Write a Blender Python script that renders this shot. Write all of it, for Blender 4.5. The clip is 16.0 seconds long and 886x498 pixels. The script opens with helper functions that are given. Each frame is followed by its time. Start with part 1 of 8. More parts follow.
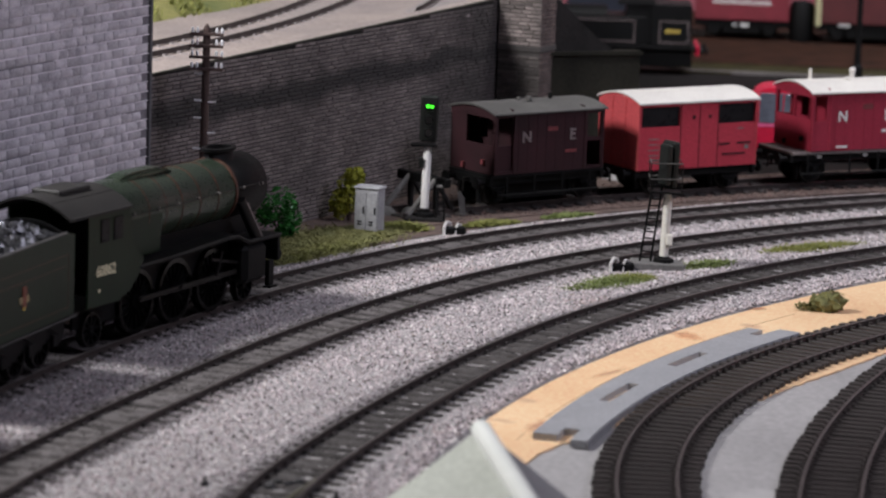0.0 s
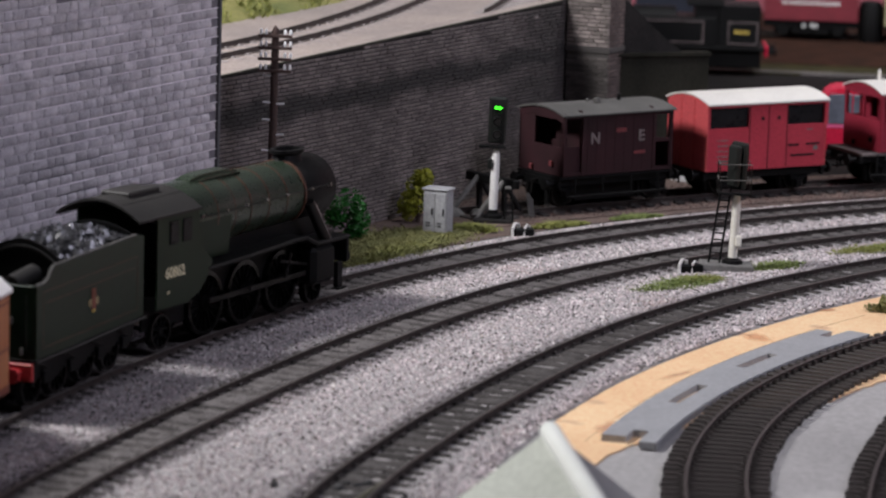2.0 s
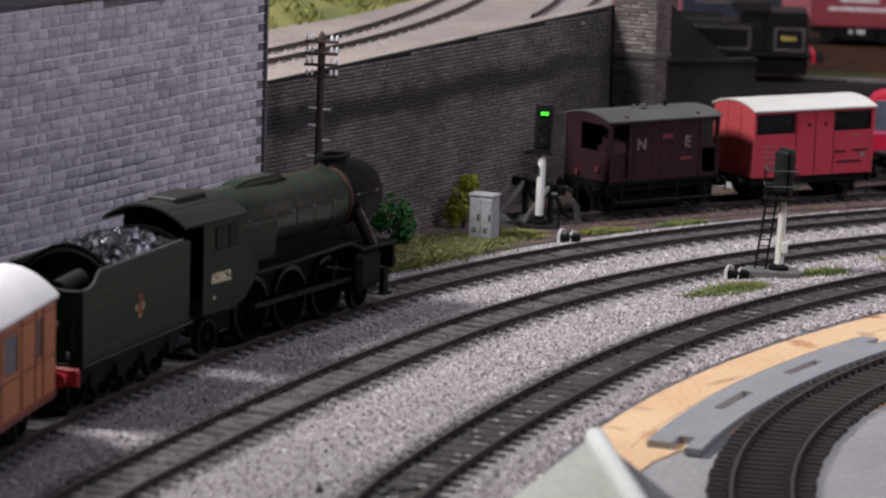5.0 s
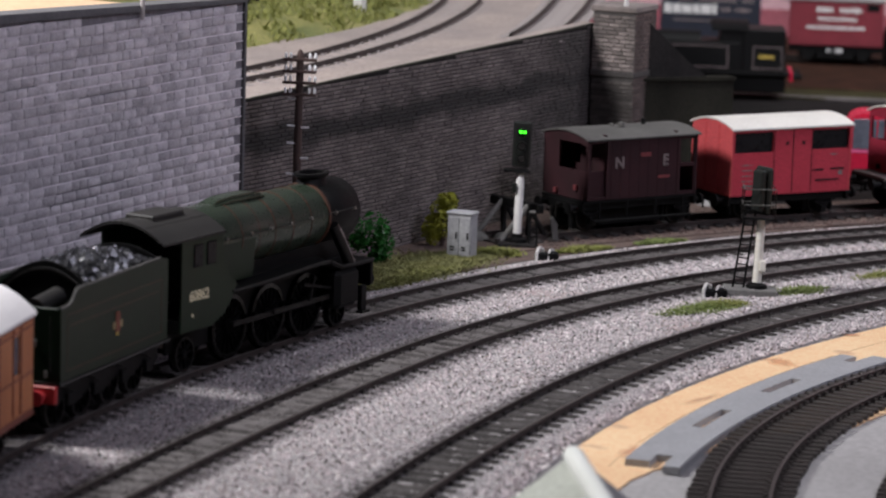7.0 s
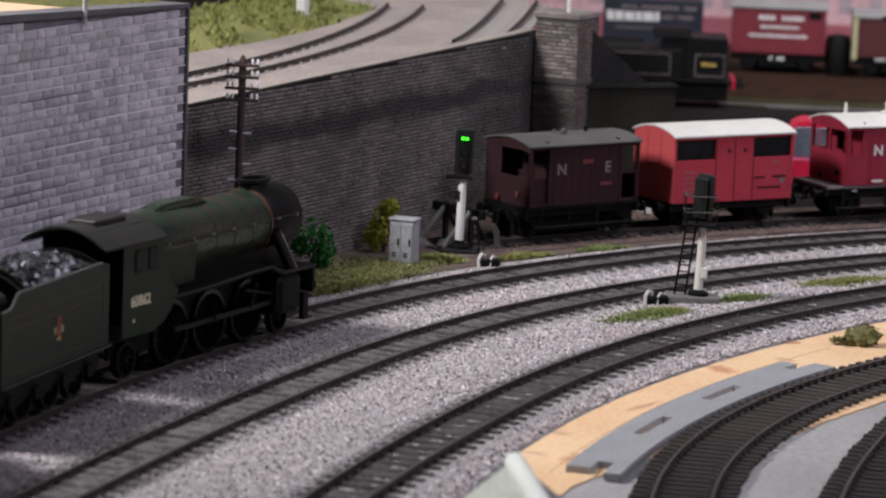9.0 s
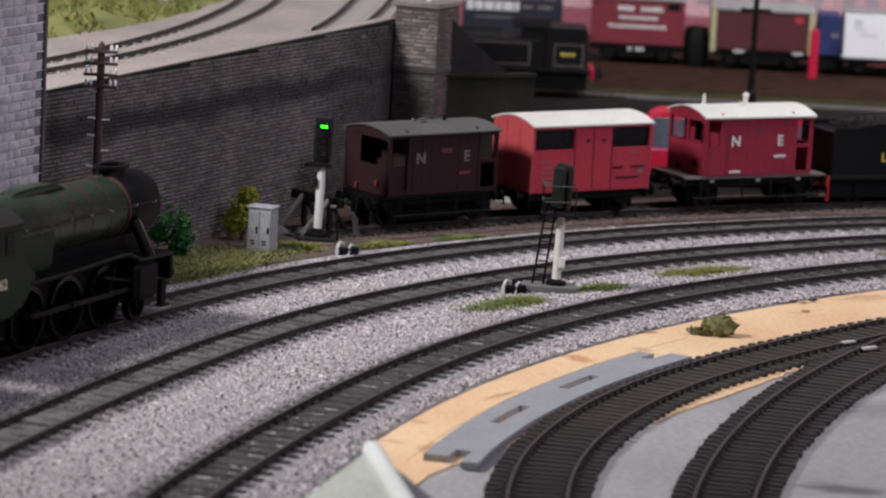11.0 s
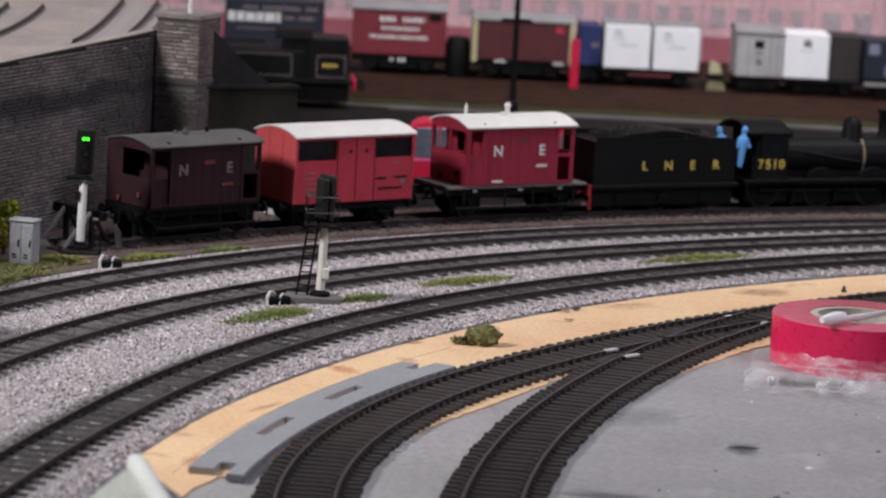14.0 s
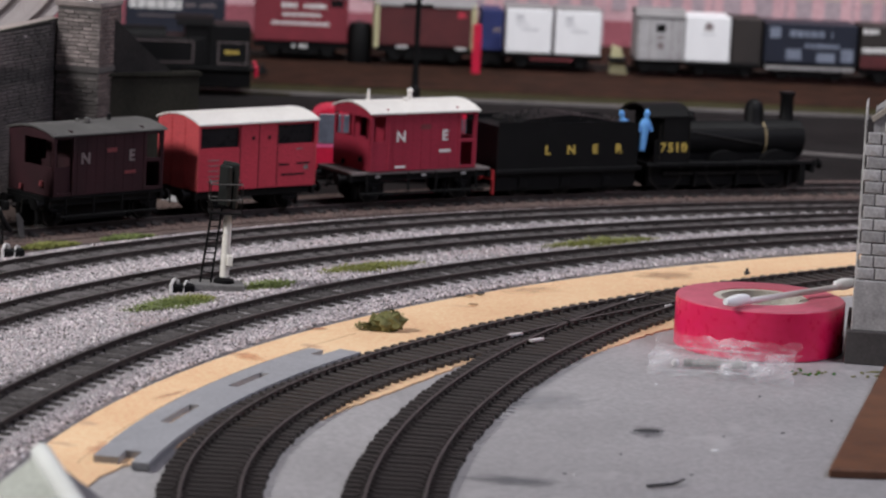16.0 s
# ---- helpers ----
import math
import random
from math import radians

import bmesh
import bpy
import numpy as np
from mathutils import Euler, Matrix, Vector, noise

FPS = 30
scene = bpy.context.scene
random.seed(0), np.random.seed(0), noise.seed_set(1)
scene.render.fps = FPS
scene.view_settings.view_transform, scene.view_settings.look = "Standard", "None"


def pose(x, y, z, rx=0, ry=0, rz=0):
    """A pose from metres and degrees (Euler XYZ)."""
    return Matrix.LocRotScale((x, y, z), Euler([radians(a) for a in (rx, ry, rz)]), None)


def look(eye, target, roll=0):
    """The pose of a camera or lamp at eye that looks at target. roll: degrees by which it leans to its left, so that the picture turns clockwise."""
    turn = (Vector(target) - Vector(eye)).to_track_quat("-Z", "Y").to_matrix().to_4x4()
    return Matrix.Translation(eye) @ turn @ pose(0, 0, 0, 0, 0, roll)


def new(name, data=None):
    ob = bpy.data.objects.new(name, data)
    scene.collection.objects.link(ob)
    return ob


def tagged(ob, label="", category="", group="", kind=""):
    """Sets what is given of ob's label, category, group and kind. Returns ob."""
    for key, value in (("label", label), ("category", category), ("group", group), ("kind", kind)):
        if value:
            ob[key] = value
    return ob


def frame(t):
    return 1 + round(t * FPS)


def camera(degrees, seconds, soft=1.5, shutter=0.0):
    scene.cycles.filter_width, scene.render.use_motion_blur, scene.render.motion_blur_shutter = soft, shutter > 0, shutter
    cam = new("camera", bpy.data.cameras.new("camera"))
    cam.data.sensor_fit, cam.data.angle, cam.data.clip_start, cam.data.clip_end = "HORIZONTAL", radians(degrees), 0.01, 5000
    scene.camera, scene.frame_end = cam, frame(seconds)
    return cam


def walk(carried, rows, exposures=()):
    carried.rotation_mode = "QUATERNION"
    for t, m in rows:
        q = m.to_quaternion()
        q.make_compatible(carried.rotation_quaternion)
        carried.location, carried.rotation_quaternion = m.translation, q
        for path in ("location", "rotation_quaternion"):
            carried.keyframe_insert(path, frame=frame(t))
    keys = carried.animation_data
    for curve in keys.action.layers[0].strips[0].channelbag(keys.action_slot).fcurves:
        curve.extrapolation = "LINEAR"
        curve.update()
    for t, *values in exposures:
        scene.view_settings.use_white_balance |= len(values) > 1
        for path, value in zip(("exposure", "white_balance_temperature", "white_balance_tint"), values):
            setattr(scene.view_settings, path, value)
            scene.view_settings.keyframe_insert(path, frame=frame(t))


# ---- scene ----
cam = camera(14.41, 16.0, soft=2.2)
EYE = 0.258
cam.data.dof.use_dof = True
cam.data.dof.focus_distance = 1.40
cam.data.dof.aperture_fstop = 25.0
# seconds, then the turn in degrees: the camera swings where it stands
TURNS = [
    (0.0, 79.925, -1.899, 6.958),
    (0.5, 79.957, -1.990, 7.446),
    (1.0, 79.930, -1.875, 7.873),
    (1.5, 79.956, -1.873, 8.018),
    (2.0, 79.915, -1.664, 8.055),
    (2.5, 79.897, -1.645, 8.070),
    (3.0, 79.903, -1.794, 8.119),
    (3.5, 79.806, -1.511, 8.292),
    (4.0, 79.633, -1.537, 8.714),
    (4.2, 79.687, -1.690, 8.907),
    (6.3, 80.228, -1.679, 8.514),
    (6.5, 80.249, -1.790, 8.516),
    (7.0, 80.293, -1.760, 8.471),
    (7.5, 80.373, -1.590, 8.355),
    (8.0, 80.398, -1.690, 8.065),
    (8.2, 80.437, -1.840, 7.987),
    (10.3, 80.376, -2.600, 6.455),
    (10.5, 80.364, -2.760, 6.191),
    (11.0, 80.334, -2.820, 5.341),
    (11.5, 80.288, -2.920, 4.440),
    (12.0, 80.359, -2.940, 3.836),
    (12.5, 80.552, -2.950, 3.285),
    (13.0, 80.619, -2.885, 2.685),
    (13.5, 80.676, -3.048, 1.966),
    (14.0, 80.710, -2.978, 1.446),
    (14.5, 80.682, -2.818, 0.886),
    (15.0, 80.645, -2.868, 0.466),
    (15.5, 80.558, -2.569, 0.025),
    (16.0, 80.555, -2.725, -0.192),
]
walk(cam, [(t, pose(0, 0, EYE, rx, ry, rz)) for t, rx, ry, rz in TURNS], [(0, 0), (10, 0), (12, -0.08), (16, -0.08)])

# ---------------------------------------------------------------- light
world = bpy.data.worlds.new("room_world")
scene.world = world
world.use_nodes = True
world.node_tree.nodes["Background"].inputs["Color"].default_value = (0.62, 0.64, 0.84, 1)
world.node_tree.nodes["Background"].inputs["Strength"].default_value = 0.05
scene.view_settings.exposure = 0.0


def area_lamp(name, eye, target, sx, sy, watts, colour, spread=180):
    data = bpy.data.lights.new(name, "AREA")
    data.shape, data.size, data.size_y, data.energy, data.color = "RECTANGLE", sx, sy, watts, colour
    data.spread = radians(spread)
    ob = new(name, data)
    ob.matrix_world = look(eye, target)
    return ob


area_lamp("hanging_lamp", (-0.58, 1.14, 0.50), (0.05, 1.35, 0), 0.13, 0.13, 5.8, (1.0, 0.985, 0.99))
# the next two are unseen fill lamps, added to brighten sides and far yard
area_lamp("fill_lamp_right", (0.78, 1.00, 0.86), (0.0, 1.6, 0), 0.5, 0.5, 6.1, (0.83, 0.82, 1.0))
area_lamp("fill_lamp_yard", (0.40, 1.74, 1.10), (0.28, 2.40, 0.22), 0.8, 0.3, 9.0, (0.97, 0.97, 1.0), 130)

# ---------------------------------------------------------------- materials


def rgb(c):
    return (c[0], c[1], c[2], 1)


def mat(name, base, dark=None, scale=300.0, rough=0.7, metal=0.0, bump=0.3, grain=1500.0, spread=0.5, per=0.0, wear=None, coat=0.0, spec=0.5, vec="Object", dist=0.0004, island=0.0):
    """Two scales of colour noise, a fine bump and, if asked, variation from piece to piece."""
    m = bpy.data.materials.new(name)
    m.use_nodes = True
    n, l = m.node_tree.nodes, m.node_tree.links
    b = n["Principled BSDF"]
    b.inputs["Roughness"].default_value, b.inputs["Metallic"].default_value = rough, metal
    b.inputs["Coat Weight"].default_value = coat
    b.inputs["Specular IOR Level"].default_value = spec
    tc = n.new("ShaderNodeTexCoord")
    big, fine = n.new("ShaderNodeTexNoise"), n.new("ShaderNodeTexNoise")
    big.inputs["Scale"].default_value, big.inputs["Detail"].default_value = scale, 5
    fine.inputs["Scale"].default_value, fine.inputs["Detail"].default_value = grain, 3
    spot = n.new("ShaderNodeNewGeometry").outputs["Position"] if vec == "World" else tc.outputs[vec]
    for k in (big, fine):
        l.new(spot, k.inputs["Vector"])
    mix = n.new("ShaderNodeMixRGB")
    mix.inputs[1].default_value = rgb(base)
    mix.inputs[2].default_value = rgb(dark if dark else [c * 0.6 for c in base])
    ramp = n.new("ShaderNodeMapRange")
    ramp.inputs[1].default_value, ramp.inputs[2].default_value = 0.5 - spread / 2, 0.5 + spread / 2
    l.new(big.outputs["Fac"], ramp.inputs[0])
    l.new(ramp.outputs[0], mix.inputs[0])
    out = mix.outputs[0]
    g = n.new("ShaderNodeMixRGB")
    g.blend_type = "OVERLAY"
    g.inputs[0].default_value = 0.45
    l.new(out, g.inputs[1])
    l.new(fine.outputs["Fac"], g.inputs[2])
    out = g.outputs[0]
    if per:
        info, hs, mr = n.new("ShaderNodeObjectInfo"), n.new("ShaderNodeHueSaturation"), n.new("ShaderNodeMapRange")
        mr.inputs[3].default_value, mr.inputs[4].default_value = 1 - per, 1 + per
        l.new(info.outputs["Random"], mr.inputs[0])
        l.new(mr.outputs[0], hs.inputs["Value"])
        l.new(out, hs.inputs["Color"])
        out = hs.outputs[0]
    if island:
        geo, hi, im = n.new("ShaderNodeNewGeometry"), n.new("ShaderNodeHueSaturation"), n.new("ShaderNodeMapRange")
        im.inputs[3].default_value, im.inputs[4].default_value = 1 - island, 1 + island
        l.new(geo.outputs["Random Per Island"], im.inputs[0])
        l.new(im.outputs[0], hi.inputs["Value"])
        l.new(out, hi.inputs["Color"])
        out = hi.outputs[0]
    if wear:
        w, wr, wm = n.new("ShaderNodeTexNoise"), n.new("ShaderNodeMapRange"), n.new("ShaderNodeMixRGB")
        w.inputs["Scale"].default_value, w.inputs["Detail"].default_value = wear[1], 6
        wr.inputs[1].default_value, wr.inputs[2].default_value = wear[2], wear[2] + 0.08
        l.new(spot, w.inputs["Vector"])
        l.new(w.outputs["Fac"], wr.inputs[0])
        l.new(wr.outputs[0], wm.inputs[0])
        l.new(out, wm.inputs[1])
        wm.inputs[2].default_value = rgb(wear[0])
        out = wm.outputs[0]
    l.new(out, b.inputs["Base Color"])
    rr = n.new("ShaderNodeMapRange")
    rr.inputs[3].default_value, rr.inputs[4].default_value = max(0.02, rough - 0.12), min(1, rough + 0.12)
    l.new(fine.outputs["Fac"], rr.inputs[0])
    l.new(rr.outputs[0], b.inputs["Roughness"])
    if bump:
        bp = n.new("ShaderNodeBump")
        bp.inputs["Strength"].default_value, bp.inputs["Distance"].default_value = bump, dist
        l.new(fine.outputs["Fac"], bp.inputs["Height"])
        l.new(bp.outputs[0], b.inputs["Normal"])
    return m


def glow(name, colour, strength):
    m = bpy.data.materials.new(name)
    m.use_nodes = True
    b = m.node_tree.nodes["Principled BSDF"]
    b.inputs["Base Color"].default_value = rgb(colour)
    b.inputs["Emission Color"].default_value, b.inputs["Emission Strength"].default_value = rgb(colour), strength
    return m


M_BOARD = mat("grey_board_paint", (0.43, 0.417, 0.42), (0.335, 0.325, 0.328), 14, 0.55, 0, 0.1, 500, 0.6, wear=((0.48, 0.465, 0.465), 30, 0.62))
M_CORK = mat("cork_underlay", (0.86, 0.61, 0.37), (0.74, 0.46, 0.26), 18, 0.9, 0, 0.5, 700, 0.5, wear=((0.60, 0.38, 0.24), 40, 0.63))
M_BALLAST = mat("grey_ballast", (0.38, 0.357, 0.36), (0.25, 0.235, 0.238), 260, 0.95, 0, 1.0, 700, 0.5, dist=0.001)
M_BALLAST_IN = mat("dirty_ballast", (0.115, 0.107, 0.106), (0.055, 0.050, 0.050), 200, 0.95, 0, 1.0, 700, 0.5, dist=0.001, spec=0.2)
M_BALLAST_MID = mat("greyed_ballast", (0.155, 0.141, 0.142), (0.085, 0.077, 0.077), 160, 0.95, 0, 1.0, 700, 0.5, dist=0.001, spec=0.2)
M_STONES_MID = mat("greyed_stones", (0.185, 0.168, 0.167), (0.09, 0.082, 0.081), 60, 0.9, 0, 0.3, 3000, 0.5, island=0.5, spec=0.2)
M_STONES = mat("ballast_stones", (0.66, 0.58, 0.595), (0.45, 0.395, 0.41), 55, 0.9, 0, 0.3, 3000, 0.6, island=0.38, wear=((0.50, 0.40, 0.40), 14, 0.59))
M_STONES_EDGE = mat("greyed_edge_stones", (0.33, 0.295, 0.306), (0.18, 0.162, 0.17), 55, 0.9, 0, 0.3, 3000, 0.6, island=0.4, wear=((0.42, 0.365, 0.37), 20, 0.58))
M_STONES_GREY = mat("grey_far_stones", (0.34, 0.315, 0.31), (0.235, 0.218, 0.215), 55, 0.9, 0, 0.3, 3000, 0.6, island=0.25, spec=0.2)
M_WHITESTONE = mat("quartz_chips", (0.80, 0.76, 0.75), (0.66, 0.6, 0.6), 60, 0.4, 0, 0.2, 3000, 0.5, island=0.2)
M_STONES_IN = mat("dirty_stones", (0.145, 0.134, 0.133), (0.065, 0.059, 0.059), 60, 0.9, 0, 0.3, 3000, 0.5, island=0.5, spec=0.2)
M_CINDERSTONE = mat("cinder_stones", (0.13, 0.075, 0.065), (0.07, 0.05, 0.045), 60, 0.9, 0, 0.3, 3000, 0.5, island=0.5)
M_STONE_ISLAND = mat("lilac_grey_stone", (0.72, 0.672, 0.708), (0.43, 0.40, 0.44), 110, 0.85, 0, 0.6, 900, 0.5, island=0.17)
M_EARTH = mat("brown_earth", (0.15, 0.10, 0.085), (0.07, 0.05, 0.045), 120, 0.95, 0, 0.8, 800, 0.5, dist=0.001)
M_RAIL = mat("weathered_rail", (0.062, 0.046, 0.042), (0.034, 0.027, 0.026), 300, 0.6, 0.2, 0.2, 900)
M_RAILTOP = mat("worn_rail_top", (0.17, 0.15, 0.145), (0.10, 0.085, 0.085), 200, 0.42, 0.6, 0.1, 900)
M_SLEEPER = mat("dusty_sleeper", (0.080, 0.072, 0.070), (0.038, 0.034, 0.033), 260, 0.9, 0, 0.3, 1500, per=0.4, spec=0.2)
M_SLEEPER_NEW = mat("brown_plastic_sleeper", (0.040, 0.033, 0.031), (0.028, 0.023, 0.022), 300, 0.55, 0, 0.2, 1500, per=0.12)
M_STONE = mat("lilac_grey_stone", (0.72, 0.672, 0.708), (0.43, 0.40, 0.44), 110, 0.85, 0, 0.6, 900, 0.5, per=0.17, vec="World")
# dark backing colour stands in for shadow in the upright joints
M_MORTAR = mat("shadow_perpends", (0.235, 0.215, 0.24), (0.145, 0.135, 0.152), 200, 0.9, 0, 0.3, 900)
M_POINTING = mat("highlit_pointing", (0.80, 0.75, 0.79), (0.58, 0.54, 0.58), 150, 0.8, 0, 0.3, 900, island=0.25)
M_BRICKONE = mat("sooty_brick", (0.215, 0.180, 0.174), (0.102, 0.087, 0.085), 26, 0.9, 0, 0.5, 900, 0.5, per=0.24, vec="World")
M_BRICKDARK = mat("sooty_brick", (0.215, 0.180, 0.174), (0.102, 0.087, 0.085), 26, 0.9, 0, 0.5, 900, 0.5, island=0.24)
M_BLACK = mat("satin_black", (0.0065, 0.0065, 0.007), (0.004, 0.004, 0.0042), 90, 0.55, 0, 0.1, 900, spec=0.16)
M_GREEN = mat("dark_green_livery", (0.011, 0.024, 0.013), (0.008, 0.016, 0.009), 60, 0.38, 0, 0.05, 900, spec=0.22)
M_RED = mat("bauxite_red", (0.31, 0.024, 0.050), (0.24, 0.020, 0.040), 50, 0.6, 0, 0.1, 900, spec=0.3)
M_ORANGE = mat("van_red", (0.50, 0.044, 0.072), (0.40, 0.036, 0.056), 50, 0.6, 0, 0.1, 900, spec=0.3)
M_BROWN = mat("grimy_brown", (0.043, 0.0145, 0.019), (0.018, 0.0095, 0.011), 45, 0.7, 0, 0.2, 900, spec=0.2)
M_ROOFWHITE = mat("white_roof", (0.78, 0.75, 0.70), (0.66, 0.63, 0.60), 60, 0.6, 0, 0.1, 900)
M_ROOFGREY = mat("grey_roof", (0.11, 0.105, 0.10), (0.065, 0.062, 0.06), 60, 0.8, 0, 0.2, 900)
M_ROOFDARK = mat("dusty_black_roof", (0.028, 0.026, 0.025), (0.018, 0.017, 0.017), 60, 0.6, 0, 0.15, 900, spec=0.3)
M_COACHGLASS = mat("coach_glass", (0.16, 0.15, 0.17), (0.10, 0.09, 0.11), 40, 0.15, 0, 0, 300)
M_WHITE = mat("white_paint", (0.80, 0.79, 0.78), (0.68, 0.66, 0.66), 80, 0.5, 0, 0.1, 900)
M_ROAD = mat("worn_asphalt", (0.021, 0.019, 0.019), (0.010, 0.009, 0.009), 22, 0.9, 0, 0.5, 600, spec=0.06)
M_KERB = mat("kerb_stone", (0.15, 0.135, 0.13), (0.08, 0.073, 0.07), 40, 0.9, 0, 0.4, 600)
M_VERGE = mat("olive_verge", (0.055, 0.050, 0.022), (0.028, 0.025, 0.014), 60, 0.95, 0, 0.7, 700, spec=0.06)
M_CINDER = mat("rust_cinders", (0.062, 0.028, 0.019), (0.022, 0.014, 0.011), 60, 0.95, 0, 0.7, 700, spec=0.05)
M_COPING = mat("grey_coping", (0.14, 0.135, 0.145), (0.09, 0.088, 0.095), 60, 0.8, 0, 0.3, 900)
M_PLY = mat("plywood", (0.66, 0.46, 0.30), (0.52, 0.34, 0.2), 30, 0.7, 0, 0.2, 500)
M_PIPE = mat("pale_pipe", (0.55, 0.50, 0.50), (0.42, 0.38, 0.38), 60, 0.4, 0, 0.1, 900)
M_SOOT = mat("soot", (0.033, 0.030, 0.030), (0.018, 0.017, 0.017), 60, 0.95, 0, 0.3, 900, spec=0.1)
M_COPEDARK = mat("mossy_coping", (0.060, 0.055, 0.042), (0.036, 0.034, 0.028), 60, 0.95, 0, 0.3, 900)
M_PINKBALLAST = mat("pinkish_ballast", (0.42, 0.345, 0.31), (0.28, 0.24, 0.23), 25, 0.95, 0, 1.0, 600, 0.5, dist=0.001)
M_GRASSBANK = mat("static_grass", (0.32, 0.29, 0.10), (0.11, 0.14, 0.045), 45, 0.95, 0, 1.0, 700, 0.5, dist=0.0012)
M_KERBPALE = mat("weathered_rim", (0.50, 0.44, 0.36), (0.36, 0.32, 0.27), 90, 0.85, 0, 0.3, 900)
M_PINKLINE = mat("pink_stripe", (0.75, 0.12, 0.28), (0.6, 0.1, 0.22), 90, 0.5, 0, 0, 900)
M_ROOM = mat("room_wall", (0.14, 0.135, 0.135), (0.11, 0.105, 0.105), 2, 0.9, 0, 0.05, 50)

# ---------------------------------------------------------------- mesh helpers (millimetres in, metres out)
MM = 0.001


def mesh_of(name, bm, material):
    me = bpy.data.meshes.new(name)
    bmesh.ops.scale(bm, vec=(MM, MM, MM), verts=bm.verts)
    bm.to_mesh(me)
    bm.free()
    for m in (material if isinstance(material, (list, tuple)) else [material]):
        me.materials.append(m)
    return me


def part(name, bm, material, parent=None, label=""):
    ob = new(name, mesh_of(name, bm, material))
    ob.parent = parent
    if label:
        ob["label"] = label
    return ob


def thing(name, m, label, category, group="", kind=""):
    ob = new(name)
    ob.empty_display_size = 0.01
    ob.matrix_world = m
    return tagged(ob, label, category, group, kind)


def box(bm, x0, x1, y0, y1, z0, z1, bevel=0.0, m=None):
    r = bmesh.ops.create_cube(bm, size=1)
    vs = r["verts"]
    bmesh.ops.transform(bm, verts=vs, matrix=Matrix.Translation(((x0 + x1) / 2, (y0 + y1) / 2, (z0 + z1) / 2)) @ Matrix.Diagonal((x1 - x0, y1 - y0, z1 - z0, 1)))
    if bevel:
        es = list({e for v in vs for e in v.link_edges})
        r = bmesh.ops.bevel(bm, geom=es, offset=bevel, segments=1, affect="EDGES")
        vs = list({v for f in r["faces"] for v in f.verts})
        vs = [v for v in vs]
    if m is not None:
        bmesh.ops.transform(bm, verts=vs, matrix=m)
    return bm


def tube(bm, a, b, r, r2=None, seg=12, caps=True):
    a, b = Vector(a), Vector(b)
    d = b - a
    q = d.to_track_quat("Z", "Y").to_matrix().to_4x4()
    bmesh.ops.create_cone(bm, cap_ends=caps, segments=seg, radius1=r, radius2=r if r2 is None else r2, depth=d.length, matrix=Matrix.Translation((a + b) / 2) @ q)
    return bm


def prism(bm, outline, axis, lo, hi):
    """An outline of (u, v) pairs drawn out along an axis: x -> (y, z), y -> (x, z), z -> (x, y)."""
    def p(u, v, w):
        return {"x": (w, u, v), "y": (u, w, v), "z": (u, v, w)}[axis]
    a = [bm.verts.new(p(u, v, lo)) for u, v in outline]
    b = [bm.verts.new(p(u, v, hi)) for u, v in outline]
    k = len(outline)
    for i in range(k):
        bm.faces.new((a[i], a[(i + 1) % k], b[(i + 1) % k], b[i]))
    bm.faces.new(a[::-1])
    bm.faces.new(b)
    bmesh.ops.recalc_face_normals(bm, faces=bm.faces)
    return bm


def lathe(bm, profile, centre=(0, 0), seg=20):
    """A turned solid about z through centre, from (r, z) pairs."""
    rings = []
    for r, z in profile:
        rings.append([bm.verts.new((centre[0] + r * math.cos(2 * math.pi * i / seg), centre[1] + r * math.sin(2 * math.pi * i / seg), z)) for i in range(seg)])
    for a, b in zip(rings, rings[1:]):
        for i in range(seg):
            bm.faces.new((a[i], a[(i + 1) % seg], b[(i + 1) % seg], b[i]))
    bm.faces.new(rings[0][::-1])
    bm.faces.new(rings[-1])
    return bm


def smooth(ob, angle=40):
    me = ob.data
    me.polygons.foreach_set("use_smooth", [True] * len(me.polygons))
    me.set_sharp_from_angle(angle=radians(angle))
    return ob


class Arc:
    """A level line of track: a circle about (cx, cy) with radius r (metres); angles in degrees. bend: millimetres by which the
    line leaves the circle, at every sixth degree from 120."""

    def __init__(self, cx, cy, r, a0, a1, bend=()):
        self.cx, self.cy, self.r, self.a0, self.a1, self.bend = cx, cy, r, a0, a1, bend

    def radius(self, a):
        if not self.bend:
            return self.r
        k = self.bend
        u = min(max((a - 120) / 6, 0.0), len(k) - 1.0)
        if a > 180:
            u = len(k) - 1.0 + (a - 180) / 6
            return self.r + 0.001 * (k[-1] + (k[-1] - k[-2]) * (u - len(k) + 1))
        i = min(int(u), len(k) - 2)
        f = u - i
        p0, p1, p2, p3 = k[max(i - 1, 0)], k[i], k[i + 1], k[min(i + 2, len(k) - 1)]
        return self.r + 0.001 * (p1 + 0.5 * f * (p2 - p0 + f * (2 * p0 - 5 * p1 + 4 * p2 - p3 + f * (3 * (p1 - p2) + p3 - p0))))

    def at(self, a, off=0.0, z=0.0):
        c, s = math.cos(radians(a)), math.sin(radians(a))
        r = self.radius(a) + off
        return Vector((self.cx + r * c, self.cy + r * s, z))

    def place(self, a, z=0.0):
        """x along the track towards falling angle (clockwise), y outwards."""
        d = self.at(a - 0.05) - self.at(a + 0.05)
        return Matrix.Translation(self.at(a, 0, z)) @ Matrix.Rotation(math.atan2(d.y, d.x), 4, "Z")

    def miss(self, v):
        """How far a point lies from the line."""
        d = v - Vector((self.cx, self.cy, 0))
        return abs(d.length - self.radius(self.near(v.x, v.y)))

    def near(self, x, y):
        return math.degrees(math.atan2(y - self.cy, x - self.cx)) % 360

    def length(self):
        return abs(radians(self.a0 - self.a1)) * self.r


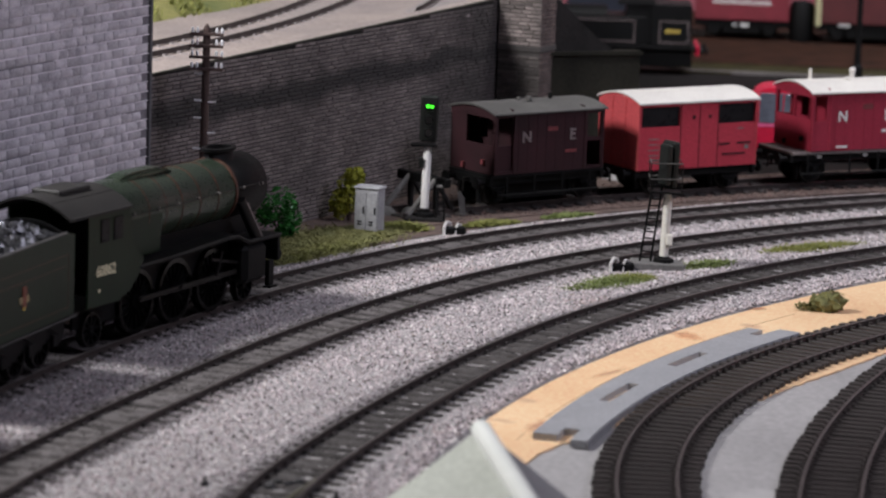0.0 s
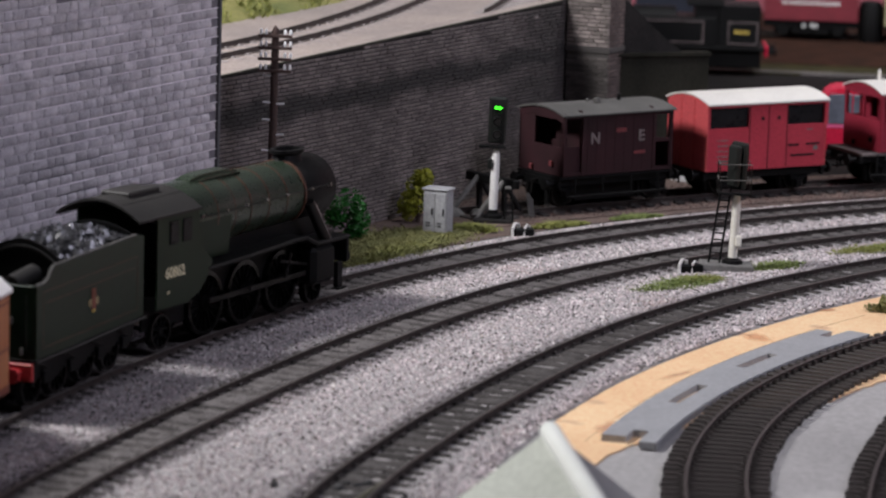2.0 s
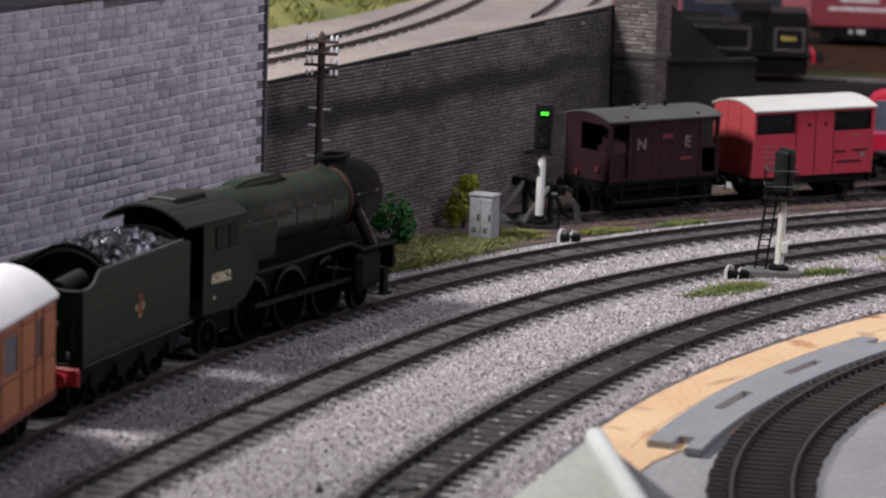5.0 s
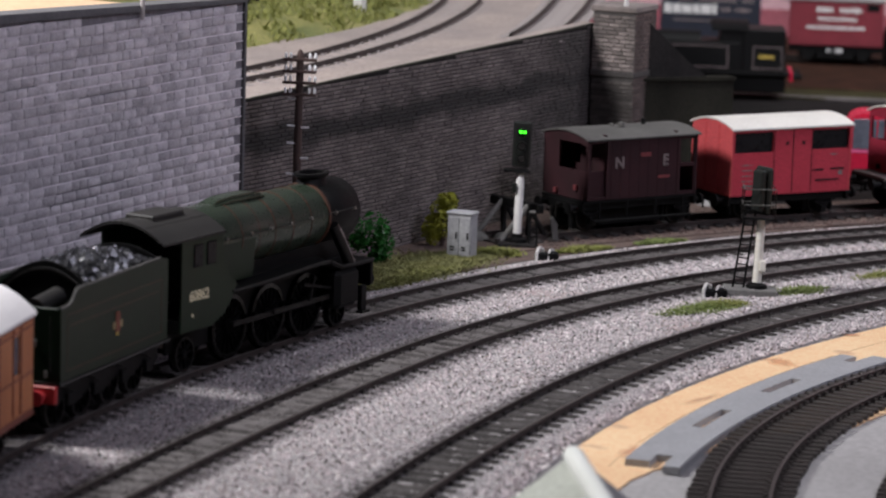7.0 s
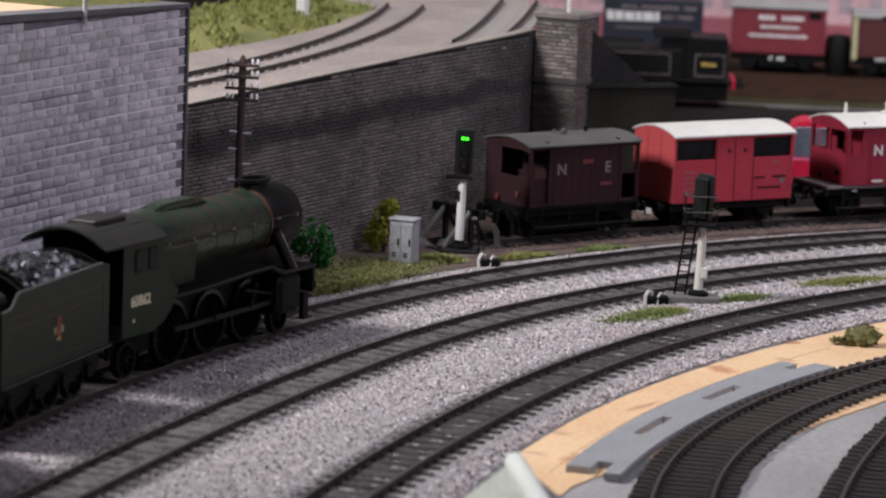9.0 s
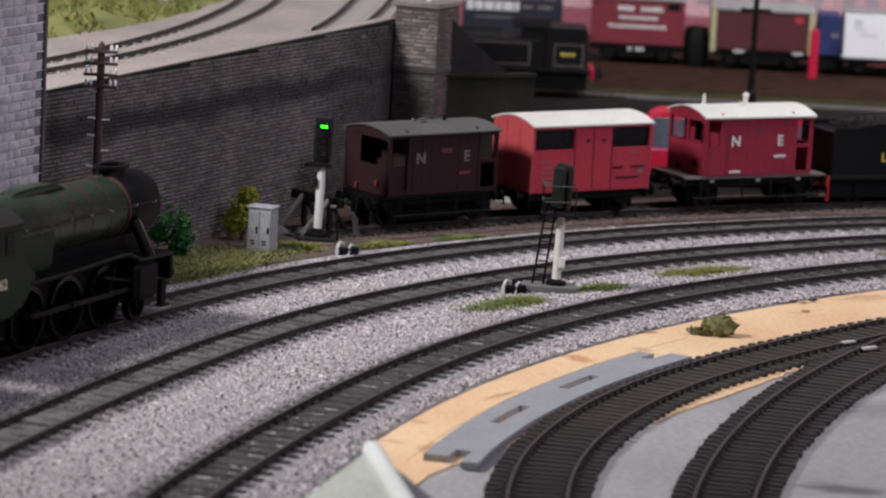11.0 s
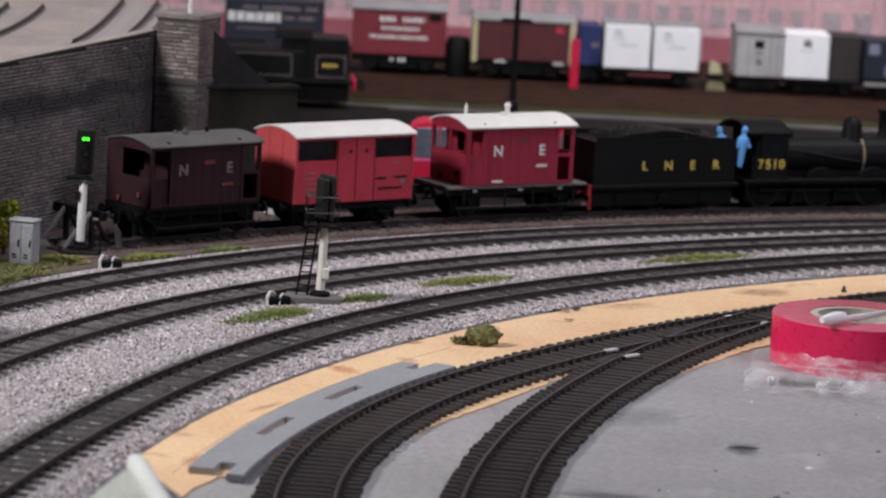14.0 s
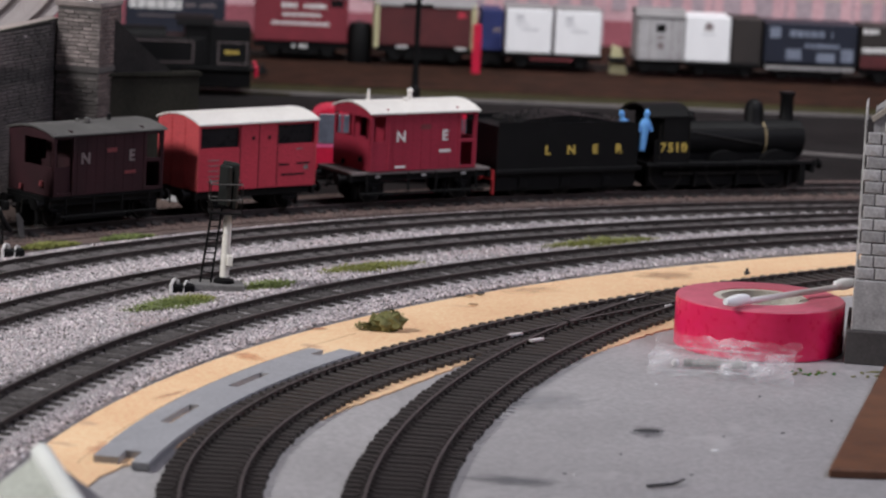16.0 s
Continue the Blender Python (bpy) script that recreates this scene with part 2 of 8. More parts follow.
def strip(bm, arc, o0, o1, z0, z1, seg=60, a0=None, a1=None):
    """A band along an arc between two offsets (metres) and two heights (metres); bm in millimetres."""
    a0, a1 = arc.a0 if a0 is None else a0, arc.a1 if a1 is None else a1
    prev = first = None
    for i in range(seg + 1):
        a = a0 + (a1 - a0) * i / seg
        q = [bm.verts.new(arc.at(a, o, z) * 1000) for o, z in ((o0, z0), (o1, z0), (o1, z1), (o0, z1))]
        if prev:
            for k in range(4):
                bm.faces.new((prev[k], prev[(k + 1) % 4], q[(k + 1) % 4], q[k]))
        else:
            first = q
        prev = q
    bm.faces.new(first[::-1])
    bm.faces.new(prev)
    bmesh.ops.recalc_face_normals(bm, faces=bm.faces)
    return bm


RAIL = 0.0031          # rail top over the sleeper bed
GAUGE = 0.0090         # half the distance between rail centres


def sleeper_mesh(material, width=3.2, length=32.0, height=1.1, rail=9.0):
    bm = bmesh.new()
    box(bm, -width / 2, width / 2, -length / 2, length / 2, 0, height, 0.25)
    for s in (-1, 1):
        for k in (-1, 1):
            box(bm, -1.0, 1.0, s * rail + k * 1.5 - 0.6, s * rail + k * 1.5 + 0.6, height - 0.1, height + 0.7)
    return mesh_of("sleeper", bm, material)


def profile_strip(bm, arc, outline, seg=70, a0=None, a1=None):
    """One closed outline of (offset, height) pairs in metres, swept along an arc."""
    a0, a1 = arc.a0 if a0 is None else a0, arc.a1 if a1 is None else a1
    prev = first = None
    for i in range(seg + 1):
        a = a0 + (a1 - a0) * i / seg
        q = [bm.verts.new(arc.at(a, o, z) * 1000) for o, z in outline]
        if prev:
            for k in range(len(q)):
                bm.faces.new((prev[k], prev[(k + 1) % len(q)], q[(k + 1) % len(q)], q[k]))
        else:
            first = q
        prev = q
    bm.faces.new(first[::-1])
    bm.faces.new(prev)
    bmesh.ops.recalc_face_normals(bm, faces=bm.faces)
    return bm


def rail_part(arc, off, parent, a0=None, a1=None):
    half = [(0.0010, 0.0005), (0.0010, 0.0009), (0.0004, 0.0012), (0.0004, 0.0022), (0.0006, 0.0024), (0.0006, 0.0030), (0.0005, RAIL)]
    bm = bmesh.new()
    profile_strip(bm, arc, [(off + o, z) for o, z in half] + [(off - o, z) for o, z in reversed(half)], 70, a0, a1)
    for f in bm.faces:
        if f.normal.z > 0.8 and f.calc_center_median().z > 3.0:
            f.material_index = 1
    return part("rail", bm, [M_RAIL, M_RAILTOP], parent)


def track(name, arc, sl, label, pitch=0.0077, group="running tracks", gauge=GAUGE):
    t = thing(name, Matrix(), label, "railway track", group)
    for s in (-1, 1):
        rail_part(arc, s * gauge, t)
    n = int(arc.length() / pitch)
    for i in range(n):
        a = arc.a0 + (arc.a1 - arc.a0) * (i + 0.5) / n
        ob = new("sleeper", sl)
        ob.parent = t
        ob.matrix_basis = arc.place(a + random.uniform(-0.03, 0.03)) @ pose(0, random.uniform(-0.0004, 0.0004), 0, 0, 0, random.uniform(-1, 1))
    return t


A_LINE = Arc(0.500, 0.976, 0.805, 194, 88, (1.0, 3.9, 6.1, 7.4, 6.2, 1.9, -3.1, -6.4, -6.4, -4.9, -3.4))
B_LINE = Arc(0.562, 0.966, 0.801, 192, 92, (0.0, 2.6, 5.9, 9.1, 10.7, 9.1, 4.5, -0.4, -1.0, 4.1, 13.7))
C_LINE = Arc(0.580, 1.001, 0.733, 194, 92, (0.0, 1.7, 3.3, 5.0, 6.1, 5.6, 4.0, 1.9, 1.3, 5.0, 11.8))
TRAIN = Arc(0.500, 0.976, 0.805, 194, 88)
CORK_EDGE = Arc(0.580, 1.001, 0.733, 194, 92)
SIDING = Arc(0.5816, 0.7844, 1.0704, 136.9, 84)
INNER_1 = Arc(0.378, 1.074, 0.435, 196, 151)
INNER_3 = Arc(0.7581, 0.8633, 0.8696, 151, 123)
INNER_2 = Arc(0.748, 1.032, 0.748, 186, 175)
INNER_4 = Arc(0.833, 1.0246, 0.8333, 175, 150)

# ---------------------------------------------------------------- the setting
def plain(name, bm, material, label="", kind="structure"):
    ob = part(name, bm, material)
    return tagged(ob, label, "", "", kind)


bm = bmesh.new()
box(bm, -1000, 1100, 350, 2650, -20, -1.2)
plain("ground", bm, M_BOARD, "grey painted baseboard top with dust and scuffs")
for n, (x0, x1, y0, y1, z0, z1) in {"floor": (-1.5, 1.5, -0.8, 2.7, -0.92, -0.9), "wall_north": (-1.5, 1.5, 2.7, 2.8, -0.9, 1.3), "wall_south": (-1.5, 1.5, -0.9, -0.8, -0.9, 1.3),
                                   "wall_west": (-1.6, -1.5, -0.8, 2.7, -0.9, 1.3), "wall_east": (1.5, 1.6, -0.8, 2.7, -0.9, 1.3), "ceiling": (-1.5, 1.5, -0.8, 2.7, 1.3, 1.36)}.items():
    bm = bmesh.new()
    box(bm, *[v * 1000 for v in (x0, x1, y0, y1, z0, z1)])
    plain(n, bm, M_ROOM, "plain painted surface of the layout room")


def sheet(name, outline, z, material, label, thick=1.0, kind="structure"):
    """A flat piece from an outline of (x, y) in metres."""
    bm = bmesh.new()
    prism(bm, [(x * 1000, y * 1000) for x, y in outline], "z", z - thick, z)
    return plain(name, bm, material, label, kind)


def arc_points(arc, off, a0, a1, n=40):
    return [tuple(arc.at(a0 + (a1 - a0) * i / n, off)[:2]) for i in range(n + 1)]


def rough_sheet(name, rings, material, label, amp=0.3):
    """A bed between two rows of points, with a gently uneven top; heights in mm at each ring."""
    bm = bmesh.new()
    grid = []
    for pts, z in rings:
        grid.append([bm.verts.new((x * 1000, y * 1000, z + amp * (noise.noise(Vector((x * 130, y * 130, 0))) + 0.5 * noise.noise(Vector((x * 500, y * 500, 3)))))) for x, y in pts])
    for a, b in zip(grid, grid[1:]):
        for i in range(len(a) - 1):
            bm.faces.new((a[i], a[i + 1], b[i + 1], b[i]))
    bmesh.ops.recalc_face_normals(bm, faces=bm.faces)
    if sum(f.normal.z for f in bm.faces) < 0:
        bmesh.ops.reverse_faces(bm, faces=bm.faces)
    for f in bm.faces:
        f.smooth = True
    return plain(name, bm, material, label)


def mixed_ring(arc_a, off_a, arc_b, off_b, f, a0, a1, n=170):
    out = []
    for i in range(n + 1):
        a = a0 + (a1 - a0) * i / n
        p = arc_a.at(a, off_a)
        b = arc_b.at(arc_b.near(p.x, p.y), off_b)
        q = p.lerp(b, f)
        out.append((q.x, q.y))
    return out


# the grey ballast from the inner edge of the near line to the outer edge of the far line
rings = [(mixed_ring(CORK_EDGE, -0.030, A_LINE, 0.030, 0, 194, 90), -2.9)]
for k in range(0, 41):
    f = k / 40
    rings.append((mixed_ring(CORK_EDGE, -0.024, A_LINE, 0.026, f, 194, 90), 0.52 if 0 < k < 40 else 0.0))
rings.append((mixed_ring(CORK_EDGE, -0.024, A_LINE, 0.036, 1, 194, 90), -1.5))
rough_sheet("ballast_bed", rings, M_BALLAST, "pale grey granite ballast spread between the running tracks", 0.15)
bm = bmesh.new()
strip(bm, SIDING, -0.026, 0.034, -0.0035, 0.0003, 90, 137.4, 86)
plain("siding_bed", bm, M_EARTH, "dark reddish brown cinder bed under the siding")
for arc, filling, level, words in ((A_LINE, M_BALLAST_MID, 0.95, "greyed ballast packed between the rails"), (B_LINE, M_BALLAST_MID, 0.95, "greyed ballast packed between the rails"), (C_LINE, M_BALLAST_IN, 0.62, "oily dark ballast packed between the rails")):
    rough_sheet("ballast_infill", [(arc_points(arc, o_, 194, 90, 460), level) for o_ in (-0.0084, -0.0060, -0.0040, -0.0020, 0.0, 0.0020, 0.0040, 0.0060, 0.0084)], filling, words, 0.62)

M_BRASSY = mat("worn_nickel", (0.22, 0.215, 0.15), (0.10, 0.095, 0.07), 160, 0.4, 0.5, 0.1, 900)
M_SEAM = mat("cork_cut", (0.45, 0.28, 0.16), (0.36, 0.22, 0.12), 40, 0.9, 0, 0.3, 900)

# earth and grass foot of the retaining wall
sheet("earth_verge", arc_points(A_LINE, 0.030, 168, 131) + [(-0.155, 1.69), (-0.24, 1.52), (-0.285, 1.36), (-0.33, 1.20)], 0.0001 * 1000 - 0.3, M_EARTH, "brown earth verge at the foot of the retaining wall", 2.5)

# the cork underlay
cork_in = [(-0.1126, 1.1145), (-0.1046, 1.0863), (-0.0962, 1.0721), (-0.0929, 1.0871), (-0.0888, 1.097), (-0.0861, 1.1042), (-0.0679, 1.14), (-0.0277, 1.1827), (-0.0150, 1.2115), (-0.0008, 1.2400), (0.0152, 1.2750), (0.0300, 1.3070), (0.0345, 1.3130), (0.066, 1.3118), (0.1026, 1.3792), (0.17, 1.47), (0.30, 1.56)]


def ragged(points, step, amp):
    """The same line with short, torn-looking steps."""
    out = []
    for (xa, ya), (xb, yb) in zip(points, points[1:]):
        n = max(1, int(math.hypot(xb - xa, yb - ya) / step))
        for i in range(n):
            x, y = xa + (xb - xa) * i / n, ya + (yb - ya) * i / n
            out.append((x + amp * noise.noise(Vector((x * 300, y * 300, 1.0))), y + amp * noise.noise(Vector((x * 300, y * 300, 8.0)))))
    return out + [points[-1]]


sheet("cork_underlay", arc_points(CORK_EDGE, -0.0265, 170.6, 108) + ragged(cork_in, 0.0025, 0.0015)[::-1], -0.6, M_CORK, "tan cork sheet underlay with torn edge and glue stains", 0.9)

bm = bmesh.new()
strip(bm, Arc(0.580, 1.001, 0.733, 180, 92), -0.0436, -0.0433, -0.0007, -0.00055, 40, 171.5, 150)
plain("cork_seam", bm, M_SEAM, "dark cut line between two cork strips")

# far yard: road, verge, cinder bed
sheet("road", [(-0.7, 1.70), (-0.2, 1.72), (0.1, 1.62), (0.5, 1.66), (1.2, 1.66), (1.2, 2.17), (0.15, 2.13), (-0.7, 2.06)], -0.9, M_ROAD, "dark worn asphalt road behind the sidings", 2.0)
sheet("kerb_line", [(-0.35, 2.082), (0.15, 2.108), (0.8, 2.14), (0.8, 2.147), (0.15, 2.116), (-0.35, 2.089)], 0.6, M_KERB, "pale stone kerb line along the road", 1.6)
sheet("kerb_line", [(-0.05, 1.985), (0.25, 1.93), (0.8, 1.90), (0.8, 1.908), (0.25, 1.939), (-0.05, 1.993)], -0.2, M_KERB, "pale stone kerb line along the road", 0.8)
sheet("grass_verge", [(-0.7, 2.03), (0.15, 2.12), (1.2, 2.16), (1.2, 2.2), (0.15, 2.155), (-0.7, 2.12)], 0.3, M_VERGE, "dull olive grass verge beside the far sidings", 2.0)
sheet("cinder_bed", [(-0.7, 2.11), (0.15, 2.15), (1.2, 2.19), (1.2, 2.6), (-0.7, 2.6)], 0.9, M_CINDER, "rust brown cinder bed of the far sidings", 3.0)

# ---------------------------------------------------------------- walls of separate stones
def brick_mesh(w, h, d, material, seed):
    """A rough-faced block: back on y = 0, face towards -y."""
    rnd = random.Random(seed)
    bm = bmesh.new()
    e = 0.35 if h > 3 else 0.14
    back = [bm.verts.new((x, 0, z)) for x, z in ((0, 0), (w, 0), (w, h), (0, h))]
    rim = [bm.verts.new((x, -d * 0.35, z)) for x, z in ((0, 0), (w, 0), (w, h), (0, h))]
    top = [bm.verts.new((x + rnd.uniform(-e, e) * 0.5, -d * rnd.uniform(0.8, 1.25), z + rnd.uniform(-e, e) * 0.4)) for x, z in ((e, e), (w - e, e), (w - e, h - e), (e, h - e))]
    for a, b in ((back, rim), (rim, top)):
        for i in range(4):
            bm.faces.new((a[i], a[(i + 1) % 4], b[(i + 1) % 4], b[i]))
    c = bm.verts.new((w / 2 + rnd.uniform(-1, 1) * w * 0.15, -d * rnd.uniform(1.0, 1.5), h / 2))
    for i in range(4):
        bm.faces.new((top[i], top[(i + 1) % 4], c))
    bmesh.ops.recalc_face_normals(bm, faces=bm.faces)
    return mesh_of("stone", bm, material)


def joined_bricks(name, length, z0, z1, bw, bh, depth, material, parent, seed, keep=None, label="", single=None, material_single=None, joint=0.42):
    """Small bricks in one mesh, along +x from 0, face towards -y."""
    rnd = random.Random(seed)
    vs, fs = [], []
    shared, count = {}, 0
    rows = int((z1 - z0) / bh)
    for r in range(rows):
        z = z0 + r * bh
        x = -bw * rnd.choice((0.5, 0.5, 0.3)) if r % 2 else 0.0
        while x < length:
            w = bw * rnd.uniform(0.9, 1.1)
            a, b = max(0.0, x), min(length, x + w - joint * 0.4)
            if b - a > 0.6 and (keep is None or keep((a + b) / 2, z)):
                d = depth * rnd.uniform(0.6, 1.35)
                k = len(vs)
                g = 0.20
                if single and count < 300 and single((a + b) / 2, z):
                    key = round((b - a) * 4) / 4
                    if key not in shared:
                        bm = bmesh.new()
                        lo_, hi_ = [bm.verts.new((q, 0, h_)) for q, h_ in ((0, 0), (key, 0), (key, bh - joint), (0, bh - joint))], [bm.verts.new((q, -depth, h_)) for q, h_ in ((g, g), (key - g, g), (key - g, bh - joint - g), (g, bh - joint - g))]
                        bm.faces.new(hi_)
                        bm.faces.new(lo_[::-1])
                        for i in range(4):
                            bm.faces.new((lo_[i], lo_[(i + 1) % 4], hi_[(i + 1) % 4], hi_[i]))
                        bmesh.ops.recalc_face_normals(bm, faces=bm.faces)
                        shared[key] = mesh_of("brick", bm, material_single)
                    ob = new("brick", shared[key])
                    ob.parent = parent
                    ob.matrix_basis = Matrix.Translation((a * MM, rnd.uniform(-0.1, 0.1) * MM, z * MM))
                    count += 1
                    x += w
                    continue
                vs += [(a, 0, z), (b, 0, z), (b, 0, z + bh - joint), (a, 0, z + bh - joint), (a + g, -d, z + g), (b - g, -d, z + g), (b - g, -d, z + bh - joint - g), (a + g, -d, z + bh - joint - g)]
                fs += [(k + 4, k + 5, k + 6, k + 7), (k, k + 1, k + 5, k + 4), (k + 1, k + 2, k + 6, k + 5), (k + 2, k + 3, k + 7, k + 6), (k + 3, k, k + 4, k + 7)]
            x += w
    me = bpy.data.meshes.new(name)
    me.from_pydata([tuple(c * MM for c in v) for v in vs], [], fs)
    me.materials.append(material)
    ob = new(name, me)
    ob.parent = parent
    return tagged(ob, label, "", "", "stuff")


def along(p, q):
    """Pose with x from p to q on the ground, y to the left of that way."""
    d = Vector((q[0] - p[0], q[1] - p[1], 0))
    return Matrix.Translation((p[0], p[1], 0)) @ Matrix.Rotation(math.atan2(d.y, d.x), 4, "Z"), d.length


# pale stone wall beside the express; x runs towards its free end
wd = Vector((0.309, 0.951, 0)).normalized()
corner = Vector((-0.2787, 1.364, 0))
WL = 420.0
start = corner - wd * (WL * MM)
m, _ = along(start, corner)
wall_left = thing("wall_left", m, "tall lilac grey rough stone wall with pale mortar lines", "wall", "", "structure")
bm = bmesh.new()
prism(bm, [(0, 0), (WL - 0.4, 0), (WL - 0.4, 117.5), (0, 130.5)], "y", 0.4, 9)
part("backing", bm, M_MORTAR, wall_left)
bm = bmesh.new()
prism(bm, [(0, 130.5), (WL, 117.6), (WL, 119.2), (0, 136)], "y", -1.6, 10)
part("coping", bm, M_COPING, wall_left, "dark grey coping strip")
bm = bmesh.new()
box(bm, WL - 0.2, WL + 1.6, -0.8, 9.5, 0, 118, 0.3)
part("end_strip", bm, M_COPING, wall_left, "grey edge strip closing the wall's end")
bm = bmesh.new()
prism(bm, [(0, 124), (WL - 70, 117), (WL - 70, 121.5), (0, 137)], "y", 10, 180)
part("upper_board", bm, M_PLY, wall_left, "bare plywood board behind the coping")
tube_bm = bmesh.new()
tube(tube_bm, (WL - 81, -2, 117), (WL - 81, -2, 131), 0.9)
part("conduit", tube_bm, M_PIPE, wall_left, "pale pipe end over the coping")

# dark retaining wall
P0, P1 = (-0.281, 1.378), (-0.167, 1.66)
m, L = along(P0, P1)
DL = L * 1000
wall_dark = thing("wall_dark", m, "sooty dark brick retaining wall with a darker damp band", "wall", "", "structure")
bm = bmesh.new()
prism(bm, [(-6, 0), (DL, 0), (DL, 84.5), (-6, 75.8)], "y", 0, 8)
part("backing", bm, M_SOOT, wall_dark)


def band_and_far_end(material):
    """Stains a brick material with the wall's damp band and darkens it towards the far end."""
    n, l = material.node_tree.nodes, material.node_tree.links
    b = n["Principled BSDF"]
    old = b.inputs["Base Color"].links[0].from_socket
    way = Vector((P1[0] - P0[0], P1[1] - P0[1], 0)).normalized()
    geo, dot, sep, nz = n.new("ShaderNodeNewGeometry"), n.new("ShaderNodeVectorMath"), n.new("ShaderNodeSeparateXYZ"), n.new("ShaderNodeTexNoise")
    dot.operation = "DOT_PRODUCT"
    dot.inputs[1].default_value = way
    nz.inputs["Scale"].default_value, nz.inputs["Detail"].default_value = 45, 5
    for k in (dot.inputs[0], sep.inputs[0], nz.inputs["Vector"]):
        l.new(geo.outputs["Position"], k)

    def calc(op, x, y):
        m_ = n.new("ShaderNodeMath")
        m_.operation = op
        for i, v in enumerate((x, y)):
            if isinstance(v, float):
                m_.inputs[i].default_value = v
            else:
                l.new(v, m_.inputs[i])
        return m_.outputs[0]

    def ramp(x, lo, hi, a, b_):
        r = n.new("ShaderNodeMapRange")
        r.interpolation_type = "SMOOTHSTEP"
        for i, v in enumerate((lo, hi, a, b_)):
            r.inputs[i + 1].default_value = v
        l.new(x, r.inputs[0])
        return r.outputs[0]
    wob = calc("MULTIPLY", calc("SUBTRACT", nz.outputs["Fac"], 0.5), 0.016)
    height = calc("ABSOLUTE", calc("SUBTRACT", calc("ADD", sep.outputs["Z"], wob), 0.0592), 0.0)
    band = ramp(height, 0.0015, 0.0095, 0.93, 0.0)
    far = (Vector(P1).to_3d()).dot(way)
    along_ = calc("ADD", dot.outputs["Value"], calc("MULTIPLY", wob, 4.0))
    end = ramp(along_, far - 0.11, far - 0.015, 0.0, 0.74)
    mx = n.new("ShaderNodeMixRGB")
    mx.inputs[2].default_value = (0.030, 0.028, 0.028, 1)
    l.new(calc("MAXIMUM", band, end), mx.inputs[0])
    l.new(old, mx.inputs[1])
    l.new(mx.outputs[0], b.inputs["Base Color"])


band_and_far_end(M_BRICKDARK)
band_and_far_end(M_BRICKONE)
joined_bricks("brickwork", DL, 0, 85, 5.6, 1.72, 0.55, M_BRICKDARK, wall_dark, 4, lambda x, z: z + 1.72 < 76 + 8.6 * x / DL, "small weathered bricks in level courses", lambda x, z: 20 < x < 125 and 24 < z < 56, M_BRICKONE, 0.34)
bm = bmesh.new()
prism(bm, [(-6, 75.8), (DL, 84.5), (DL, 85.2), (-6, 76.5)], "y", -0.5, 0.9)
part("coping", bm, M_COPEDARK, wall_dark, "thin mossy coping edge")
bm = bmesh.new()
prism(bm, [(-6, 74.0), (DL, 82.7), (DL, 84.9), (-6, 76.2)], "y", 0.95, 8.15)
part("packing", bm, M_PINKBALLAST, wall_dark, "pale ballast spilling up to the coping")

# upper deck behind it, rising to the right
deck = thing("upper_deck", m, "upper level track bed of pale pinkish ballast", "embankment", "", "structure")
bm = bmesh.new()
prism(bm, [(-60, 8.2), (DL + 2, 8.2), (DL + 265, 148), (DL + 265, 420), (-60, 420)], "z", 60, 72)
for v_ in bm.verts:
    if v_.co.z > 70:
        v_.co.z = 71.6 + 8.7 * v_.co.x / DL
part("ballast_top", bm, M_PINKBALLAST, deck)
# a grassy bank with an uneven top behind the front track
bm = bmesh.new()
grid = []
for i in range(41):
    x = 60 + i * 7.5
    y0 = 98 + 0.0011 * (x - 215) ** 2 + 2.5 * noise.noise(Vector((x * 0.06, 0, 0)))
    row = []
    for j in range(31):
        y = y0 + j * 6.0
        z = 71.4 + 8.7 * x / DL + min(j, 6) * 0.55 + (1.6 * noise.noise(Vector((x * 0.12, y * 0.12, 2.0))) + 0.9 * noise.noise(Vector((x * 0.4, y * 0.4, 5.0)))) * min(1, j / 2)
        row.append(bm.verts.new((x, y, z)))
    grid.append(row)
for i in range(40):
    for j in range(30):
        bm.faces.new((grid[i][j], grid[i + 1][j], grid[i + 1][j + 1], grid[i][j + 1]))
bmesh.ops.recalc_face_normals(bm, faces=bm.faces)
part("grass_bank", bm, M_GRASSBANK, deck, "yellow green static grass on the upper level")
bm = bmesh.new()
box(bm, 255, 470, 176, 184, 76, 112, 0.5)
part("low_wall", bm, M_SOOT, deck, "dark low wall behind the grass")
bm = bmesh.new()
box(bm, 290, 295, 124, 129, 78, 100, 0.5)
part("white_post", bm, M_WHITE, deck, "white post in the grass")


